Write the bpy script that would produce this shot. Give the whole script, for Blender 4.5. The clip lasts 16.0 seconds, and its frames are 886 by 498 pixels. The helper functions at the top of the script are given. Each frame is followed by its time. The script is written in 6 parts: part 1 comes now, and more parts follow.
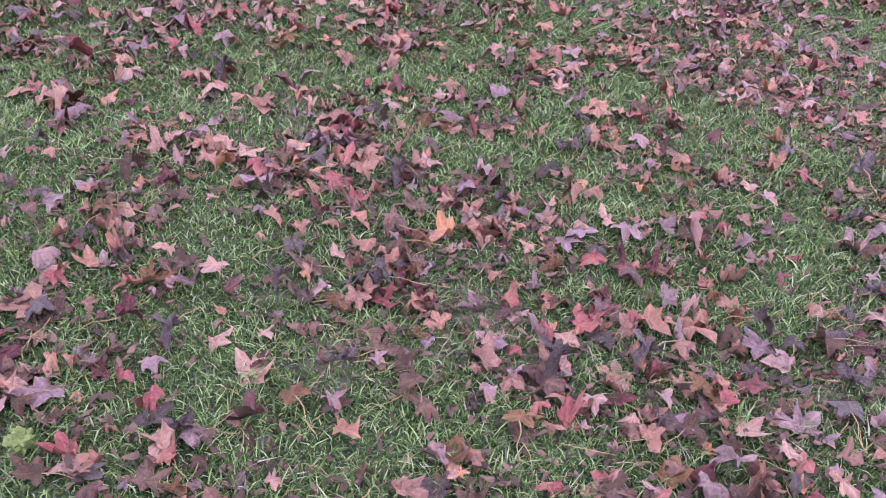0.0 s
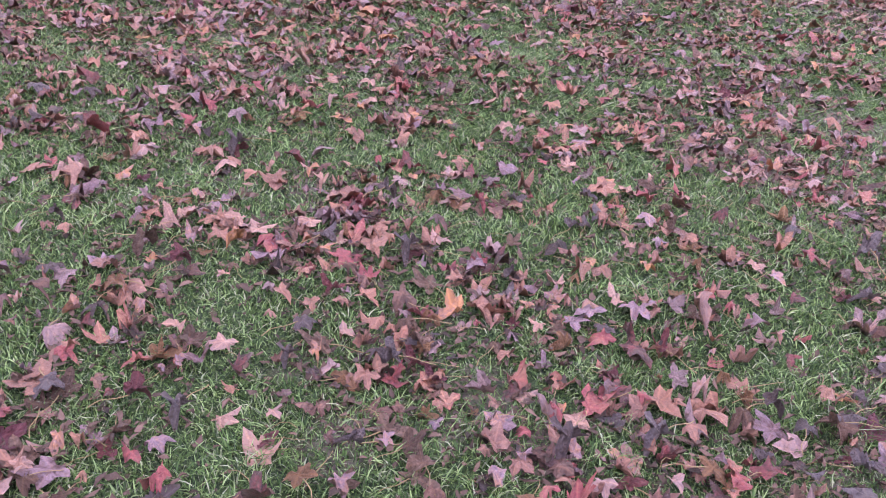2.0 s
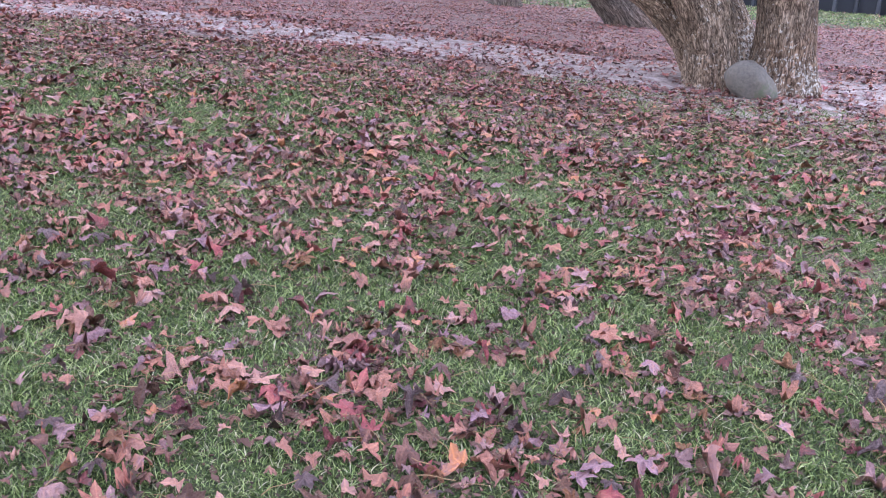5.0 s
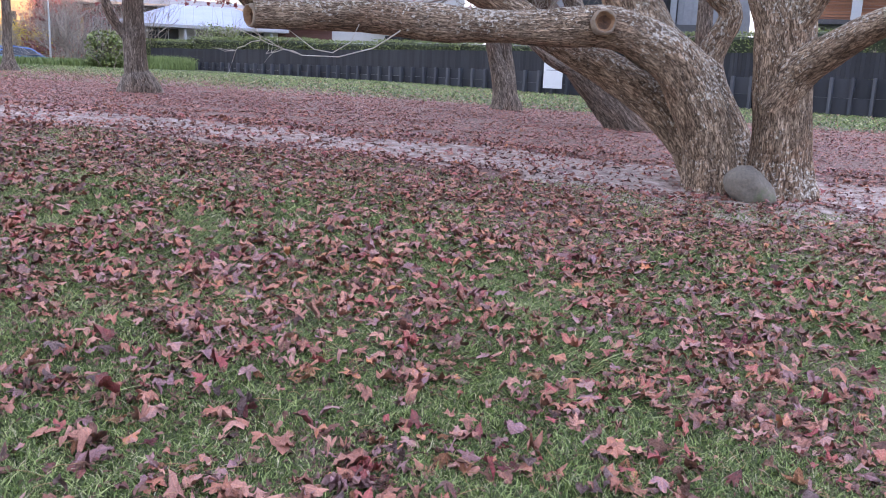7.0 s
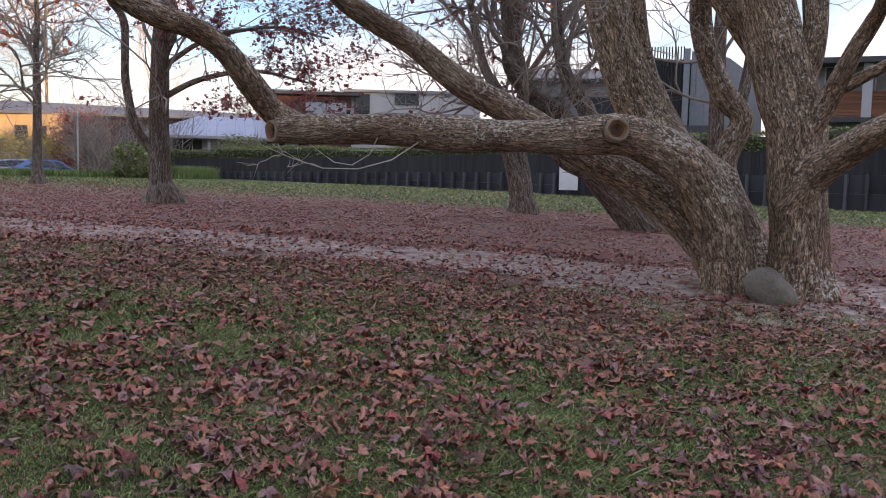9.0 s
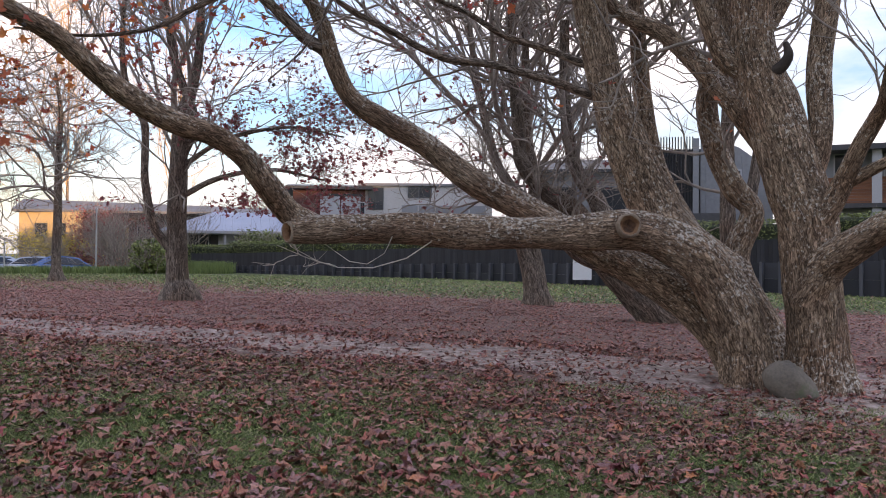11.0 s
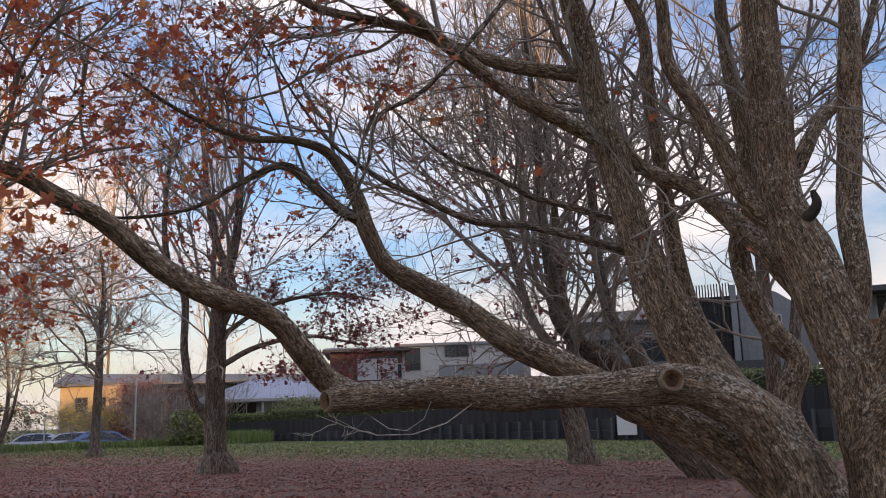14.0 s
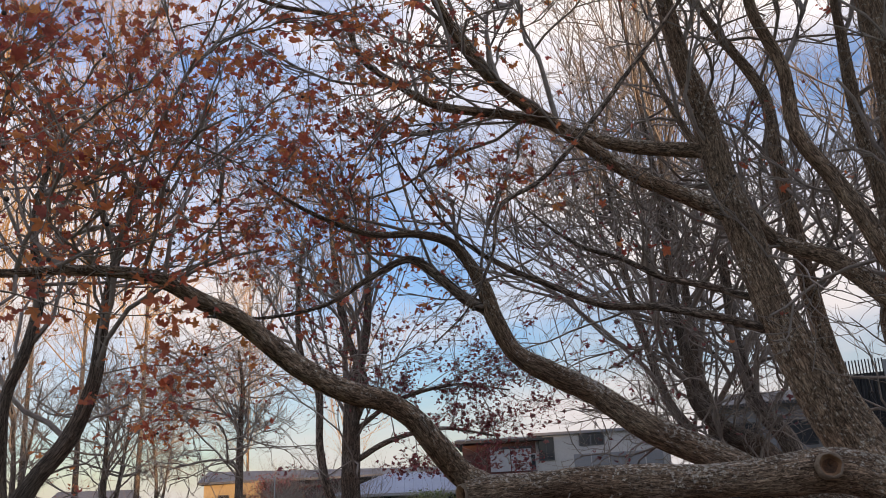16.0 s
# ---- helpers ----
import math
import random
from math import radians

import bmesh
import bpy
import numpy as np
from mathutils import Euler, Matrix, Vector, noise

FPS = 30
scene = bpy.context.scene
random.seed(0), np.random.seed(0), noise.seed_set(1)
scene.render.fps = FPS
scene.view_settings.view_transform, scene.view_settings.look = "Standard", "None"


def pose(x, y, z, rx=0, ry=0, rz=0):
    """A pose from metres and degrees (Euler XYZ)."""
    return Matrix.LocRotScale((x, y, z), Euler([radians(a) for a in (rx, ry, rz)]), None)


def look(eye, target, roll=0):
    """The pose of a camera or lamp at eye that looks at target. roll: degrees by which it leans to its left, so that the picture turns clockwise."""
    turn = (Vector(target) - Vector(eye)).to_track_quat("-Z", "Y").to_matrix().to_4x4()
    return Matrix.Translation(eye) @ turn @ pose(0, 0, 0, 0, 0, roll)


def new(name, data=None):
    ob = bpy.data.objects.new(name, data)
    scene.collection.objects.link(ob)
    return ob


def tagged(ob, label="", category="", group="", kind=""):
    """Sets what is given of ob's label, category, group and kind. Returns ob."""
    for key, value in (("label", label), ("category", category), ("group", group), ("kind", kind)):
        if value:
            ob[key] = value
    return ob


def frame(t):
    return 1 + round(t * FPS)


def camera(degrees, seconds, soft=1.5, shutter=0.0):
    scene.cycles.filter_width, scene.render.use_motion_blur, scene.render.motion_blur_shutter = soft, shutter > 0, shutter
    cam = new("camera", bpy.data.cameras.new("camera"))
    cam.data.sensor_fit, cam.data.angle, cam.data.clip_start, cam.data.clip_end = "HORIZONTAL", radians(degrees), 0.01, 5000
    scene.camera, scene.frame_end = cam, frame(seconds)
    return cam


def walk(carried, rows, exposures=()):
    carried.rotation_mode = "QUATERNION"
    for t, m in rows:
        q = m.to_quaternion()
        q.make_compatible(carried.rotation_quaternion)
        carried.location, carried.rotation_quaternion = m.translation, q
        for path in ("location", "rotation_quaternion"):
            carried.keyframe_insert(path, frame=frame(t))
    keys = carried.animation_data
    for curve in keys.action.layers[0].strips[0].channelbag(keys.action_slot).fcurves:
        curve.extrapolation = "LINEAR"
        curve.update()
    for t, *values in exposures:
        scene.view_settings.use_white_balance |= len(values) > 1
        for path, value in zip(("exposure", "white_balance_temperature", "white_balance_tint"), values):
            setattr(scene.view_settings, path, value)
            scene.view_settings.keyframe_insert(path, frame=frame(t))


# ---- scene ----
# ---------------------------------------------------------------- camera
cam = camera(53.9, 16.0, soft=0.95)
PATH = [
    (0, pose(0.654, -0.008, 1.123, 59.03, -2.42, 7.92)),
    (0.5, pose(0.650, -0.010, 1.127, 60.13, -2.51, 8.06)),
    (1, pose(0.648, -0.010, 1.132, 61.13, -2.50, 8.19)),
    (1.5, pose(0.646, -0.007, 1.140, 62.41, -2.59, 8.29)),
    (2, pose(0.644, -0.006, 1.147, 63.51, -2.67, 8.47)),
    (2.5, pose(0.639, -0.001, 1.159, 64.49, -2.65, 8.63)),
    (3, pose(0.638, 0.004, 1.169, 65.51, -2.62, 8.65)),
    (3.5, pose(0.636, 0.008, 1.182, 66.56, -2.50, 8.60)),
    (4, pose(0.636, 0.010, 1.191, 68.35, -2.50, 8.56)),
    (6.5, pose(0.622, 0.007, 1.250, 76.30, -2.74, 8.56)),
    (7, pose(0.622, 0.004, 1.265, 78.06, -2.51, 8.65)),
    (7.5, pose(0.621, 0.001, 1.277, 79.81, -2.28, 8.86)),
    (8, pose(0.616, -0.004, 1.288, 81.40, -1.94, 9.15)),
    (8.5, pose(0.614, -0.003, 1.308, 83.16, -1.60, 9.48)),
    (9, pose(0.620, -0.005, 1.320, 84.64, -1.35, 9.75)),
    (11.5, pose(0.620, -0.041, 1.396, 92.33, -0.29, 10.98)),
    (12, pose(0.619, -0.038, 1.403, 94.33, -0.12, 11.37)),
    (12.5, pose(0.619, -0.045, 1.410, 96.33, 0.06, 11.72)),
    (13, pose(0.619, -0.047, 1.416, 98.11, 0.63, 12.25)),
    (13.5, pose(0.620, -0.043, 1.418, 99.60, 1.21, 12.68)),
    (14, pose(0.616, -0.042, 1.421, 100.90, 1.77, 13.22)),
    (14.5, pose(0.611, -0.041, 1.424, 101.92, 2.28, 14.48)),
    (15, pose(0.604, -0.037, 1.427, 103.40, 2.37, 17.39)),
    (15.5, pose(0.599, -0.032, 1.428, 105.38, 2.38, 19.84)),
    (16, pose(0.595, -0.030, 1.431, 106.99, 2.62, 21.85)),
]
EXPOSURES = [(t, stops, kelvin, tint) for t, stops, kelvin, tint in
             ((0.0, 2.76, 6400, 30), (6.5, 2.68, 6450, 29), (7.0, 2.46, 6650, 27), (7.5, 2.11, 6850, 26), (8.0, 1.78, 7000, 26), (8.5, 1.50, 7200, 26),
              (9.0, 1.34, 7300, 26), (11.5, 1.38, 7400, 25), (12.5, 0.98, 7650, 25), (14.5, 0.80, 7600, 25), (16.0, 0.60, 7450, 23))]
walk(cam, PATH, EXPOSURES)

# ---------------------------------------------------------------- sky and sun
SUN_ELEVATION, SUN_AZIMUTH = radians(8.0), radians(110.0)   # azimuth clockwise from +y
world = bpy.data.worlds.new("evening_sky")
scene.world = world
world.use_nodes = True
wn, wl = world.node_tree.nodes, world.node_tree.links
sky = wn.new("ShaderNodeTexSky")
sky.sky_type, sky.sun_disc = "NISHITA", False
sky.sun_elevation, sky.sun_rotation = SUN_ELEVATION, SUN_AZIMUTH
sky.air_density, sky.dust_density, sky.ozone_density = 1.3, 0.6, 4.0
coord = wn.new("ShaderNodeTexCoord")
stretch = wn.new("ShaderNodeMapping")
stretch.inputs["Scale"].default_value, stretch.inputs["Location"].default_value = (1.0, 1.0, 2.6), (0.7, 0.35, 0.1)
cloud = wn.new("ShaderNodeTexNoise")
cloud.inputs["Scale"].default_value, cloud.inputs["Detail"].default_value, cloud.inputs["Roughness"].default_value = 2.3, 7.0, 0.56
cover = wn.new("ShaderNodeValToRGB")
cover.color_ramp.elements[0].position, cover.color_ramp.elements[1].position = 0.37, 0.58
lift = wn.new("ShaderNodeMixRGB")
lift.inputs["Color2"].default_value = (4.4, 4.75, 5.0, 1)
bg = wn["Background"]
bg.inputs["Strength"].default_value = 0.15
wl.new(coord.outputs["Generated"], stretch.inputs["Vector"])
wl.new(stretch.outputs["Vector"], cloud.inputs["Vector"])
high, bank = wn.new("ShaderNodeSeparateXYZ"), wn.new("ShaderNodeMath")
wl.new(coord.outputs["Generated"], high.inputs[0])
bank.operation = "MULTIPLY_ADD"
bank.inputs[1].default_value = -0.06
wl.new(high.outputs["Z"], bank.inputs[0])
wl.new(cloud.outputs["Fac"], bank.inputs[2])
wl.new(bank.outputs[0], cover.inputs["Fac"])
wl.new(cover.outputs["Color"], lift.inputs["Fac"])
clear = wn.new("ShaderNodeMixRGB")
clear.blend_type, clear.inputs["Fac"].default_value, clear.inputs["Color2"].default_value = "MULTIPLY", 1.0, (1.45, 1.5, 1.75, 1)
wl.new(sky.outputs["Color"], clear.inputs["Color1"])
wl.new(clear.outputs["Color"], lift.inputs["Color1"])
low, veil = wn.new("ShaderNodeMapRange"), wn.new("ShaderNodeVectorMath")
low.inputs["From Max"].default_value, low.inputs["To Min"].default_value = 0.5, 0.66
wl.new(high.outputs["Z"], low.inputs["Value"])
veil.operation = "SCALE"
wl.new(lift.outputs["Color"], veil.inputs[0])
wl.new(low.outputs["Result"], veil.inputs["Scale"])
wl.new(veil.outputs["Vector"], bg.inputs["Color"])
sun = new("low_sun", bpy.data.lights.new("low_sun", "SUN"))
sun.data.energy, sun.data.angle, sun.data.color = 3.0, radians(0.5), (1.0, 0.72, 0.42)
sun.matrix_world = look((60 * math.sin(SUN_AZIMUTH), 60 * math.cos(SUN_AZIMUTH), 60 * math.tan(SUN_ELEVATION)), (0, 0, 0))


# ---------------------------------------------------------------- materials
def material(name, colors, scale=3.0, fine=40.0, rough=0.85, bump=0.3, coords="Object", stretch=(1, 1, 1), vary="", metal=0.0,
             spots=None, spot_scale=9.0, spot_edge=(0.56, 0.64), bump_scale=None, glow_through=0.0, gloss=0.5, veins=False):
    """Two scales of noise through a colour ramp, with fine relief. vary: random colour per 'object' or 'island'."""
    m = bpy.data.materials.new(name)
    m.use_nodes = True
    n, l = m.node_tree.nodes, m.node_tree.links
    bsdf = n["Principled BSDF"]
    bsdf.inputs["Roughness"].default_value, bsdf.inputs["Metallic"].default_value = rough, metal
    bsdf.inputs["Specular IOR Level"].default_value = gloss
    tc, mp = n.new("ShaderNodeTexCoord"), n.new("ShaderNodeMapping")
    mp.inputs["Scale"].default_value = stretch
    l.new(tc.outputs[coords], mp.inputs["Vector"])
    big, small = n.new("ShaderNodeTexNoise"), n.new("ShaderNodeTexNoise")
    big.inputs["Scale"].default_value, big.inputs["Detail"].default_value = scale, 4.0
    small.inputs["Scale"].default_value, small.inputs["Detail"].default_value, small.inputs["Roughness"].default_value = fine, 6.0, 0.65
    for t in (big, small):
        l.new(mp.outputs["Vector"], t.inputs["Vector"])
    mix = n.new("ShaderNodeMix")
    mix.inputs["Factor"].default_value = 0.5
    l.new(big.outputs["Fac"], mix.inputs["A"])
    l.new(small.outputs["Fac"], mix.inputs["B"])
    value = mix.outputs["Result"]
    ramp = n.new("ShaderNodeValToRGB")
    if vary:
        if vary == "object":
            src = n.new("ShaderNodeObjectInfo").outputs["Random"]
        else:
            src = n.new("ShaderNodeNewGeometry").outputs["Random Per Island"]
        soft = n.new("ShaderNodeMath")
        soft.operation = "MULTIPLY_ADD"
        soft.inputs[1].default_value, soft.inputs[2].default_value = 0.36, -0.18
        l.new(value, soft.inputs[0])
        add = n.new("ShaderNodeMath")
        add.operation = "ADD"
        l.new(src, add.inputs[0])
        l.new(soft.outputs[0], add.inputs[1])
        value = add.outputs[0]
        low, high = 0.0, 1.0
    else:
        low, high = 0.33, 0.67
    el = ramp.color_ramp.elements
    while len(el) < len(colors):
        el.new(0.5)
    for i, c in enumerate(colors):
        el[i].position = low + (high - low) * i / max(1, len(colors) - 1)
        el[i].color = (*c, 1)
    l.new(value, ramp.inputs["Fac"])
    color = ramp.outputs["Color"]
    if spots:
        sp, edge, over = n.new("ShaderNodeTexNoise"), n.new("ShaderNodeValToRGB"), n.new("ShaderNodeMixRGB")
        sp.inputs["Scale"].default_value, sp.inputs["Detail"].default_value, sp.inputs["Roughness"].default_value = spot_scale, 8.0, 0.7
        l.new(tc.outputs["Object"], sp.inputs["Vector"])
        edge.color_ramp.elements[0].position, edge.color_ramp.elements[1].position = spot_edge
        l.new(sp.outputs["Fac"], edge.inputs["Fac"])
        l.new(edge.outputs["Color"], over.inputs["Fac"])
        l.new(color, over.inputs["Color1"])
        over.inputs["Color2"].default_value = (*spots, 1)
        color = over.outputs["Color"]
    if veins:
        # palmate veins: lines from the stalk end of the blade to each lobe
        sep = n.new("ShaderNodeSeparateXYZ")
        l.new(tc.outputs["UV"], sep.inputs[0])
        ops = []
        for kind, second in (("ARCTAN2", None), ("PINGPONG", radians(31.75)), ("MULTIPLY", None)):
            q = n.new("ShaderNodeMath")
            q.operation = kind
            if second:
                q.inputs[1].default_value = second
            ops.append(q)
        l.new(sep.outputs["Y"], ops[0].inputs[0])
        l.new(sep.outputs["X"], ops[0].inputs[1])
        l.new(ops[0].outputs[0], ops[1].inputs[0])
        far_out = n.new("ShaderNodeVectorMath")
        far_out.operation = "LENGTH"
        l.new(tc.outputs["UV"], far_out.inputs[0])
        l.new(ops[1].outputs[0], ops[2].inputs[0])
        l.new(far_out.outputs["Value"], ops[2].inputs[1])
        line, over = n.new("ShaderNodeValToRGB"), n.new("ShaderNodeMixRGB")
        line.color_ramp.elements[0].position, line.color_ramp.elements[1].position = 0.012, 0.05
        line.color_ramp.elements[0].color, line.color_ramp.elements[1].color = (1.22, 1.2, 1.12, 1), (0.97, 0.97, 0.97, 1)
        l.new(ops[2].outputs[0], line.inputs["Fac"])
        over.blend_type, over.inputs["Fac"].default_value = "MULTIPLY", 1.0
        l.new(color, over.inputs["Color1"])
        l.new(line.outputs["Color"], over.inputs["Color2"])
        color = over.outputs["Color"]
    l.new(color, bsdf.inputs["Base Color"])
    if bump:
        b = n.new("ShaderNodeBump")
        b.inputs["Strength"].default_value, b.inputs["Distance"].default_value = bump, bump_scale or 0.01
        l.new(small.outputs["Fac"], b.inputs["Height"])
        l.new(b.outputs["Normal"], bsdf.inputs["Normal"])
    if glow_through:
        thin, both = n.new("ShaderNodeBsdfTranslucent"), n.new("ShaderNodeMixShader")
        both.inputs["Fac"].default_value = glow_through
        l.new(color, thin.inputs["Color"])
        l.new(bsdf.outputs["BSDF"], both.inputs[1])
        l.new(thin.outputs["BSDF"], both.inputs[2])
        l.new(both.outputs["Shader"], n["Material Output"].inputs["Surface"])
    return m


def bark_material(name, dark, light, lichen, fine=44.0, cover=(0.50, 0.60), depth=0.012, red=(0.36, 0.23, 0.15)):
    """Flaky bark that runs along the limb (UV: metres round and along it), reddish where smooth, with pale lichen mostly on the upper sides."""
    m = bpy.data.materials.new(name)
    m.use_nodes = True
    n, l = m.node_tree.nodes, m.node_tree.links
    bsdf = n["Principled BSDF"]
    bsdf.inputs["Roughness"].default_value = 0.9
    bsdf.inputs["Specular IOR Level"].default_value = 0.25
    tc, mp = n.new("ShaderNodeTexCoord"), n.new("ShaderNodeMapping")
    mp.inputs["Scale"].default_value = (1.0, 0.28, 1.0)
    l.new(tc.outputs["UV"], mp.inputs["Vector"])

    def noisy(scale, detail, rough, vector):
        t = n.new("ShaderNodeTexNoise")
        t.inputs["Scale"].default_value, t.inputs["Detail"].default_value, t.inputs["Roughness"].default_value = scale, detail, rough
        l.new(vector, t.inputs["Vector"])
        return t

    def ramp(value, low, high, a, b):
        r = n.new("ShaderNodeValToRGB")
        e = r.color_ramp.elements
        e[0].position, e[1].position, e[0].color, e[1].color = low, high, (*a, 1), (*b, 1)
        l.new(value, r.inputs["Fac"])
        return r.outputs["Color"]

    def mixed(kind, fac, a, b):
        x = n.new("ShaderNodeMixRGB")
        x.blend_type = kind
        for socket, v in (("Fac", fac), ("Color1", a), ("Color2", b)):
            if isinstance(v, (float, int)):
                x.inputs[socket].default_value = v
            elif isinstance(v, tuple):
                x.inputs[socket].default_value = (*v, 1)
            else:
                l.new(v, x.inputs[socket])
        return x.outputs["Color"]

    wob = noisy(20.0, 4.0, 0.5, mp.outputs["Vector"])
    bent = mixed("ADD", 0.07, mp.outputs["Vector"], wob.outputs["Color"])
    cells = n.new("ShaderNodeTexVoronoi")
    cells.feature = "DISTANCE_TO_EDGE"
    cells.inputs["Scale"].default_value = fine
    l.new(bent, cells.inputs["Vector"])
    flake = n.new("ShaderNodeTexVoronoi")
    flake.inputs["Scale"].default_value = fine
    l.new(bent, flake.inputs["Vector"])
    grain = noisy(fine * 2.6, 5.0, 0.65, mp.outputs["Vector"])
    broad = noisy(fine * 0.22, 4.0, 0.6, bent)
    patchy = noisy(1.5, 4.0, 0.55, tc.outputs["Object"])
    base = mixed("MIX", ramp(grain.outputs["Fac"], 0.36, 0.64, (0, 0, 0), (1, 1, 1)), dark, light)
    geo, up, bare = n.new("ShaderNodeNewGeometry"), n.new("ShaderNodeSeparateXYZ"), n.new("ShaderNodeMath")
    l.new(geo.outputs["Normal"], up.inputs[0])
    bare.operation = "MULTIPLY_ADD"
    bare.inputs[1].default_value = -0.12
    l.new(up.outputs["Z"], bare.inputs[0])
    l.new(patchy.outputs["Fac"], bare.inputs[2])
    base = mixed("MIX", ramp(bare.outputs[0], 0.47, 0.62, (0, 0, 0), (0.75, 0.75, 0.75)), base, red)
    shade = n.new("ShaderNodeRGBToBW")
    l.new(flake.outputs["Color"], shade.inputs[0])
    base = mixed("MULTIPLY", 1.0, base, ramp(shade.outputs[0], 0.2, 0.8, (0.72, 0.72, 0.72), (1.35, 1.35, 1.35)))
    crack = ramp(cells.outputs["Distance"], 0.0, 0.17, (0.15, 0.12, 0.10), (1, 1, 1))
    base = mixed("MULTIPLY", 0.5, base, crack)
    ragged, off, size = noisy(fine * 0.62, 3.0, 0.6, bent), n.new("ShaderNodeMath"), n.new("ShaderNodeMath")
    off.operation, size.operation, off.inputs[1].default_value = "SUBTRACT", "ABSOLUTE", 0.5
    l.new(ragged.outputs["Fac"], off.inputs[0])
    l.new(off.outputs[0], size.inputs[0])
    split = ramp(size.outputs[0], 0.0, 0.07, (0.16, 0.125, 0.10), (1, 1, 1))
    base = mixed("MULTIPLY", 0.9, base, split)
    furrow = ramp(broad.outputs["Fac"], 0.42, 0.55, (0.30, 0.27, 0.25), (1, 1, 1))
    base = mixed("MULTIPLY", 0.42, base, furrow)
    # lichen: small pale flakes, thicker where rain reaches
    spots = noisy(34.0, 6.0, 0.7, tc.outputs["Object"])
    where = noisy(2.2, 3.0, 0.5, tc.outputs["Object"])
    total = n.new("ShaderNodeMath")
    total.operation = "MULTIPLY_ADD"
    total.inputs[1].default_value = 0.09
    l.new(up.outputs["Z"], total.inputs[0])
    l.new(spots.outputs["Fac"], total.inputs[2])
    more = n.new("ShaderNodeMath")
    more.operation = "MULTIPLY_ADD"
    more.inputs[1].default_value = 0.30
    l.new(where.outputs["Fac"], more.inputs[0])
    l.new(total.outputs[0], more.inputs[2])
    growth = ramp(more.outputs[0], cover[0] + 0.19, cover[1] + 0.19, (0, 0, 0), (0.85, 0.85, 0.85))
    base = mixed("MIX", growth, base, mixed("MULTIPLY", 0.6, lichen, split))
    l.new(base, bsdf.inputs["Base Color"])
    height = mixed("MIX", 0.3, mixed("MULTIPLY", 0.7, split, crack), furrow)
    b = n.new("ShaderNodeBump")
    b.inputs["Strength"].default_value, b.inputs["Distance"].default_value = 1.0, depth
    l.new(height, b.inputs["Height"])
    l.new(b.outputs["Normal"], bsdf.inputs["Normal"])
    return m


BARK = bark_material("grey_brown_bark", (0.225, 0.16, 0.11), (0.60, 0.45, 0.32), (0.74, 0.70, 0.61), cover=(0.525, 0.61))
BARK_FAR = bark_material("brown_bark", (0.17, 0.135, 0.108), (0.40, 0.335, 0.275), (0.56, 0.54, 0.49), fine=36.0, cover=(0.62, 0.72), red=(0.27, 0.185, 0.135))
TWIG = material("twig_bark", ((0.165, 0.138, 0.118), (0.38, 0.325, 0.275)), scale=1.5, fine=14, bump=0.0)
PALE_TWIG = material("bleached_dead_twig", ((0.35, 0.31, 0.26), (0.55, 0.5, 0.44)), scale=4, fine=30, bump=0.0)
# tan twigs with the gold of the evening sun mixed into their colour
SUN_GOLD_TWIG = material("sun_gold_poplar_twig", ((0.42, 0.24, 0.09), (0.60, 0.38, 0.16)), scale=1.5, fine=10, bump=0.0)
DEAD_WOOD = material("dark_dead_wood", ((0.03, 0.025, 0.022), (0.09, 0.075, 0.065)), scale=8, fine=50, bump=0.6)
CUT_WOOD = material("weathered_cut_wood", ((0.12, 0.06, 0.03), (0.30, 0.17, 0.09)), scale=8, fine=50, bump=0.6)
HOLLOW = material("dark_rotten_wood", ((0.02, 0.011, 0.007), (0.15, 0.068, 0.03)), scale=12, fine=60, bump=0.6)
LITTER_COLORS = ((0.048, 0.025, 0.021), (0.254, 0.111, 0.081), (0.424, 0.181, 0.125), (0.297, 0.127, 0.099), (0.519, 0.250, 0.182), (0.382, 0.216, 0.208),
                 (0.106, 0.051, 0.042), (0.371, 0.083, 0.083), (0.456, 0.191, 0.125), (0.159, 0.071, 0.058), (0.339, 0.191, 0.213), (0.572, 0.225, 0.104))
LITTER = material("dry_fallen_leaves", LITTER_COLORS, scale=20, fine=110, rough=0.5, bump=0.8, bump_scale=0.012, vary="island", gloss=0.38, veins=True,
                  spots=(0.15, 0.075, 0.053), spot_scale=38.0, spot_edge=(0.56, 0.72))
BLADE = dict(scale=2.5, fine=11, bump=0.9, bump_scale=0.07, vary="object", gloss=0.38, veins=True, spots=(0.13, 0.065, 0.047), spot_scale=4.5, spot_edge=(0.53, 0.72))
LEAF_BROWN = material("dry_brown_leaf", ((0.19, 0.092, 0.065), (0.28, 0.135, 0.096), (0.36, 0.185, 0.135)), rough=0.6, **BLADE)
LEAF_ORANGE = material("orange_brown_leaf", ((0.36, 0.155, 0.08), (0.48, 0.215, 0.11)), rough=0.55, **BLADE)
LEAF_CRIMSON = material("crimson_leaf", ((0.21, 0.058, 0.07), (0.32, 0.085, 0.085)), rough=0.5, **BLADE)
LEAF_MAUVE = material("greyish_mauve_leaf", ((0.19, 0.112, 0.108), (0.31, 0.21, 0.205)), rough=0.55, **BLADE)
STALK = material("tan_leaf_stalk", ((0.30, 0.17, 0.08), (0.45, 0.28, 0.14)), scale=20, fine=90, bump=0.0)
CROWN_RED = material("red_autumn_leaves", ((0.42, 0.10, 0.09), (0.68, 0.19, 0.10), (0.74, 0.31, 0.11), (0.40, 0.12, 0.10), (0.60, 0.20, 0.10)), scale=6, fine=50, rough=0.55, bump=0.0, vary="island", glow_through=0.75)
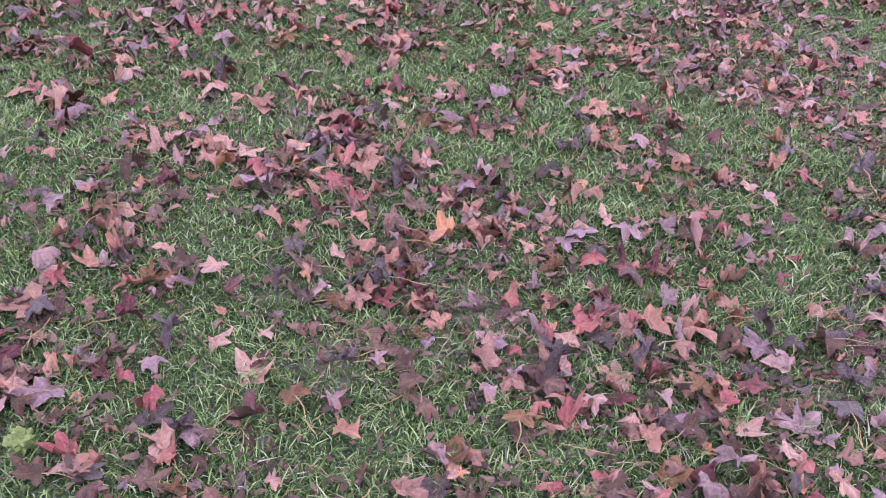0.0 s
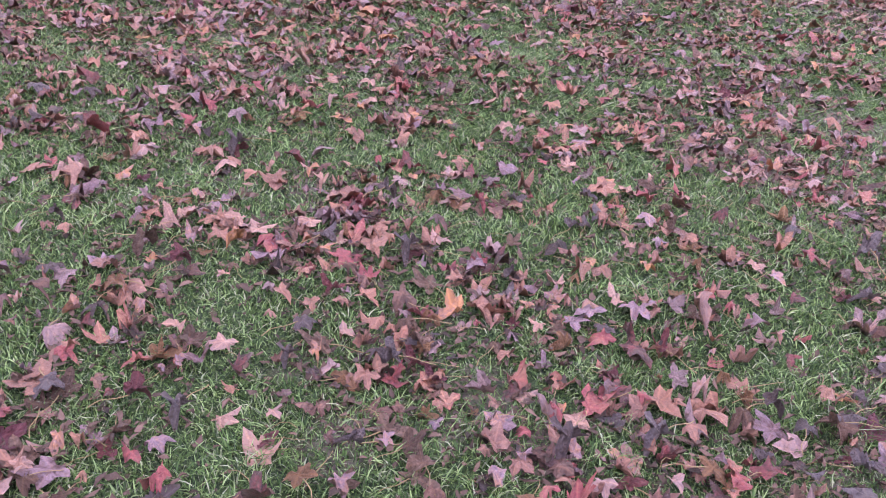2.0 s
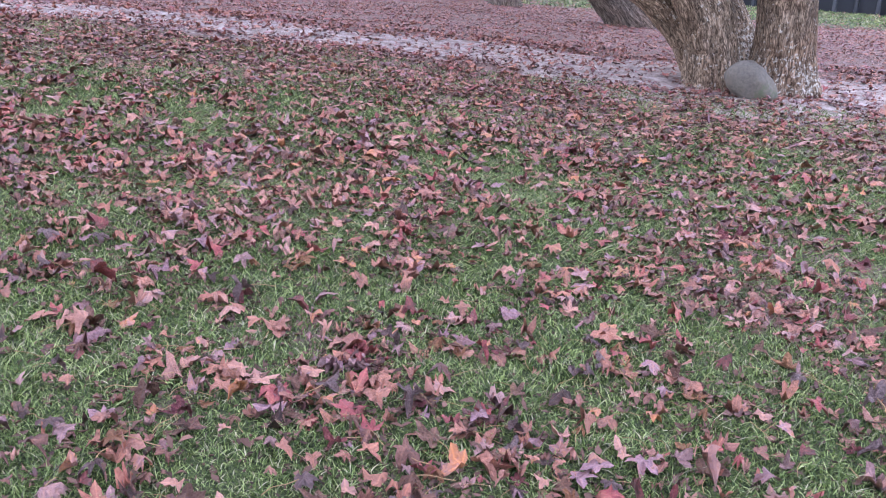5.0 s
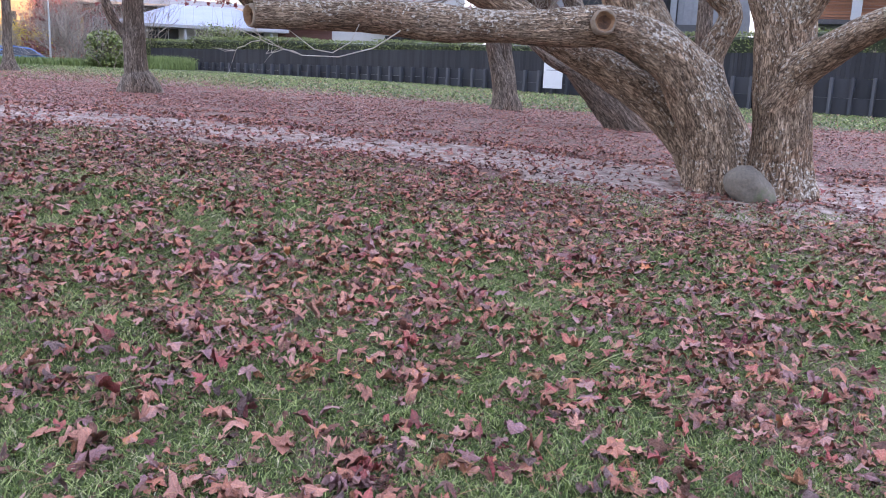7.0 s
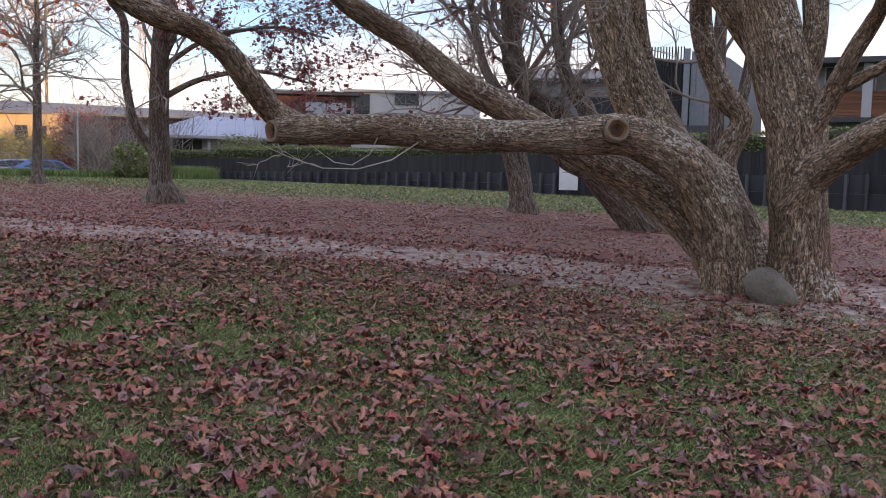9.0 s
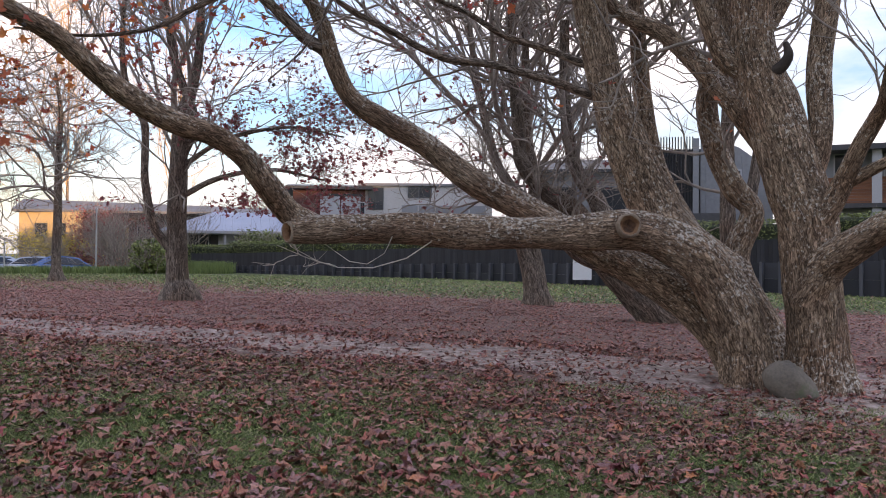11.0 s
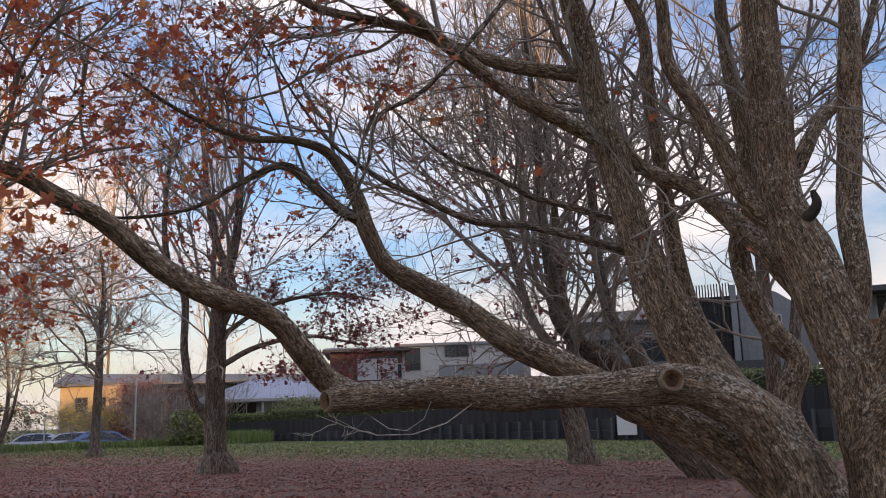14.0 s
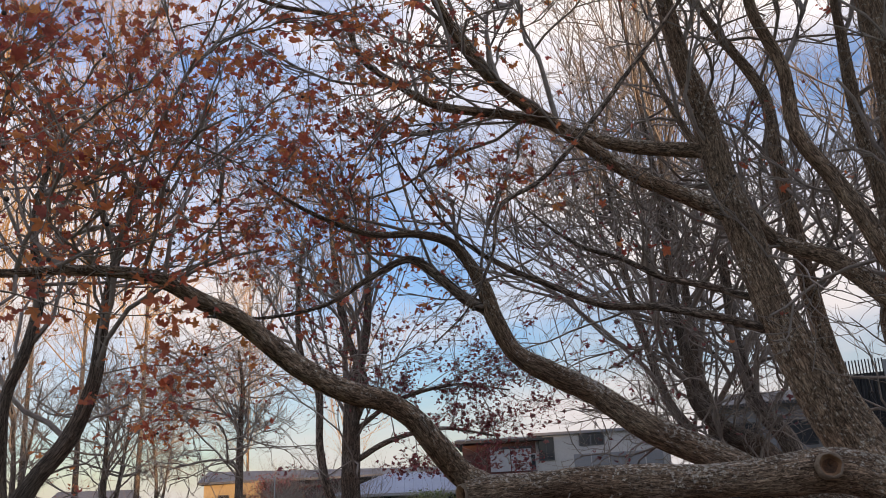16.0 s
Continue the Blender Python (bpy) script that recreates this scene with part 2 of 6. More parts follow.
CROWN_DARK = material("dark_red_autumn_leaves", ((0.20, 0.06, 0.07), (0.34, 0.09, 0.09), (0.25, 0.11, 0.10)), scale=6, fine=50, rough=0.6, bump=0.0, vary="island", glow_through=0.4)
SCRAPS = material("dark_leaf_scraps", ((0.06, 0.034, 0.025), (0.14, 0.074, 0.054), (0.23, 0.12, 0.087)), scale=20, fine=110, rough=0.75, bump=0.4, vary="island", gloss=0.25)
GRASS = material("lawn_grass", ((0.02, 0.03, 0.010), (0.125, 0.19, 0.05), (0.04, 0.066, 0.02), (0.25, 0.345, 0.10), (0.46, 0.53, 0.22), (0.145, 0.22, 0.06), (0.05, 0.07, 0.025), (0.62, 0.56, 0.36)), scale=3, fine=20, rough=0.55, bump=0.0, vary="island", glow_through=0.22, gloss=0.3)
TUFT = material("long_green_grass", ((0.10, 0.15, 0.04), (0.20, 0.27, 0.085)), scale=3, fine=20, rough=0.6, bump=0.0, vary="island")
# near-black green: the shade inside the hedge, put into the colour
HEDGE_SHADE_CORE = material("hedge_inner_shade_colour", ((0.012, 0.018, 0.007), (0.045, 0.06, 0.02)), scale=6, fine=35, rough=0.8, bump=0.8, bump_scale=0.05)
HEDGE = material("clipped_hedge_leaves", ((0.075, 0.10, 0.028), (0.155, 0.195, 0.055), (0.25, 0.30, 0.09)), scale=2, fine=20, rough=0.5, bump=0.0, vary="island")
YELLOW_LEAF = material("yellow_shrub_leaves", ((0.48, 0.35, 0.04), (0.75, 0.54, 0.07), (0.34, 0.33, 0.06)), scale=2, fine=20, rough=0.55, bump=0.0, vary="island")
RED_SHRUB = material("red_shrub_leaves", ((0.16, 0.05, 0.05), (0.34, 0.09, 0.085), (0.22, 0.10, 0.09)), scale=2, fine=20, rough=0.6, bump=0.0, vary="island")
ROCK = material("grey_boulder", ((0.10, 0.087, 0.07), (0.22, 0.192, 0.155)), scale=5, fine=45, rough=0.9, bump=0.6, spots=(0.13, 0.145, 0.085), spot_scale=4.0)
DARK_STAIN = material("black_stained_timber", ((0.012, 0.013, 0.016), (0.028, 0.029, 0.034)), scale=2, fine=30, rough=0.75, bump=0.3, vary="object")
SLEEPER = material("dark_retaining_board", ((0.02, 0.022, 0.027), (0.045, 0.047, 0.055)), scale=2, fine=30, rough=0.8, bump=0.3, vary="object")
# paler than the boards: light on the proud posts, put into the colour
POST = material("lit_dark_post", ((0.045, 0.048, 0.056), (0.085, 0.088, 0.098)), scale=2, fine=30, rough=0.8, bump=0.3, vary="object")
BRICK = material("red_brick", ((0.10, 0.045, 0.036), (0.15, 0.066, 0.052)), scale=1.2, fine=12, rough=0.9, bump=0.3)
RENDER_WHITE = material("off_white_render", ((0.42, 0.41, 0.395), (0.52, 0.51, 0.49)), scale=0.7, fine=9, rough=0.85, bump=0.1)
PAINT_WHITE = material("white_paint", ((0.32, 0.325, 0.335), (0.40, 0.405, 0.415)), scale=0.9, fine=14, rough=0.5, bump=0.05)
ROOF_GREY = material("blue_grey_metal_roof", ((0.19, 0.24, 0.34), (0.27, 0.32, 0.43)), scale=0.8, fine=9, rough=0.45, bump=0.1)
ROOF_DARK = material("dark_metal_roof", ((0.03, 0.03, 0.034), (0.06, 0.06, 0.065)), scale=0.8, fine=9, rough=0.5, bump=0.1)
METAL_CLAD = material("grey_metal_cladding", ((0.15, 0.16, 0.175), (0.22, 0.23, 0.245)), scale=0.6, fine=8, rough=0.5, bump=0.1)
WEATHERBOARD = material("pale_grey_weatherboard", ((0.20, 0.205, 0.22), (0.27, 0.275, 0.29)), scale=0.7, fine=10, rough=0.7, bump=0.1)
TIMBER = material("orange_cedar_cladding", ((0.20, 0.085, 0.045), (0.31, 0.135, 0.07)), scale=1.0, fine=14, rough=0.7, bump=0.2, vary="object")
# ochre wall colour that already holds the evening sun's gold
SUN_OCHRE = material("sun_gold_ochre_render", ((0.38, 0.27, 0.14), (0.48, 0.35, 0.19)), scale=0.7, fine=9, rough=0.9, bump=0.1)
CAR_SILVER = material("silver_car_paint", ((0.42, 0.46, 0.52), (0.50, 0.54, 0.60)), scale=0.8, fine=60, rough=0.25, bump=0.0, metal=0.3)
CAR_BLUE = material("blue_car_paint", ((0.10, 0.18, 0.38), (0.14, 0.24, 0.46)), scale=0.8, fine=60, rough=0.25, bump=0.0, metal=0.3)
RUBBER = material("tyre_rubber", ((0.012, 0.012, 0.012), (0.025, 0.025, 0.025)), scale=6, fine=60, rough=0.9, bump=0.2)
GLASS = material("window_glass", ((0.03, 0.035, 0.04), (0.05, 0.055, 0.065)), scale=0.4, fine=2, rough=0.06, bump=0.0)
SIGN_FACE = material("faded_white_sign_face", ((0.62, 0.62, 0.62), (0.72, 0.72, 0.73)), scale=2, fine=25, rough=0.5, bump=0.0)
SIGN_PRINT = material("grey_sign_print", ((0.25, 0.25, 0.27), (0.34, 0.34, 0.36)), scale=4, fine=25, rough=0.6, bump=0.0)
STEEL = material("galvanised_steel", ((0.35, 0.36, 0.37), (0.48, 0.49, 0.5)), scale=3, fine=25, rough=0.45, bump=0.0, metal=0.6)
SEED = material("green_seed_ball", ((0.13, 0.15, 0.035), (0.25, 0.26, 0.075)), scale=40, fine=150, rough=0.7, bump=0.0)


# ---------------------------------------------------------------- helpers for meshes
def mesh(name, verts, faces, mat, smooth=False):
    me = bpy.data.meshes.new(name)
    me.from_pydata([tuple(v) for v in verts], [], [tuple(f) for f in faces])
    if mat:
        me.materials.append(mat)
    if smooth:
        me.polygons.foreach_set("use_smooth", [True] * len(me.polygons))
    me.update()
    return me


def fast_mesh(name, verts, faces, mat, smooth=False):
    """From arrays: verts (N, 3), faces (M, k) all with k corners."""
    verts, faces = np.asarray(verts, np.float32), np.asarray(faces, np.int32)
    me = bpy.data.meshes.new(name)
    k = faces.shape[1]
    me.vertices.add(len(verts))
    me.vertices.foreach_set("co", verts.ravel())
    me.loops.add(faces.size)
    me.loops.foreach_set("vertex_index", faces.ravel())
    me.polygons.add(len(faces))
    me.polygons.foreach_set("loop_start", np.arange(0, faces.size, k, dtype=np.int32))
    me.polygons.foreach_set("loop_total", np.full(len(faces), k, np.int32))
    if smooth:
        me.polygons.foreach_set("use_smooth", np.ones(len(faces), bool))
    if mat:
        me.materials.append(mat)
    me.update()
    return me


def part(name, me, parent=None, label="", m=None):
    """Links a mesh as one object, under a thing or a part."""
    if isinstance(me, bmesh.types.BMesh):
        bm, me = me, bpy.data.meshes.new(name)
        bm.to_mesh(me)
        bm.free()
    ob = new(name, me)
    if parent:
        ob.parent = parent
    if m is not None:
        ob.matrix_basis = m
    if label:
        ob["label"] = label
    return ob


def empty(name, m, label, category, group="", kind=""):
    ob = new(name)
    ob.matrix_basis = m
    return tagged(ob, label, category, group, kind)


def box_mesh(name, sx, sy, sz, mat, bevel=0.0, base=True):
    """A bevelled box; base: stands on z = 0."""
    bm = bmesh.new()
    bmesh.ops.create_cube(bm, size=1.0)
    bmesh.ops.scale(bm, vec=(sx, sy, sz), verts=bm.verts)
    if base:
        bmesh.ops.translate(bm, vec=(0, 0, sz / 2), verts=bm.verts)
    if bevel:
        bmesh.ops.bevel(bm, geom=bm.edges[:], offset=bevel, segments=1, affect="EDGES")
    me = bpy.data.meshes.new(name)
    bm.to_mesh(me)
    bm.free()
    me.materials.append(mat)
    return me


def spline(points, step):
    """Catmull-Rom through (x, y, z, r), resampled about every step metres."""
    p = np.array(points, float)
    p = np.vstack([2 * p[0] - p[1], p, 2 * p[-1] - p[-2]])
    out = []
    for i in range(1, len(p) - 2):
        n = max(2, int(np.linalg.norm(p[i + 1, :3] - p[i, :3]) / step))
        for t in np.arange(n) / n:
            a, b, c, d = p[i - 1:i + 3]
            out.append(0.5 * (2 * b + (c - a) * t + (2 * a - 5 * b + 4 * c - d) * t * t + (3 * b - a - 3 * c + d) * t ** 3))
    out.append(p[-2])
    out = np.array(out)
    lo, hi = p[1:-1, 3].min(), p[1:-1, 3].max()
    out[:, 3] = np.clip(out[:, 3], lo * 0.9, hi * 1.05)
    return out


LATTICE = np.random.default_rng(4).permutation(512)
SLOPES = np.random.default_rng(5).normal(0, 1, (512, 3))
SLOPES /= np.linalg.norm(SLOPES, axis=1)[:, None]


def ripple(x, y, z):
    """Gradient noise, about -0.6 to 0.6, over whole arrays."""
    q = np.stack(np.broadcast_arrays(x, y, z), -1).astype(float)
    cell = np.floor(q).astype(int)
    f = q - cell
    u = f * f * (3 - 2 * f)
    total = 0.0
    for i in (0, 1):
        for j in (0, 1):
            for k in (0, 1):
                h = LATTICE[(LATTICE[(LATTICE[(cell[..., 0] + i) % 512] + cell[..., 1] + j) % 512] + cell[..., 2] + k) % 512]
                d = (SLOPES[h] * (f - (i, j, k))).sum(-1)
                total = total + d * np.where(i, u[..., 0], 1 - u[..., 0]) * np.where(j, u[..., 1], 1 - u[..., 1]) * np.where(k, u[..., 2], 1 - u[..., 2])
    return total


def limb_mesh(name, points, mat, seg=20, step=0.06, rough=0.05, seed=0, roots=0.0, flutes=0.0):
    """A limb swept along a spline, with an uneven, ridged surface and UVs in metres. roots: how far buttresses spread at its foot."""
    s = spline(points, step)
    n = len(s)
    tang = np.gradient(s[:, :3], axis=0)
    tang /= np.linalg.norm(tang, axis=1)[:, None]
    side = np.cross(tang[0], (0.31, 0.87, 0.2))
    length = np.concatenate([[0], np.cumsum(np.linalg.norm(np.diff(s[:, :3], axis=0), axis=1))])
    ang = np.arange(seg) * 2 * math.pi / seg
    out = np.zeros((n, seg, 3))
    for i in range(n):
        side = side - tang[i] * np.dot(side, tang[i])
        side /= np.linalg.norm(side)
        out[i] = np.cos(ang)[:, None] * side + np.sin(ang)[:, None] * np.cross(tang[i], side)
    r = s[:, 3][:, None]
    q = s[:, None, :3] + out * r[..., None]
    k = np.ones((n, seg))
    if rough:
        k += rough * 1.6 * ripple(q[..., 0] * 2.3 + seed, q[..., 1] * 2.3, q[..., 2] * 2.3) + rough * ripple(q[..., 0] * 7.0, q[..., 1] * 7.0 + seed, q[..., 2] * 4.0)
        turn = ang[None, :]
        k += rough * 1.1 * ripple(np.cos(turn) * r * 30.0 + seed, np.sin(turn) * r * 30.0, length[:, None] * 5.0)
    if flutes:
        fade = np.exp(-length / 1.3)[:, None]
        k += flutes * fade * (np.abs(ripple(np.cos(ang)[None] * 2.0 + seed, np.sin(ang)[None] * 2.0, length[:, None] * 0.7)) * 3.2 - 0.5)
    if roots:
        fade = np.clip(1 - length / 0.75, 0, 1)[:, None] ** 2.2
        k += roots * fade * (0.35 + np.maximum(0, np.sin(ang * 5 + seed + 0.8 * np.sin(ang * 2 + seed)))[None])
    verts = s[:, None, :3] + out * (r * k)[..., None]
    i, j = np.meshgrid(np.arange(n - 1), np.arange(seg), indexing="ij")
    j2 = (j + 1) % seg
    faces = np.stack([i * seg + j, i * seg + j2, (i + 1) * seg + j2, (i + 1) * seg + j], -1).reshape(-1, 4)
    round_m = s[:, 3].max() * 0.85
    u0, u1, v0, v1 = ang[j] * round_m, (ang[j] + 2 * math.pi / seg) * round_m, length[i], length[i + 1]
    me = fast_mesh(name, verts.reshape(-1, 3), faces, mat, smooth=True)
    me.uv_layers.new(name="UVMap").data.foreach_set("uv", np.stack([u0, v0, u1, v0, u1, v1, u0, v1], -1).astype(np.float32).ravel())
    return me


class Twigs:
    """Gathers thin branches as 3- or 4-sided tubes, and the tips where leaves hang."""

    def __init__(self, seed, low=-9.0):
        self.low = low          # twigs turn up again below this height
        self.runs, self.tips, self.groups, self.ends = [], [], [], []
        self.rnd = random.Random(seed)

    def tube(self, pts, r0, r1, sides):
        self.runs.append((pts, r0, r1, sides))

    def built(self):
        """All tubes gathered so far as vertices and faces, alike ones at once."""
        kinds, verts, faces, count = {}, [], [], 0
        for run in self.runs:
            kinds.setdefault((len(run[0]), run[3]), []).append(run)
        for (n, sides), runs in kinds.items():
            p = np.array([run[0] for run in runs], float)
            t = np.gradient(p, axis=1)
            t /= np.linalg.norm(t, axis=-1, keepdims=True) + 1e-9
            ref = np.where(np.abs(t[..., 2:3]) < 0.9, np.array([0.0, 0.0, 1.0]), np.array([1.0, 0.0, 0.0]))
            a = np.cross(t, ref)
            a /= np.linalg.norm(a, axis=-1, keepdims=True) + 1e-9
            b = np.cross(t, a)
            ang = np.arange(sides) * 2 * math.pi / sides
            r0, r1 = np.array([run[1] for run in runs]), np.array([run[2] for run in runs])
            r = (r0[:, None] + (r1 - r0)[:, None] * np.linspace(0, 1, n)[None])[:, :, None, None]
            ring = p[:, :, None, :] + r * (np.cos(ang)[None, None, :, None] * a[:, :, None, :] + np.sin(ang)[None, None, :, None] * b[:, :, None, :])
            verts.append(ring.reshape(-1, 3))
            i, j = np.meshgrid(np.arange(n - 1), np.arange(sides), indexing="ij")
            j2 = (j + 1) % sides
            f = np.stack([i * sides + j, i * sides + j2, (i + 1) * sides + j2, (i + 1) * sides + j], -1).reshape(1, -1, 4)
            faces.append((f + (np.arange(len(runs)) * n * sides)[:, None, None]).reshape(-1, 4) + count)
            count += len(runs) * n * sides
        return np.vstack(verts), np.vstack(faces)

    def grow(self, p, d, length, r, level, up=0.15, wander=0.34, children=(3, 5), spread=0.75, shrink=0.6, leafy=0.0):
        gauss = self.rnd.gauss
        n = 6 if level > 1 else 5 if level else 3
        x, y, z = (float(c) for c in p)
        a, b, c = (float(e) for e in d)
        k = 1 / math.sqrt(a * a + b * b + c * c + 1e-12)
        a, b, c = a * k, b * k, c * k
        ba, bb, bc = gauss(0, 0.12), gauss(0, 0.12), gauss(0.02, 0.09)      # a lasting bend
        pts, dirs = [(x, y, z)], [(a, b, c)]
        step = length / n
        for _ in range(n):
            a, b, c = a + 0.6 * gauss(0, wander) + ba, b + 0.6 * gauss(0, wander) + bb, c + 0.6 * (gauss(0, wander) + up) + bc
            if z < self.low:
                c = abs(c) + 0.3
            k = 1 / math.sqrt(a * a + b * b + c * c + 1e-12)
            a, b, c = a * k, b * k, c * k
            x, y, z = x + a * step, y + b * step, z + c * step
            pts.append((x, y, z))
            dirs.append((a, b, c))
        self.tube(pts, r, r * 0.5 if level else r * 0.35, 5 if r > 0.03 else 4 if r > 0.012 else 3)
        if leafy:
            self.tips += [(q, leafy) for q in (pts[1:] if level < 2 else pts[-1:])]
        if not level:
            self.ends.append(pts[-1])
        if level:
            for _ in range(self.rnd.randint(*children)):
                f = self.rnd.uniform(0.25, 1.0) * (n - 0.01)
                i = int(f)
                q = [u + (w - u) * (f - i) for u, w in zip(pts[i], pts[i + 1])]
                e = [dirs[i][m] + 0.8 * gauss(0, spread * (0.8 if m == 2 else 1.0)) for m in range(3)]
                self.grow(q, e, length * shrink * self.rnd.uniform(0.7, 1.25), max(0.0022, r * 0.58), level - 1, up, wander, children, spread, shrink, leafy)

    def begin(self):
        """Closes the bough gathered so far."""
        if self.runs:
            self.groups.append(self.built())
        self.runs = []

    def made(self, name, mat):
        return fast_mesh(name, *self.built(), mat)


# ---------------------------------------------------------------- leaves
def leaf_rim(detail):
    """The outline of a five-lobed star leaf, tip along +x, about 2 across: (x, y) pairs, the stalk end last."""
    rim = []
    for a, long in ((-127, 0.62), (-63.5, 0.92), (0, 1.0), (63.5, 0.92), (127, 0.62)):
        if detail:
            rim += [(a - 25, 0.60 * long), (a - 14, 0.83 * long), (a, long), (a + 14, 0.83 * long), (a + 25, 0.60 * long)]
        else:
            rim += [(a - 20, 0.71 * long), (a, long), (a + 20, 0.71 * long)]
        if a < 127:
            rim.append((a + 31.75, 0.45))
    rim.append((180, 0.22))
    return np.array([(r * math.cos(radians(a)), r * math.sin(radians(a))) for a, r in rim])


def leaf_rim_plain():
    return np.array([(r * math.cos(radians(a)), r * math.sin(radians(a))) for a, r in
                     ((-128, 0.66), (-95, 0.5), (-62, 0.94), (-31, 0.55), (0, 1.0), (31, 0.55), (62, 0.94), (95, 0.5), (128, 0.66))])


def many_leaves(rng, places, size, rim, tilt, curl, rough=0.10, normals=None):
    """Bent leaves at places (N, 3): vertices and fan triangles. size: (N,) half widths."""
    n, k = len(places), len(rim)
    flat = np.concatenate([np.zeros((1, 2)), rim])[None] * size[:, None, None]
    turn = rng.uniform(0, 2 * math.pi, n)[:, None]
    axis = rng.uniform(0, math.pi, n)[:, None]
    u = flat[..., 0] * np.cos(axis) - flat[..., 1] * np.sin(axis)
    v = flat[..., 0] * np.sin(axis) + flat[..., 1] * np.cos(axis)
    kappa = np.clip(rng.normal(0, curl, n), -2.0, 2.0)[:, None] / size[:, None]
    kappa = np.where(np.abs(kappa) < 1e-3, 1e-3, kappa)
    w = (1 - np.cos(v * kappa)) / kappa
    v2 = np.sin(v * kappa) / kappa
    cup = np.clip(rng.normal(0.12, 0.3, n), -0.4, 0.45)[:, None]
    w = w + np.abs(u) * np.clip(rng.normal(0.0, 0.28, n), -0.5, 0.5)[:, None]
    w = w + cup * (flat ** 2).sum(-1) / size[:, None]
    phase = rng.uniform(0, 6.3, (n, 1))
    w = w + rough * size[:, None] * 1.4 * np.sin(np.arctan2(flat[..., 1], flat[..., 0]) * 5 + phase) * np.hypot(flat[..., 0], flat[..., 1]) / size[:, None]
    w = w + rng.normal(0, rough * 0.6, (n, k + 1)) * size[:, None]
    x = u * np.cos(turn) - v2 * np.sin(turn)
    y = u * np.sin(turn) + v2 * np.cos(turn)
    pts = np.stack([x, y, w], -1)
    th, ph = rng.normal(0, tilt, n), rng.uniform(0, 2 * math.pi, n)
    ax = np.stack([np.cos(ph), np.sin(ph), np.zeros(n)], -1)[:, None, :]
    c, s = np.cos(th)[:, None, None], np.sin(th)[:, None, None]
    pts = pts * c + np.cross(np.broadcast_to(ax, pts.shape), pts) * s + ax * (pts * ax).sum(-1, keepdims=True) * (1 - c)
    return pts, k


def dry_leaves(rng, size, rim, tilt, curl, crumpled=0.45):
    """Dry leaves that lie on the ground: folded along the middle, lobes curled, some crumpled. Points (N, k + 1, 3), about the origin, and the flat blade."""
    n, k = len(size), len(rim)
    flat = np.concatenate([np.zeros((1, 2)), rim])
    sector = np.clip(np.round((np.degrees(np.arctan2(flat[:, 1], flat[:, 0])) + 127) / 63.5), 0, 4).astype(int)
    torn = rng.choice((0.45, 0.7, 0.9, 1.0, 1.1), (n, 5))[:, sector]      # uneven and broken lobes
    r, a = np.hypot(flat[:, 0], flat[:, 1])[None], np.arctan2(flat[:, 1], flat[:, 0])[None]

    def some(mean, dev):
        return rng.normal(mean, dev, (n, 1))

    z = some(0.08, 0.22) * np.abs(flat[None, :, 1]) + some(0.0, 0.22) * flat[None, :, 0] ** 2 + some(-0.02, 0.20) * r ** 3
    for m, amp in ((2, 0.10), (3, 0.13), (5, 0.08)):
        z = z + some(0, amp) * np.sin(m * a + rng.uniform(0, 6.3, (n, 1))) * r ** 2
    z = z * curl
    bad = rng.random((n, 1)) < crumpled
    z = np.where(bad, z * 2.0, z * 1.15) + rng.normal(0, 0.035, (n, k + 1))
    z = np.clip(z, -0.62, 0.62)
    pull = (1 - np.clip(np.abs(z), 0, 0.5) * 0.55) * torn
    x, y = flat[None, :, 0] * pull, flat[None, :, 1] * pull * np.where(bad, rng.uniform(0.45, 0.8, (n, 1)), rng.uniform(0.75, 1.0, (n, 1)))
    x = x + 0.12 * some(0, 1) * y
    turn = rng.uniform(0, 2 * math.pi, (n, 1))
    x, y = x * np.cos(turn) - y * np.sin(turn), x * np.sin(turn) + y * np.cos(turn)
    gx, gy = rng.normal(0, tilt, (n, 1)), rng.normal(0, tilt, (n, 1))
    z = z + np.clip(gx, -0.5, 0.5) * x + np.clip(gy, -0.5, 0.5) * y
    return np.stack([x, y, z], -1) * size[:, None, None], k, flat


def blade_uvs(me, faces, flat):
    """Gives each leaf the flat blade's own coordinates."""
    me.uv_layers.new(name="UVMap").data.foreach_set("uv", flat[np.asarray(faces).ravel() % len(flat)].astype(np.float32).ravel())


def ringed(rim):
    """The rim with a ring half-way in, so that a leaf can bend smoothly."""
    return np.concatenate([rim * 0.5, rim])


def ringed_faces(n, k):
    """Triangles for leaves made from ringed(): k points in both rings together."""
    h = k // 2
    i = np.arange(n)[:, None] * (k + 1)
    j = np.arange(h)[None, :]
    j2 = (j + 1) % h
    inner = np.stack([i + 0 * j, i + 1 + j, i + 1 + j2], -1)
    one = np.stack([i + 1 + j, i + 1 + h + j, i + 1 + h + j2], -1)
    two = np.stack([i + 1 + j, i + 1 + h + j2, i + 1 + j2], -1)
    return np.concatenate([inner, one, two]).reshape(-1, 3)


def leaf_faces(n, k):
    i = np.arange(n)[:, None] * (k + 1)
    j = np.arange(k)[None, :]
    return np.stack([i + 0 * j, i + 1 + j, i + 1 + (j + 1) % k], -1).reshape(-1, 3)


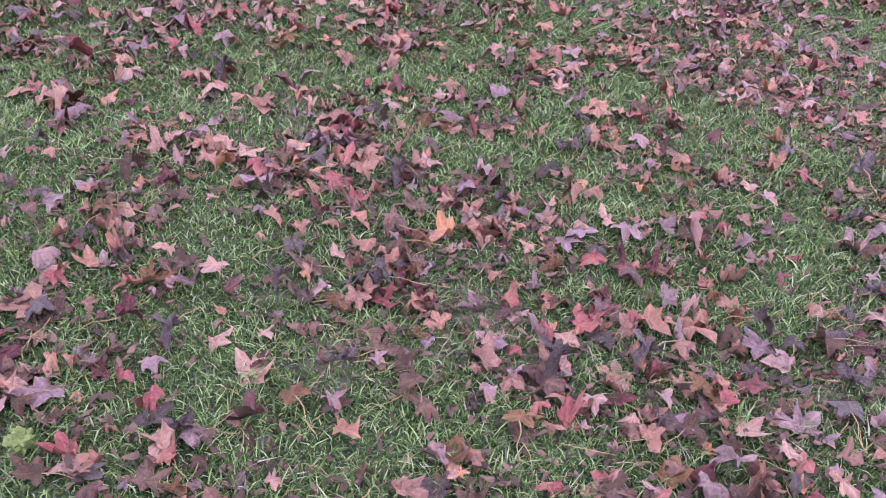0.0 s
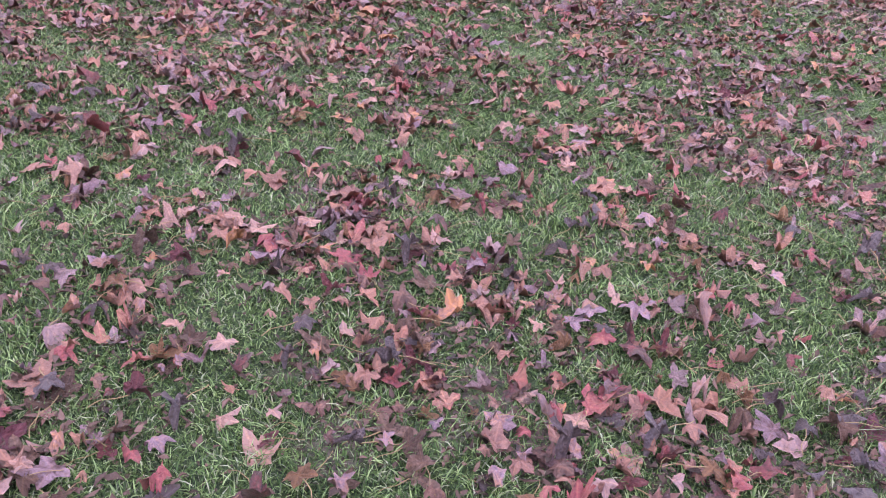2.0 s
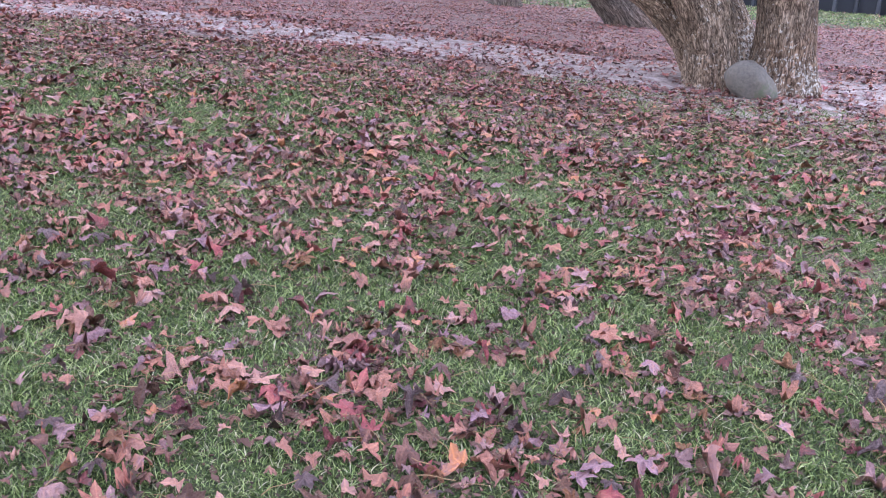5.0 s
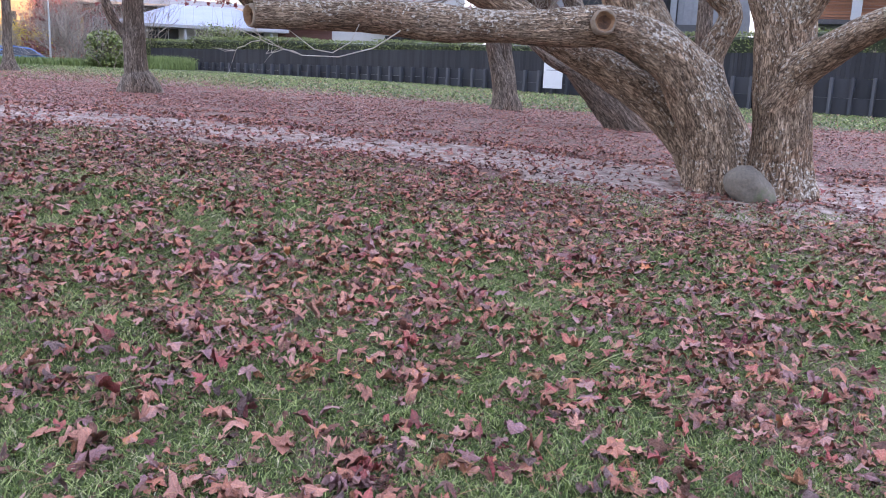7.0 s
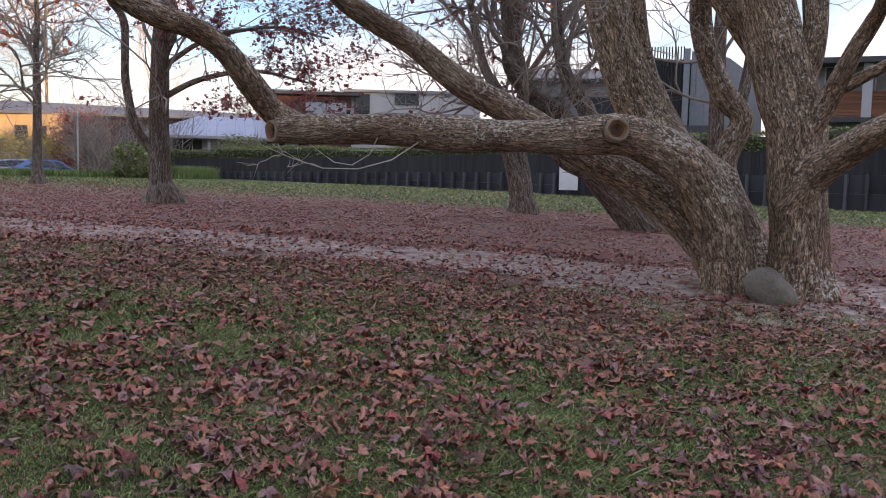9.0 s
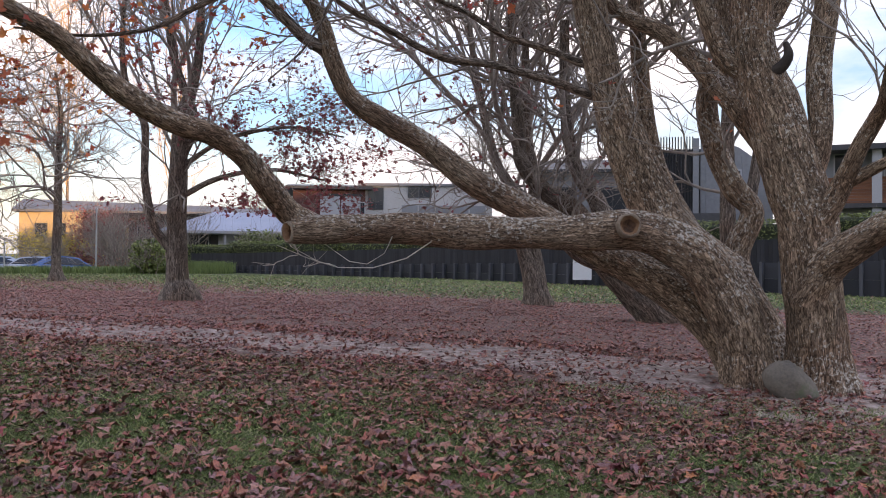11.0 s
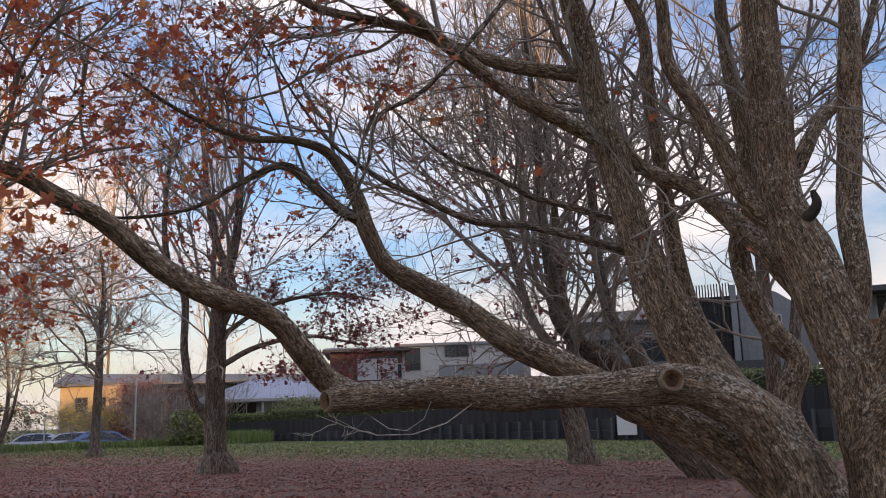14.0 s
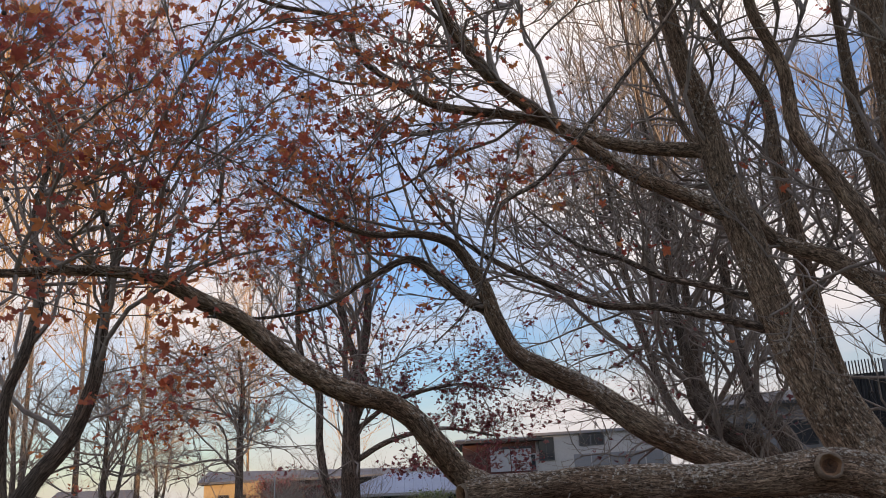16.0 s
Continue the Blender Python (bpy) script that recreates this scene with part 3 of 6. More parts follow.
# ---------------------------------------------------------------- ground
def ground_z(x, y):
    """The lawn rises away from the viewer and levels out past the path; an unseen rise, added sunward, shuts off the
    low sun.
    """
    x, y = np.asarray(x, float), np.asarray(y, float)
    along = np.maximum(8.2 - 1.2 * np.logaddexp(0.0, (8.2 - y) / 1.2), -12.0)
    fade = 1 / (1 + np.exp(np.clip((y - 9.5) / 1.5, -60, 60)))
    z = 0.0559 * along - 0.315 * np.tanh(x / 4.5) * (0.25 + 0.75 * fade)
    near = 1 / (1 + np.exp(np.clip((np.hypot(x, y - 4) - 9.0) / 1.0, -60, 60)))
    z = z + near * (0.012 * np.sin(x * 3.1 + y * 1.7) + 0.01 * np.sin(y * 4.3 - x * 2.2) + 0.006 * np.sin(x * 9 + 1) * np.sin(y * 8))
    sunward = 0.94 * x - 0.34 * y
    far = (y - 37.6) * 0.858 - (x + 16.6) * 0.513       # metres past the strip of long grass
    z = z - 0.75 / (1 + np.exp(np.clip((6.0 - far) / 1.2, -60, 60))) / (1 + np.exp(np.clip((x + 22.5) / 1.2, -60, 60)))
    # added ridge out of view, its height set to keep the lawn shaded
    return z + 18.1 / (1 + np.exp(np.clip((50.0 - sunward) / 3.0, -60, 60)))


def patch(x, y, scale, seed):
    return noise.noise((x * scale + seed, y * scale - seed, seed * 0.7)) + 0.5 * noise.noise((x * scale * 2.3, y * scale * 2.3 + seed, seed))


def path_mid(x):
    return 8.22 + 0.08 * np.sin(x * 0.9 + 1.0)


def lawn_amount(x, y):
    """0 to 1: how green the ground is."""
    if y > 17:
        line = 30.0 - 0.535 * x      # along the fence
        k = (line - y)
        return 1.0 if k < 9 - 0.12 * x else max(0.0, 1 - (k - 9 + 0.12 * x) / 5)
    if y > 7.2:
        return 0.0
    g = 0.62 + 0.55 * patch(x, y, 0.75, 3.0)
    if y > 5.2:
        g -= (y - 5.2) * 0.42
    return min(1.0, max(0.0, g))


def litter_amount(x, y):
    if y > 17:
        return 1.0 - 0.82 * lawn_amount(x, y)
    if abs(y - path_mid(x)) < 0.62 + 0.25 * patch(x, y, 0.8, 8.0):
        return 0.30
    g = 0.80 - 1.0 * patch(x, y, 0.75, 3.0)
    if y > 4.0:
        g += 0.14 + 0.16 * min(2.0, y - 4.0)
    if x > 0.2 and 6.4 < y < 8.2:
        g *= 0.55
    return min(1.5, max(0.12, g * drifts(x, y)))


PILES = ((-0.39, 1.52, 0.16), (-0.30, 1.26, 0.13), (-0.20, 1.48, 0.10), (0.73, 1.50, 0.12), (0.90, 1.62, 0.16), (1.02, 1.83, 0.18), (0.82, 1.40, 0.12),
         (0.48, 1.17, 0.07), (1.12, 1.47, 0.10))   # x, y, half width of small drifts


def drifts(x, y):
    """Small gatherings of leaves, a hand or two across."""
    return max(0.3, 1.0 + 1.7 * noise.noise((x * 3.1 + 5.0, y * 3.6, 1.7)))


def near_litter(x, y):
    """Leaf cover of the lawn by the viewer, with small drifts."""
    return 0.46 * litter_amount(x, y) * drifts(x, y) + 0.05 + sum(0.8 * math.exp(-((x - a) ** 2 + (y - b) ** 2) / (r * r)) for a, b, r in PILES)


def axis_steps(spans):
    out = []
    for a, b, s in spans:
        out += list(np.arange(a, b, s))
    return np.array(out + [spans[-1][1]])


gx = axis_steps([(-2500, -300, 200), (-300, -60, 20), (-60, -12, 2), (-12, -4, 0.4), (-4, 5, 0.1), (5, 12, 0.4), (12, 140, 3), (140, 300, 20), (300, 2500, 200)])
gy = axis_steps([(-400, -120, 20), (-120, -20, 4), (-20, -2, 1.0), (-2, 0.6, 0.2), (0.6, 9.6, 0.1), (9.6, 20, 0.4), (20, 60, 1.0), (60, 300, 15), (300, 4000, 200)])
GX, GY = np.meshgrid(gx, gy)
GZ = ground_z(GX, GY)
nx, ny = len(gx), len(gy)
ii, jj = np.meshgrid(np.arange(ny - 1), np.arange(nx - 1), indexing="ij")
ground_mesh = fast_mesh("ground", np.stack([GX, GY, GZ], -1).reshape(-1, 3),
                        np.stack([ii * nx + jj, ii * nx + jj + 1, (ii + 1) * nx + jj + 1, (ii + 1) * nx + jj], -1).reshape(-1, 4), None, smooth=True)
lawn = [lawn_amount(x, y) if abs(x) < 60 and -3 < y < 70 else 0.6 for x, y in zip(GX.ravel(), GY.ravel())]
ground_mesh.attributes.new("lawn", "FLOAT", "POINT").data.foreach_set("value", lawn)
soil = [1.0 if (abs(y - path_mid(x)) < 0.78 or (x > 0.3 and 6.6 < y < 8.6)) and abs(x) < 40 else 0.0 for x, y in zip(GX.ravel(), GY.ravel())]
ground_mesh.attributes.new("soil", "FLOAT", "POINT").data.foreach_set("value", soil)


def ground_material():
    m = bpy.data.materials.new("lawn_soil_and_leaf_mould")
    m.use_nodes = True
    n, l = m.node_tree.nodes, m.node_tree.links
    bsdf = n["Principled BSDF"]
    bsdf.inputs["Roughness"].default_value = 0.95
    tc = n.new("ShaderNodeTexCoord")

    def noisy(scale, detail, colors, low=0.35, high=0.65):
        t, r = n.new("ShaderNodeTexNoise"), n.new("ShaderNodeValToRGB")
        t.inputs["Scale"].default_value, t.inputs["Detail"].default_value, t.inputs["Roughness"].default_value = scale, detail, 0.7
        l.new(tc.outputs["Object"], t.inputs["Vector"])
        el = r.color_ramp.elements
        while len(el) < len(colors):
            el.new(0.5)
        for i, c in enumerate(colors):
            el[i].position, el[i].color = low + (high - low) * i / (len(colors) - 1), (*c, 1)
        l.new(t.outputs["Fac"], r.inputs["Fac"])
        return t, r.outputs["Color"]

    def mask(name, wobble):
        a, t, s, r = n.new("ShaderNodeAttribute"), n.new("ShaderNodeTexNoise"), n.new("ShaderNodeMath"), n.new("ShaderNodeValToRGB")
        a.attribute_name = name
        t.inputs["Scale"].default_value, t.inputs["Detail"].default_value = wobble, 5.0
        l.new(tc.outputs["Object"], t.inputs["Vector"])
        s.operation = "ADD"
        l.new(a.outputs["Fac"], s.inputs[0])
        l.new(t.outputs["Fac"], s.inputs[1])
        r.color_ramp.elements[0].position, r.color_ramp.elements[1].position = 0.80, 1.0
        l.new(s.outputs[0], r.inputs["Fac"])
        return r.outputs["Color"]

    fine, mould = noisy(38, 8, ((0.065, 0.044, 0.037), (0.165, 0.102, 0.084), (0.26, 0.165, 0.138), (0.19, 0.12, 0.10)))
    _, green = noisy(140, 6, ((0.009, 0.012, 0.005), (0.052, 0.07, 0.021), (0.185, 0.235, 0.07)))
    _, sand = noisy(9, 8, ((0.19, 0.14, 0.118), (0.36, 0.285, 0.25), (0.56, 0.465, 0.42)))
    m1, m2 = n.new("ShaderNodeMixRGB"), n.new("ShaderNodeMixRGB")
    l.new(mask("lawn", 6.0), m1.inputs["Fac"])
    l.new(mould, m1.inputs["Color1"])
    l.new(green, m1.inputs["Color2"])
    l.new(mask("soil", 2.2), m2.inputs["Fac"])
    l.new(m1.outputs["Color"], m2.inputs["Color1"])
    l.new(sand, m2.inputs["Color2"])
    l.new(m2.outputs["Color"], bsdf.inputs["Base Color"])
    b = n.new("ShaderNodeBump")
    b.inputs["Strength"].default_value, b.inputs["Distance"].default_value = 0.7, 0.03
    l.new(fine.outputs["Fac"], b.inputs["Height"])
    l.new(b.outputs["Normal"], bsdf.inputs["Normal"])
    return m


ground_mesh.materials.append(ground_material())
ground = tagged(new("ground", ground_mesh), "autumn park lawn with worn dirt track and leaf mould", "ground", kind="structure")

# ---------------------------------------------------------------- trees
def tree_base(x, y, label, group=""):
    return empty("sweetgum_tree", pose(x, y, float(ground_z(x, y))), label, "tree", group)


def under(tree, me):
    """Moves a mesh in world coordinates into the tree's own."""
    me.transform(tree.matrix_basis.inverted())
    return me


def add_limb(tree, name, points, mat, seg=18, step=0.07, rough=0.05, label="", **more):
    return part(name, under(tree, limb_mesh(name, points, mat, seg, step, rough, seed=len(points) * 1.7, **more)), tree, label)


def sprout(tw, points, count, length, r, level, lean, up=0.2, start=0.2, leafy=0.0, spread=0.75, **more):
    """Side branches along a limb; lean: the way in which they bend off."""
    s = spline(points, 0.1)
    n = len(s)
    for k in range(count):
        f = start + (1 - start) * (k + tw.rnd.random()) / count
        i = min(n - 2, int(f * (n - 1)))
        t = s[i + 1, :3] - s[i, :3]
        t /= np.linalg.norm(t) + 1e-9
        d = t * 0.5 + np.array(lean) + np.array([tw.rnd.gauss(0, 0.6), tw.rnd.gauss(0, 0.6), tw.rnd.gauss(0, 0.5)])
        rr = min(r, s[i, 3] * 0.55) * tw.rnd.uniform(0.6, 1.1)
        tw.begin()
        tw.grow(s[i, :3], d, length * tw.rnd.uniform(0.6, 1.3), rr, level, up=up, leafy=leafy, spread=spread, **more)


def boughs(tree, tw, mat):
    """Links each gathered bough, with its twigs, as a part."""
    tw.begin()
    for v, f in tw.groups:
        part("bough", under(tree, fast_mesh("bough", v, f, mat)), tree)


def longer(points, up, r):
    """Lets a limb taper off past its last point."""
    a, b = Vector(points[-2][:3]), Vector(points[-1][:3])
    d = ((b - a).normalized() + Vector((0.1 * math.sin(b.x * 9), 0.1 * math.cos(b.y * 7), 0.35))).normalized()
    c, e = b + d * up * 0.5, b + d * up + Vector((0, 0, up * 0.12))
    return points + [(c.x, c.y, c.z, points[-1][3] * 0.7), (e.x, e.y, e.z, r)]


def crown_leaves(tree, tw, mat, size, seed, name="foliage"):
    rng = np.random.default_rng(seed)
    tips = [q for q, c in tw.tips if tw.rnd.random() < c]
    if not tips:
        return
    q = np.repeat(np.array(tips), rng.integers(1, 4, len(tips)), axis=0)
    q = q + rng.normal(0, 0.055, q.shape)
    q[:, 2] -= 0.04
    sz = rng.choice((0.4, 0.55, 0.7, 0.9, 1.1), len(q)) * rng.uniform(0.85, 1.1, len(q)) * size / 2
    pts, k = many_leaves(rng, q, sz, leaf_rim(False), 0.9, 0.7)
    pts = pts + q[:, None, :]
    ob = part(name, under(tree, fast_mesh(name, pts.reshape(-1, 3), leaf_faces(len(q), k), mat)), tree)
    tagged(ob, kind="stuff")


def hung_seed_balls(tree, tw, count, seed):
    """Dry round seed heads that dangle from the twig ends."""
    rng = np.random.default_rng(seed)
    bm = bmesh.new()
    bmesh.ops.create_icosphere(bm, subdivisions=1, radius=1.0)
    bm.verts.ensure_lookup_table()
    unit, faces = np.array([v.co[:] for v in bm.verts]), np.array([[v.index for v in f.verts] for f in bm.faces])
    bm.free()
    ends = np.array(tw.ends)
    q = ends[rng.integers(0, len(ends), count)] - np.array([0, 0, 0.05])
    v = q[:, None, :] + unit[None] * rng.uniform(0.010, 0.016, count)[:, None, None]
    f = faces[None] + (np.arange(count) * len(unit))[:, None, None]
    t = Twigs(seed)
    for a in q:
        t.tube([tuple(a), (a[0], a[1], a[2] + 0.052)], 0.0016, 0.0016, 3)
    tagged(part("seed_head", under(tree, fast_mesh("seed_head", v.reshape(-1, 3), f.reshape(-1, 3), DEAD_WOOD, True)), tree, "small dark round seed heads"), kind="stuff")
    tagged(part("seed_stalk", under(tree, t.made("seed_stalk", TWIG)), tree), kind="stuff")


# the old leaning tree with the long horizontal limb
old_tree = tree_base(2.0, 7.95, "old spreading sweetgum with a long horizontal limb and red leaves")
stem_left = [(1.85, 7.85, 0.32, 0.215), (1.80, 7.81, 0.65, 0.225), (1.65, 7.73, 1.02, 0.228), (1.39, 7.66, 1.39, 0.208), (1.03, 7.58, 1.58, 0.178),
    (0.75, 7.49, 1.63, 0.172), (0.38, 7.44, 1.60, 0.153), (-0.09, 7.36, 1.59, 0.134), (-0.56, 7.25, 1.60, 0.151), (-1.01, 7.11, 1.62, 0.135),
    (-1.45, 6.94, 1.61, 0.120), (-1.69, 6.81, 1.60, 0.118), (-1.90, 6.69, 1.58, 0.103)]
under_limb = [(1.84, 8.12, 0.34, 0.180), (1.66, 8.14, 0.69, 0.195), (1.33, 8.16, 1.01, 0.183), (0.88, 8.19, 1.29, 0.164), (0.46, 8.14, 1.51, 0.143),
    (-0.06, 8.02, 1.80, 0.135), (-0.59, 7.86, 2.08, 0.121), (-1.00, 7.69, 2.40, 0.106), (-1.38, 7.49, 2.62, 0.099), (-1.60, 7.33, 2.78, 0.084),
    (-1.72, 7.18, 3.06, 0.078), (-1.78, 7.06, 3.36, 0.064), (-1.92, 6.80, 3.67, 0.047), (-2.13, 6.50, 3.73, 0.034), (-2.42, 6.15, 3.68, 0.026)]
left_rising_limb = [(-1.77, 6.91, 1.60, 0.125), (-1.97, 6.82, 1.74, 0.113), (-2.09, 6.50, 2.01, 0.102), (-2.19, 6.35, 2.18, 0.091), (-2.33, 6.12, 2.30, 0.087),
    (-2.48, 5.82, 2.35, 0.087), (-2.72, 5.53, 2.52, 0.083), (-2.86, 5.33, 2.68, 0.076), (-2.96, 5.08, 2.83, 0.069), (-3.09, 4.80, 2.93, 0.059),
    (-3.21, 4.58, 3.03, 0.054), (-3.25, 4.28, 3.02, 0.041), (-3.39, 3.91, 2.97, 0.033), (-3.48, 3.36, 2.84, 0.024)]
stem_middle = [(1.74, 8.22, 1.16, 0.248), (1.23, 8.28, 1.57, 0.250), (1.01, 8.30, 1.94, 0.229), (0.77, 8.25, 2.52, 0.200), (0.58, 8.25, 3.13, 0.163),
    (0.44, 8.20, 3.78, 0.156), (0.32, 8.15, 4.28, 0.137), (0.22, 8.02, 5.02, 0.128), (0.09, 7.85, 5.62, 0.096),
    (0.01, 7.75, 6.40, 0.076)]
m_left = [(0.48, 8.27, 3.92, 0.084), (0.01, 7.95, 4.15, 0.080), (-0.40, 7.71, 4.36, 0.076), (-0.77, 7.45, 4.62, 0.068), (-1.22, 7.04, 4.96, 0.063),
    (-1.47, 6.76, 5.17, 0.055), (-1.63, 6.50, 5.42, 0.051), (-1.78, 6.13, 5.82, 0.043)]
m_left_b = [(0.23, 8.11, 4.64, 0.079), (-0.48, 7.80, 4.72, 0.068), (-0.83, 7.54, 4.80, 0.056), (-1.31, 7.22, 4.95, 0.048), (-1.95, 6.70, 4.98, 0.040),
    (-2.24, 6.37, 5.12, 0.032), (-2.47, 6.15, 5.32, 0.028), (-2.59, 5.98, 5.65, 0.024), (-2.99, 5.51, 5.65, 0.017)]
m_thin_a = [(0.49, 8.25, 2.90, 0.047), (0.10, 8.14, 3.04, 0.043), (-0.40, 7.89, 3.15, 0.038), (-0.85, 7.72, 3.19, 0.033), (-1.26, 7.42, 3.37, 0.029),
    (-1.62, 7.22, 3.55, 0.024), (-1.97, 6.99, 3.83, 0.016)]
m_thin_b = [(0.42, 8.25, 3.20, 0.039), (0.02, 8.23, 3.37, 0.035), (-0.36, 8.20, 3.50, 0.031), (-0.71, 8.15, 3.72, 0.026), (-1.09, 8.08, 3.89, 0.018)]
b_fork = [(-1.75, 7.18, 3.15, 0.056), (-1.92, 7.01, 3.24, 0.055), (-2.11, 6.83, 3.44, 0.043), (-2.29, 6.65, 3.57, 0.034), (-2.54, 6.42, 3.40, 0.026),
    (-2.84, 6.16, 3.14, 0.018)]
hanging_vine = [(0.25, 6.56, 5.39, 0.016), (-0.12, 6.43, 4.89, 0.018), (-0.56, 6.26, 4.30, 0.020), (-0.91, 6.09, 3.87, 0.017), (-1.21, 5.90, 3.63, 0.017),
    (-1.29, 5.88, 3.26, 0.013), (-1.47, 5.81, 2.87, 0.008), (-1.72, 5.72, 2.61, 0.006)]
stem_right = [(2.40, 7.83, 0.31, 0.262), (2.38, 7.79, 0.75, 0.242), (2.33, 7.79, 1.23, 0.243), (2.29, 7.77, 1.70, 0.253), (2.17, 7.75, 2.08, 0.248),
    (1.99, 7.74, 2.66, 0.232), (1.82, 7.71, 3.16, 0.192), (1.81, 7.66, 3.64, 0.168), (1.80, 7.62, 4.27, 0.154), (1.79, 7.54, 4.93, 0.138),
    (1.70, 7.39, 5.79, 0.098)]
r_fork_right = [(2.23, 7.74, 1.93, 0.126), (2.38, 7.76, 2.41, 0.104), (2.37, 7.76, 2.99, 0.101), (2.44, 7.74, 3.63, 0.102), (2.50, 7.68, 4.30, 0.095),
    (2.55, 7.62, 4.94, 0.084)]
r_fork_left = [(1.88, 7.70, 2.91, 0.109), (1.59, 7.69, 3.14, 0.095), (1.39, 7.62, 3.61, 0.081), (1.20, 7.53, 3.99, 0.070), (0.98, 7.45, 4.42, 0.063),
    (0.96, 7.35, 4.97, 0.056), (0.79, 7.17, 5.48, 0.048), (0.80, 7.07, 5.86, 0.040)]
r_low = [(2.27, 7.72, 1.04, 0.167), (2.40, 7.59, 1.33, 0.160), (2.55, 7.35, 1.50, 0.135), (2.75, 6.98, 1.68, 0.110), (3.05, 6.45, 1.86, 0.082)]
r_high = [(2.33, 7.66, 1.65, 0.112), (2.48, 7.52, 1.97, 0.087), (2.58, 7.34, 2.28, 0.070), (2.67, 7.21, 2.49, 0.062), (2.66, 6.96, 2.60, 0.051)]
r_high_b = [(2.52, 7.51, 2.01, 0.054), (2.66, 7.42, 2.09, 0.050), (2.89, 7.14, 2.25, 0.037)]
rear_stem = [(2.13, 8.11, 0.36, 0.170), (2.05, 8.32, 0.75, 0.158), (1.82, 8.61, 1.36, 0.137), (1.98, 8.64, 1.82, 0.107), (1.80, 8.66, 2.08, 0.115),
    (1.63, 8.69, 2.48, 0.107), (1.56, 8.69, 2.95, 0.102), (1.70, 8.59, 3.31, 0.096), (1.68, 8.59, 4.21, 0.084), (1.60, 8.60, 4.99, 0.068)]
rear_stem_b = [(1.67, 8.03, 1.13, 0.112), (1.26, 8.93, 1.92, 0.126), (1.06, 9.04, 2.45, 0.110), (0.96, 9.05, 3.10, 0.093), (0.90, 9.05, 3.93, 0.080),
    (0.84, 9.05, 4.79, 0.071), (0.81, 9.06, 5.56, 0.064), (0.46, 8.97, 6.31, 0.049)]
rear_diag = [(2.10, 8.22, 2.28, 0.106), (1.80, 8.37, 2.78, 0.109), (1.50, 8.51, 3.18, 0.100), (1.16, 8.64, 3.56, 0.085), (0.70, 8.75, 3.85, 0.073),
    (0.43, 8.75, 4.29, 0.056)]
r_back = [(1.84, 7.72, 3.20, 0.075), (2.03, 7.90, 3.50, 0.074), (2.27, 7.99, 3.91, 0.060), (2.53, 8.03, 4.17, 0.048), (2.77, 7.97, 4.75, 0.036)]
hook = [(1.95, 7.59, 2.94, 0.046), (2.03, 7.52, 2.98, 0.049), (2.07, 7.47, 3.06, 0.041), (2.04, 7.44, 3.16, 0.022)]


def rooted(points, flare=1.15, sink=0.25):
    """A flaring foot that goes into the ground."""
    (x, y, z, r), (x2, y2, z2, r2) = points[:2]
    k = min(0.8, 0.28 / max(0.1, z2 - z))
    knee = (x + (x2 - x) * k, y + (y2 - y) * k, z + (z2 - z) * k, (r + (r2 - r) * k) * 1.0)
    return [(x, y, z - sink, r * flare * 1.15), (x, y, z + 0.01, r * flare), knee] + points[1:]


r_low, r_high, r_high_b = longer(r_low, 0.9, 0.05), longer(r_high, 1.0, 0.012), longer(r_high_b, 0.8, 0.01)
stem_middle, stem_right, r_fork_right, r_fork_left = (longer(q, 2.4, 0.05) for q in (stem_middle, stem_right, r_fork_right, r_fork_left))
rear_stem, rear_stem_b, m_left, r_back, rear_diag = (longer(q, 1.8, 0.02) for q in (rear_stem, rear_stem_b, m_left, r_back, rear_diag))
m_left_b, under_limb, left_rising_limb, m_thin_a, m_thin_b, b_fork = (longer(q, 1.0, 0.008) for q in (m_left_b, under_limb, left_rising_limb, m_thin_a, m_thin_b, b_fork))
add_limb(old_tree, "trunk", rooted(stem_left), BARK, 72, 0.03, 0.06, flutes=0.16, roots=0.10)
add_limb(old_tree, "trunk", rooted(stem_right), BARK, 72, 0.03, 0.06, flutes=0.18, roots=0.10)
add_limb(old_tree, "limb", rooted(under_limb), BARK, 56, 0.035, 0.06, flutes=0.16, roots=0.10)
add_limb(old_tree, "limb", stem_middle, BARK, 32, 0.045, 0.05)
for pts, seg in ((left_rising_limb, 22), (m_left, 18), (m_left_b, 16), (r_fork_right, 24), (r_fork_left, 22), (r_low, 28), (r_high, 22), (r_high_b, 14),
                 (rooted(rear_stem, 1.1, 0.4), 24), (rear_stem_b, 20), (rear_diag, 20), (r_back, 14)):
    add_limb(old_tree, "limb", pts, BARK, seg, 0.05, 0.06)
for pts in (m_thin_a, m_thin_b, b_fork):
    add_limb(old_tree, "branch", pts, BARK_FAR, 10, 0.06, 0.08)
add_limb(old_tree, "branch", hanging_vine, BARK_FAR, 10, 0.06, 0.08, "thin grey branch hanging across the crown")
add_limb(old_tree, "broken_stub", hook, DEAD_WOOD, 12, 0.02, 0.10, "short dark hooked stub of a broken branch")

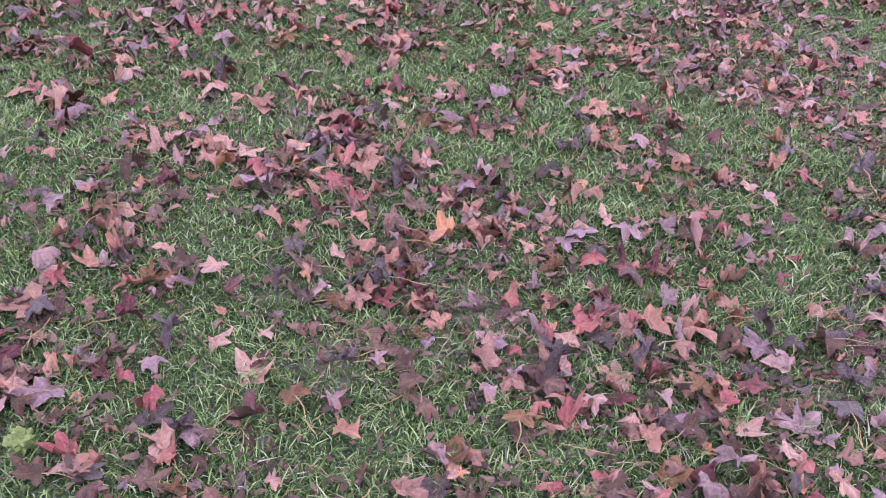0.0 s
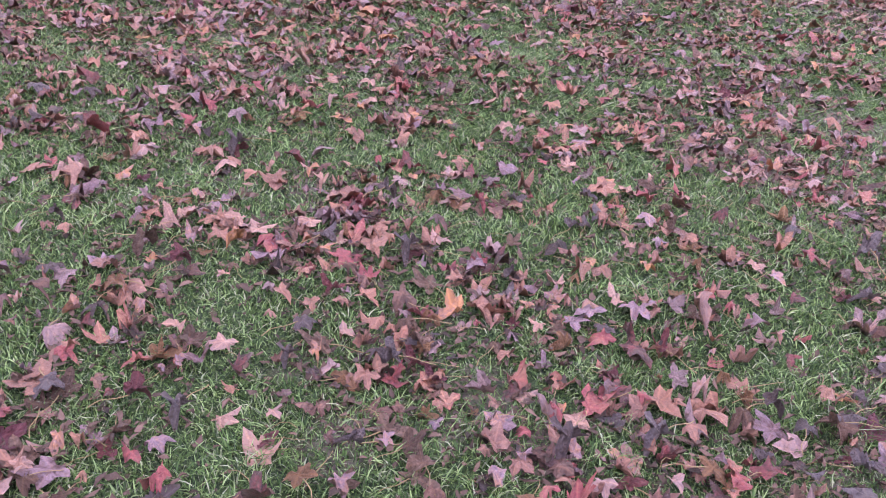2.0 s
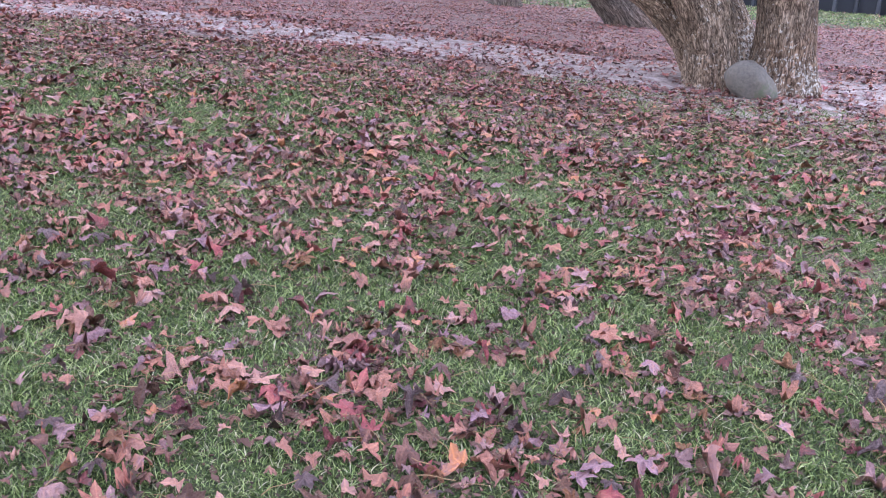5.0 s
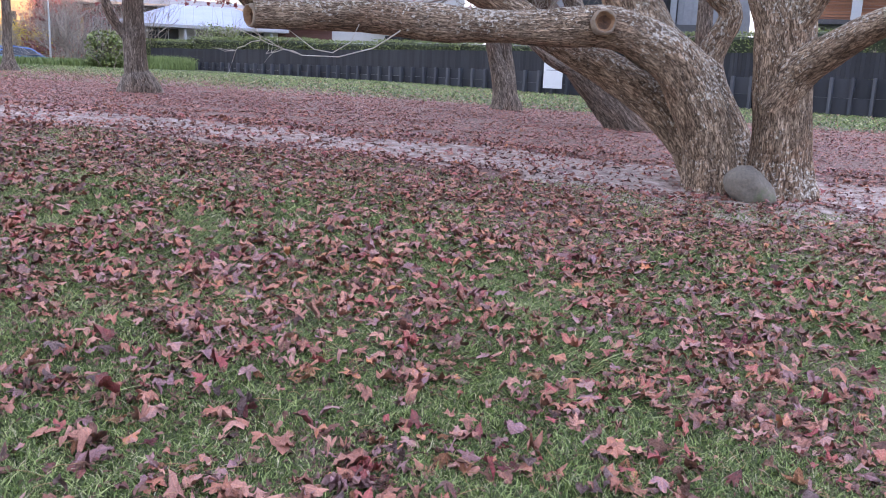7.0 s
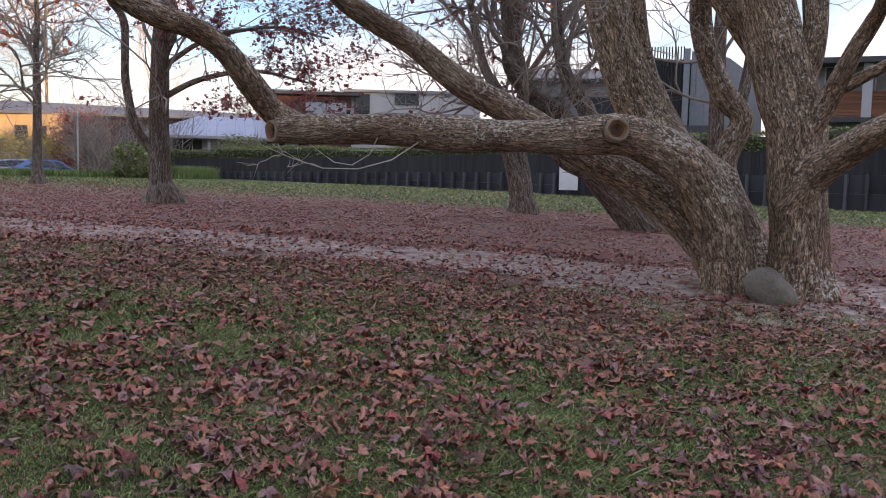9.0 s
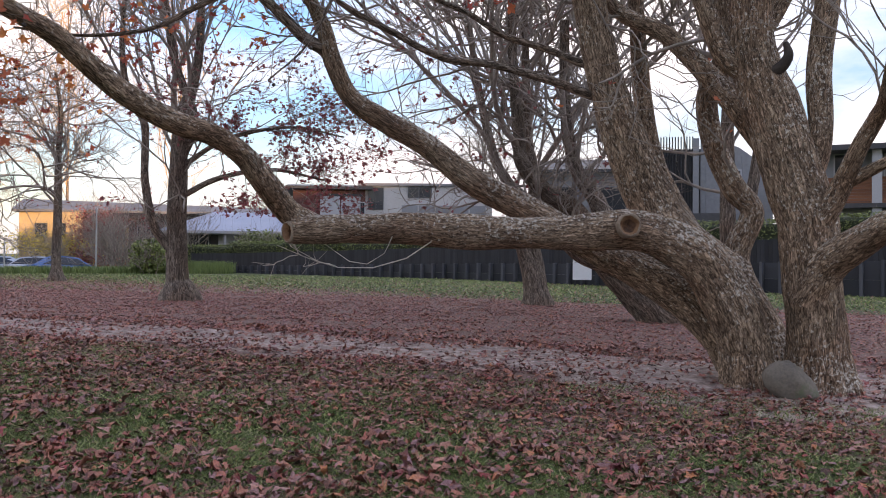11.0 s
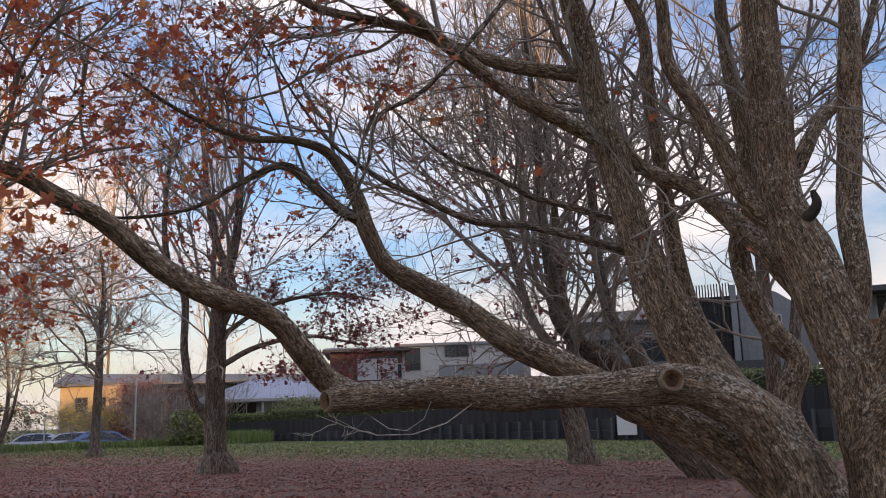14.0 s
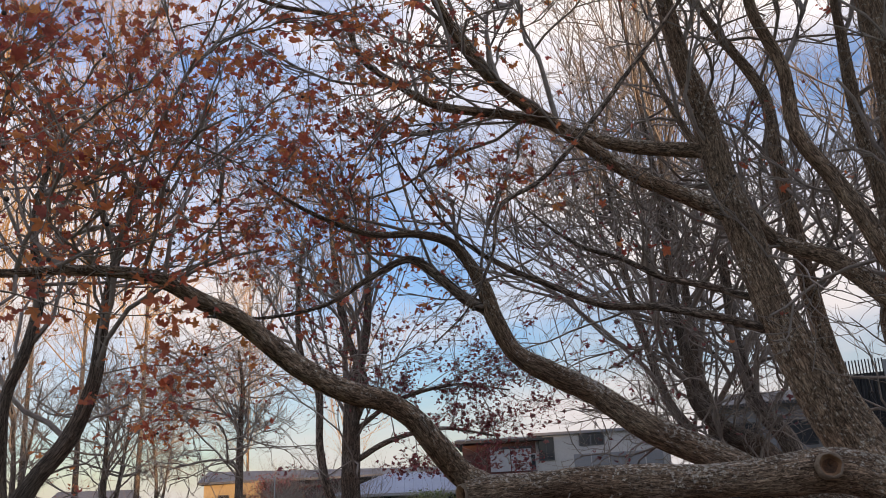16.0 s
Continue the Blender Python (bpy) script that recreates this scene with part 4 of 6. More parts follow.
tw = Twigs(11, 2.15)
sprout(tw, left_rising_limb, 16, 1.6, 0.022, 3, (0.05, 0.25, 0.7), up=0.16, start=0.55, leafy=0.21)
sprout(tw, left_rising_limb, 7, 1.1, 0.012, 3, (-0.3, 0.3, 0.3), up=0.05, start=0.68, leafy=0.19)
sprout(tw, under_limb, 8, 1.3, 0.024, 3, (-0.4, -0.2, 0.55), up=0.10, start=0.62, leafy=0.12)
sprout(tw, b_fork, 10, 1.3, 0.018, 3, (-0.3, -0.1, 0.4), up=0.08, leafy=0.22)
sprout(tw, m_left, 14, 1.6, 0.032, 3, (-0.3, -0.2, 0.6), up=0.10, start=0.3, leafy=0.09)
sprout(tw, m_left_b, 13, 1.4, 0.022, 3, (-0.3, -0.2, 0.2), up=0.05, start=0.3, leafy=0.11)
sprout(tw, m_thin_a, 8, 1.0, 0.018, 2, (-0.3, -0.1, 0.5), up=0.15, start=0.3, leafy=0.03)
sprout(tw, m_thin_b, 7, 1.0, 0.016, 2, (-0.3, 0.1, 0.4), up=0.15, start=0.3, leafy=0.06)
sprout(tw, hanging_vine, 5, 0.6, 0.008, 1, (-0.2, 0, -0.3), up=-0.05, start=0.5)
for pts in (stem_middle, stem_right, r_fork_right, r_fork_left, rear_stem, rear_stem_b, rear_diag):
    sprout(tw, pts, 8, 2.0, 0.030, 3, (-0.1, 0.4, 0.5), up=0.16, start=0.34, wander=0.38, leafy=0.008, children=(2, 4))
for pts in (stem_middle, m_left, r_fork_left, rear_stem_b, r_fork_right, stem_right):
    sprout(tw, pts, 8, 1.9, 0.028, 3, (-0.3, 0.1, 0.2), up=0.10, start=0.62, wander=0.42, leafy=0.03, children=(2, 4))
for pts in (r_back, r_high):
    sprout(tw, pts, 7, 1.1, 0.012, 2, (0.2, 0.2, 0.5), up=0.12, start=0.4)
for pts in (stem_middle, m_left, rear_stem, rear_diag, m_left_b):
    sprout(tw, pts, 6, 1.6, 0.020, 3, (-0.9, 0.1, 0.0), up=0.02, start=0.25, wander=0.45, leafy=0.02, children=(2, 4))
boughs(old_tree, tw, TWIG)
crown_leaves(old_tree, tw, CROWN_RED, 0.12, 5)
hung_seed_balls(old_tree, tw, 420, 9)


def ring_scar(tree, centre, axis, r, hollow, rim_mat, slit=1.0):
    """The callus ring and the rotten heart where a limb was sawn off."""
    m = Vector(axis).to_track_quat("Z", "Y").to_matrix().to_4x4()
    m.translation = centre
    rings = ((-0.06, r * 1.16), (0.0, r * 1.14), (0.022, r * 1.02), (0.024, r * 0.88), (0.004, r * 0.76), (-0.012, r * 0.60), (hollow * 0.6, r * 0.34), (hollow, 0.001))
    seg, verts, faces = 30, [], []
    for a, (h, rad) in enumerate(rings):
        for j in range(seg):
            t = 2 * math.pi * j / seg
            k = rad * (1 + 0.16 * noise.noise((math.cos(t) * 1.7, math.sin(t) * 1.7, a * 0.35 + r * 9)))
            thin = 1.0 if a < 4 else slit
            verts.append((k * math.cos(t) * thin, k * math.sin(t), h + (0.010 if a < 4 else 0.012) * noise.noise((math.cos(t) * 3, math.sin(t) * 3, a + 4.0))))
    for a in range(len(rings) - 1):
        for j in range(seg):
            faces.append((a * seg + j, a * seg + (j + 1) % seg, (a + 1) * seg + (j + 1) % seg, (a + 1) * seg + j))
    me = mesh("sawn_knot", verts, faces, rim_mat, True)
    me.materials.append(CUT_WOOD)
    me.materials.append(HOLLOW)
    for p in me.polygons:
        p.material_index = 2 if p.index >= 5 * seg else 1 if p.index >= 3 * seg else 0
    me.transform(m)
    part("sawn_knot", under(tree, me), tree, "round callus ring with a rotten brown heart")


CALLUS = material("callus_bark", ((0.14, 0.10, 0.07), (0.34, 0.27, 0.20)), scale=9, fine=60, rough=0.9, bump=0.7, bump_scale=0.01)
ring_scar(old_tree, (0.80, 7.275, 1.655), (0.15, -0.98, 0.08), 0.088, -0.035, CALLUS)
ring_scar(old_tree, (-1.91, 6.67, 1.575), (-0.62, -0.78, -0.05), 0.082, -0.06, CALLUS, 0.55)

# the leaning tree behind the dirt track
behind_tree = tree_base(1.5, 13.4, "bare sweetgum with a thick leaning trunk among fallen leaves", "bare trees behind the track")
bk_trunk = [(1.58, 13.46, 0.36, 0.389), (1.27, 13.37, 0.77, 0.364), (0.83, 13.27, 1.18, 0.294), (0.48, 13.27, 1.59, 0.243), (0.09, 13.15, 2.12, 0.163),
    (-0.29, 13.13, 2.37, 0.138), (-0.63, 13.00, 2.80, 0.113), (-0.68, 12.95, 3.20, 0.092), (-0.79, 12.94, 4.50, 0.070), (-0.81, 12.94, 6.01, 0.049)]
bk_low = [(1.01, 13.27, 0.93, 0.101), (0.54, 13.05, 1.26, 0.093), (0.21, 12.84, 1.41, 0.079), (-0.20, 12.60, 1.80, 0.052), (-0.55, 12.35, 2.26, 0.032)]
bk_b = [(0.62, 13.27, 1.43, 0.189), (0.50, 13.38, 2.18, 0.136), (0.14, 13.49, 2.78, 0.109), (-0.02, 13.48, 3.70, 0.088), (-0.05, 13.55, 5.06, 0.071)]
add_limb(behind_tree, "trunk", rooted(longer(bk_trunk, 3.0, 0.02), 1.25), BARK_FAR, 36, 0.07, 0.06, flutes=0.08, roots=0.22)
add_limb(behind_tree, "limb", bk_low, BARK_FAR, 14, 0.07, 0.07)
add_limb(behind_tree, "limb", bk_b, BARK_FAR, 16, 0.07, 0.06)
tw = Twigs(21, 1.95)
sprout(tw, longer(bk_trunk, 3.0, 0.02), 18, 2.3, 0.05, 3, (-0.15, 0.0, 0.4), up=0.2, start=0.35, children=(3, 4))
sprout(tw, bk_b, 12, 2.3, 0.05, 3, (0.1, 0.0, 0.4), up=0.2, start=0.3, children=(3, 4))
sprout(tw, bk_low, 13, 1.7, 0.028, 3, (-0.8, -0.2, 0.0), up=0.03, start=0.3, wander=0.42)
sprout(tw, bk_trunk, 12, 2.0, 0.025, 3, (-0.9, -0.2, 0.0), up=0.03, start=0.25, wander=0.42, leafy=0.07)
boughs(behind_tree, tw, TWIG)
crown_leaves(behind_tree, tw, CROWN_DARK, 0.12, 13)

# the twin-stemmed tree
twin_tree = tree_base(-0.68, 16.9, "bare twin-stemmed sweetgum with many upright branches", "bare trees behind the track")
c5_a = [(-0.70, 16.89, 0.47, 0.231), (-0.82, 16.88, 1.10, 0.183), (-1.01, 16.87, 1.69, 0.134), (-1.14, 16.85, 2.60, 0.105), (-1.56, 16.76, 3.41, 0.087),
    (-1.98, 16.70, 5.44, 0.059)]
c5_b = [(-0.66, 16.90, 0.50, 0.212), (-0.73, 16.98, 1.21, 0.164), (-0.80, 16.98, 1.75, 0.135), (-0.78, 16.98, 2.94, 0.115), (-0.91, 16.93, 3.74, 0.097),
    (-0.99, 16.92, 6.01, 0.069)]
add_limb(twin_tree, "trunk", rooted(longer(c5_a, 4.5, 0.02), 1.3), BARK_FAR, 30, 0.08, 0.06, flutes=0.08, roots=0.22)
add_limb(twin_tree, "trunk", rooted(longer(c5_b, 4.5, 0.02), 1.3), BARK_FAR, 30, 0.08, 0.06, flutes=0.08, roots=0.22)
tw = Twigs(31, 2.6)
for pts in (longer(c5_a, 4.5, 0.02), longer(c5_b, 4.5, 0.02)):
    sprout(tw, pts, 20, 3.4, 0.06, 2, (0.0, 0.0, 0.45), up=0.26, start=0.22, children=(5, 7), spread=0.6, shrink=0.62, wander=0.24)
    sprout(tw, pts, 14, 2.6, 0.03, 3, (-0.5, -0.2, -0.05), up=0.04, start=0.22, leafy=0.02, children=(3, 4), spread=0.6)
boughs(twin_tree, tw, TWIG)
crown_leaves(twin_tree, tw, CROWN_DARK, 0.13, 12)

# the slender forked tree
forked_tree = tree_base(-7.2, 14.9, "slender forked sweetgum with a few dark red leaves", "trees on the open lawn")
c6_a = [(-7.14, 14.89, 0.65, 0.286), (-7.17, 14.88, 0.95, 0.210), (-7.19, 14.87, 1.67, 0.185), (-7.18, 14.87, 2.69, 0.170), (-7.15, 14.89, 3.60, 0.147),
    (-7.12, 14.87, 3.86, 0.122), (-6.87, 14.99, 4.95, 0.086), (-6.81, 15.02, 6.39, 0.059), (-6.79, 15.03, 7.86, 0.033)]
c6_b = [(-7.31, 14.81, 1.52, 0.090), (-7.54, 14.68, 1.91, 0.082), (-7.69, 14.60, 2.76, 0.073), (-7.70, 14.59, 3.75, 0.072), (-7.92, 14.42, 4.24, 0.067),
    (-8.03, 14.36, 5.19, 0.050), (-7.95, 14.40, 6.82, 0.034)]
c6_c = [(-7.16, 14.88, 3.09, 0.106), (-6.93, 15.00, 3.91, 0.082), (-7.23, 14.81, 4.93, 0.077), (-7.41, 14.71, 6.34, 0.051), (-7.49, 14.67, 7.77, 0.035)]
add_limb(forked_tree, "trunk", rooted(c6_a, 1.2), BARK_FAR, 30, 0.08, 0.05, flutes=0.08, roots=0.22)
add_limb(forked_tree, "limb", c6_b, BARK_FAR, 12, 0.08, 0.05)
add_limb(forked_tree, "limb", c6_c, BARK_FAR, 12, 0.08, 0.05)
low_a = [(-7.15, 14.9, 2.45, 0.062), (-6.4, 14.95, 2.80, 0.05), (-5.4, 15.0, 2.95, 0.034), (-4.4, 15.0, 2.75, 0.016)]
low_b = [(-7.15, 14.9, 3.0, 0.055), (-6.3, 15.1, 3.55, 0.044), (-5.1, 15.2, 3.75, 0.028), (-4.1, 15.2, 3.55, 0.013)]
for pts in (low_a, low_b):
    add_limb(forked_tree, "branch", pts, BARK_FAR, 8, 0.1, 0.06)
tw = Twigs(41, 2.2)
sprout(tw, c6_a, 12, 2.4, 0.045, 3, (0.3, 0.1, 0.55), up=0.25, start=0.3, leafy=0.02, children=(2, 4))
sprout(tw, c6_b, 8, 2.0, 0.035, 3, (-0.2, 0, 0.6), up=0.25, start=0.4, leafy=0.01)
sprout(tw, c6_c, 7, 2.0, 0.035, 3, (0.1, 0, 0.6), up=0.25, start=0.2, leafy=0.01, children=(2, 4))
for pts in (low_a, low_b):
    sprout(tw, pts, 9, 1.2, 0.016, 3, (0.4, 0.0, 0.0), up=0.0, start=0.3, leafy=0.42, children=(3, 4), spread=0.9)
sprout(tw, [(-7.17, 14.9, 2.5, 0.1), (-7.16, 14.9, 4.2, 0.1)], 5, 2.4, 0.028, 3, (0.9, 0.1, 0.0), up=0.05, start=0.0, leafy=0.30, children=(3, 5), spread=0.8)
boughs(forked_tree, tw, TWIG)
crown_leaves(forked_tree, tw, CROWN_DARK, 0.12, 6)

# the small far tree
far_tree = tree_base(-16.0, 24.1, "small bare sweetgum at the edge of the lawn", "trees on the open lawn")
d6 = [(-16.01, 24.12, 0.59, 0.193), (-16.02, 24.11, 1.31, 0.137), (-16.00, 24.13, 3.01, 0.123), (-16.00, 24.12, 4.35, 0.095), (-15.96, 24.16, 5.68, 0.068),
    (-16.07, 24.04, 6.94, 0.043)]
add_limb(far_tree, "trunk", rooted(d6, 1.4), BARK_FAR, 24, 0.1, 0.05, flutes=0.08, roots=0.22)
tw = Twigs(51, 2.6)
sprout(tw, d6, 30, 2.7, 0.045, 3, (0.0, 0.0, 0.05), up=0.05, start=0.36, spread=1.0, leafy=0.04)
boughs(far_tree, tw, TWIG)
crown_leaves(far_tree, tw, CROWN_DARK, 0.13, 7)

# the tree beside the lawn's near edge
edge_tree = tree_base(-6.5, 6.3, "bare multi-stemmed sweetgum still bearing some red leaves", "trees on the open lawn")
edge_a = [(-6.32, 6.49, 1.77, 0.103), (-6.07, 6.74, 2.30, 0.089), (-5.93, 6.88, 2.86, 0.073), (-5.88, 6.92, 3.57, 0.061), (-5.81, 6.99, 4.31, 0.048),
    (-5.67, 7.11, 5.10, 0.040)]
edge_b = [(-6.49, 6.30, 2.52, 0.070), (-6.38, 6.42, 3.19, 0.058), (-6.33, 6.48, 3.77, 0.051), (-6.40, 6.39, 4.49, 0.042), (-6.34, 6.47, 5.26, 0.034)]
foot = [(-6.55, 6.25, 0.25, 0.30), (-6.5, 6.3, 0.9, 0.22)]
add_limb(edge_tree, "trunk", foot + edge_a, BARK_FAR, 18, 0.07, 0.06)
add_limb(edge_tree, "limb", [foot[1]] + edge_b, BARK_FAR, 14, 0.07, 0.06)
tw = Twigs(61)
sprout(tw, edge_a, 11, 1.9, 0.035, 3, (0.2, 0.1, 0.4), up=0.1, start=0.15, leafy=0.08, children=(2, 4))
sprout(tw, edge_b, 10, 1.9, 0.035, 3, (0.2, 0.1, 0.4), up=0.1, start=0.15, leafy=0.08, children=(2, 4))
sprout(tw, edge_a, 5, 2.0, 0.014, 3, (0.8, 0.5, 0.1), up=0.0, start=0.05, leafy=0.12)
boughs(edge_tree, tw, TWIG)
crown_leaves(edge_tree, tw, CROWN_RED, 0.115, 8)


def bare_tree(x, y, height, seed, label, lean=(0, 0, 0.4), r=0.2, up=0.2, long=0.34):
    """A leafless tree with a forked stem and spreading boughs."""
    rnd = random.Random(seed)
    z = float(ground_z(x, y))
    tree = tree_base(x, y, label, "bare trees farther off")
    main = [(x, y, z - 0.2, r * 1.4), (x + rnd.uniform(-.1, .1), y, z + 0.7, r), (x + rnd.uniform(-.3, .3), y, z + height * 0.4, r * 0.7), (x + rnd.uniform(-.6, .6), y, z + height, r * 0.12)]
    fork = [main[1], (x + 0.5, y + 0.1, z + height * 0.3, r * 0.6), (x + 0.9, y + 0.3, z + height * 0.8, r * 0.15)]
    add_limb(tree, "trunk", main, BARK_FAR, 14, 0.12, 0.05)
    add_limb(tree, "limb", fork, BARK_FAR, 10, 0.12, 0.05)
    t = Twigs(seed)
    sprout(t, main, 20, height * long, r * 0.3, 3, lean, up=up, start=0.28, children=(3, 5), spread=0.65)
    sprout(t, fork, 9, height * long * 0.9, r * 0.25, 3, lean, up=up, start=0.3, children=(3, 5), spread=0.65)
    boughs(tree, t, TWIG)


bare_tree(2.9, 17.3, 9.0, 81, "bare sweetgum standing behind the old tree", r=0.17)
bare_tree(-24.7, 27.7, 6.5, 82, "spreading bare tree beyond the long grass", lean=(0.1, 0, 0.05), r=0.17, up=0.04, long=0.52)
bare_tree(-28.7, 35.4, 7.5, 83, "small bare tree beyond the parked cars", lean=(0, 0, 0.15), r=0.12, up=0.08, long=0.45)
bare_tree(-24.5, 22.9, 7.5, 84, "small bare tree beyond the long grass", r=0.12)


def poplar(x, y, height, seed):
    """A tall bare tree with a narrow broom of upright branches."""
    rnd = random.Random(seed)
    z = float(ground_z(x, y))
    tree = empty("poplar_tree", pose(x, y, z), "tall bare poplar with pale upright branches in evening sun", "tree", "poplars behind the houses")
    pts = [(x, y, z - 0.2, 0.16), (x + rnd.uniform(-.2, .2), y, z + height * 0.25, 0.09), (x + rnd.uniform(-.4, .4), y, z + height * 0.6, 0.05), (x + rnd.uniform(-.5, .5), y, z + height, 0.02)]
    add_limb(tree, "trunk", pts, BARK_FAR, 10, 0.4, 0.03)
    t = Twigs(seed)
    sprout(t, pts, 50, height * 0.2, 0.03, 2, (0, 0, 0.5), up=0.5, start=0.2, children=(4, 6), spread=0.5)
    t.begin()
    v, f, off = [], [], 0
    for gv, gf in t.groups:
        v.append(gv)
        f.append(gf + off)
        off += len(gv)
    tagged(part("brushwood", under(tree, fast_mesh("brushwood", np.vstack(v), np.vstack(f), SUN_GOLD_TWIG)), tree, "upright twigs coloured with the evening sun's gold"), kind="stuff")


for x, y, h, s in ((-30.8, 26.4, 31, 71), (-30.7, 29.4, 32, 72), (-28.5, 30.2, 31, 73), (-28.7, 34.2, 32, 74), (-36.5, 55.0, 27, 75), (-32.0, 62.0, 26, 76)):
    poplar(x, y, h, s)

# ---------------------------------------------------------------- fence, hedge and sign
FENCE_A, FENCE_B = Vector((-17.6, 39.45)), Vector((10.6, 24.35))
run = FENCE_B - FENCE_A
LENGTH = run.length
ALONG = run.normalized()
OUT = Vector((-ALONG.y, ALONG.x))          # towards the houses
TURN = math.degrees(math.atan2(ALONG.y, ALONG.x))


def fence_spot(d, off=0.0):
    p = FENCE_A + ALONG * d + OUT * off
    return p.x, p.y


def wall_height(d):
    return 0.36 + 0.75 * (max(0.0, d) / LENGTH) ** 1.3


def fence_height(d):
    return 0.58 + 0.10 * (d / LENGTH)


retaining = empty("retaining_wall", pose(FENCE_A.x, FENCE_A.y, 0.4, 0, 0, TURN), "low dark timber retaining wall with posts along the lawn", "wall", kind="structure")
fence = empty("slat_fence", pose(FENCE_A.x, FENCE_A.y, 0.4, 0, 0, TURN), "black-stained slatted timber fence on the retaining wall", "fence")
BAY = 0.55
post_me = box_mesh("post", 0.085, 0.17, 1.0, POST, 0.008)
board_me = box_mesh("board", BAY - 0.02, 0.05, 1.0, SLEEPER, 0.006)
slat_me = box_mesh("slat", 0.114, 0.022, 1.0, DARK_STAIN)
rail_me = box_mesh("rail", BAY * 4, 0.05, 0.08, DARK_STAIN)
d, k = -5 * BAY, 0
while d < LENGTH:
    x, y = fence_spot(d)
    z = float(ground_z(x, y)) - 0.4
    h = wall_height(d)
    if d > -1.0:
        part("post", post_me, retaining, m=pose(d, -0.085, z - 0.1) @ Matrix.Diagonal((1, 1, h + 0.10, 1)))
    for i in range(2 if d > -1.0 else 0):
        part("board", board_me, retaining, m=pose(d + BAY / 2, 0.03, z - 0.06 + i * (h + 0.04) / 2) @ Matrix.Diagonal((1, 1, (h + 0.04) / 2 - 0.004, 1)))
    if k % 4 == 0:
        part("rail", rail_me, fence, m=pose(d + BAY * 2, 0.11, z + h + 0.12))
        part("rail", rail_me, fence, m=pose(d + BAY * 2, 0.11, z + h + fence_height(d) - 0.2))
    d, k = d + BAY, k + 1
n_slat = 290
for i in range(n_slat):
    d = -2.7 + (LENGTH + 2.7) * (i + 0.5) / n_slat
    x, y = fence_spot(d)
    z = float(ground_z(x, y)) - 0.4 + wall_height(d)
    part("slat", slat_me, fence, m=pose(d, 0.07, z - 0.03) @ Matrix.Diagonal((1, 1, fence_height(d) + 0.03, 1)))


def clump(name, centre, size, count, leaf, mat, seed, label, category, group="", turn=0.0, clipped=False):
    """A shrub or hedge: woody stems within and a shell of many small leaves."""
    rng = np.random.default_rng(seed)
    ob = empty(name, pose(*centre, 0, 0, turn), label, category, group)
    if clipped:
        v = rng.uniform(-1, 1, (count, 3))
        face = rng.choice(3, count, p=(0.1, 0.5, 0.4))
        v[np.arange(count), face] = np.where(rng.random(count) < 0.5, -1, 1) * rng.uniform(0.86, 1.03, count)
        q = v * np.array(size) / 2
    else:
        v = rng.normal(0, 1, (count, 3))
        v /= np.linalg.norm(v, axis=1)[:, None]
        v = np.sign(v) * np.abs(v) ** 0.7
        q = v * rng.uniform(0.55, 1.04, count)[:, None] * np.array(size) / 2
    for i in range(count):
        q[i] *= 1 + (0.05 if clipped else 0.3) * noise.noise((q[i][0] * 2.1 + seed, q[i][1] * 2.1, q[i][2] * 2.1))
    q[:, 2] += size[2] / 2
    sz = rng.uniform(0.6, 1.2, count) * leaf / 2
    rim = np.array([(1, 0), (0.2, 0.42), (-0.8, 0.2), (-0.8, -0.2), (0.2, -0.42)])
    pts, k = many_leaves(rng, q, sz, rim, 1.1, 0.3)
    pts = pts + q[:, None, :]
    tagged(part("foliage", fast_mesh("foliage", pts.reshape(-1, 3), leaf_faces(count, k), mat), ob), kind="stuff")
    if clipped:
        # solid box behind the leaves, coloured as the shade within
        part("shade_core", box_mesh("shade_core", size[0] * 0.93, size[1] * 0.8, size[2] * 0.90, HEDGE_SHADE_CORE, 0.08), ob, "solid core box with the hedge's inner shade in its colour")
    t = Twigs(seed)
    for _ in range(10):
        px, py = rng.uniform(-0.3, 0.3) * size[0], rng.uniform(-0.3, 0.3) * size[1]
        t.grow((px, py, -0.1), (rng.normal(0, 0.25), rng.normal(0, 0.25), 1), size[2] * (0.5 if clipped else 0.8), 0.02, 2, up=0.3)
    tagged(part("brushwood", t.made("brushwood", TWIG), ob), kind="stuff")
    return ob


for i, (d0, d1, base, tall) in enumerate(((-4.0, 0.0, 0.85, 0.5), (0.0, 3.6, 0.95, 0.55), (3.6, 7.6, 0.95, 0.62), (7.6, 11.4, 1.0, 0.5), (11.4, 15.4, 1.1, 0.5), (15.4, 19.5, 1.2, 0.45),
                                           (19.5, 23.4, 1.35, 0.5), (23.4, 27.6, 1.5, 0.7), (27.6, 31.8, 1.6, 0.75))):
    x, y = fence_spot((d0 + d1) / 2, 0.75)
    z = float(ground_z(x, y)) + wall_height(d0) - 0.02
    clump("hedge", (x, y, z), (d1 - d0 + 0.15, 0.9, base + tall - wall_height(d0) + 0.02), 4000, 0.10, HEDGE, 100 + i, "dense clipped green hedge behind the dark fence", "hedge", "hedges along the fence", TURN, True)


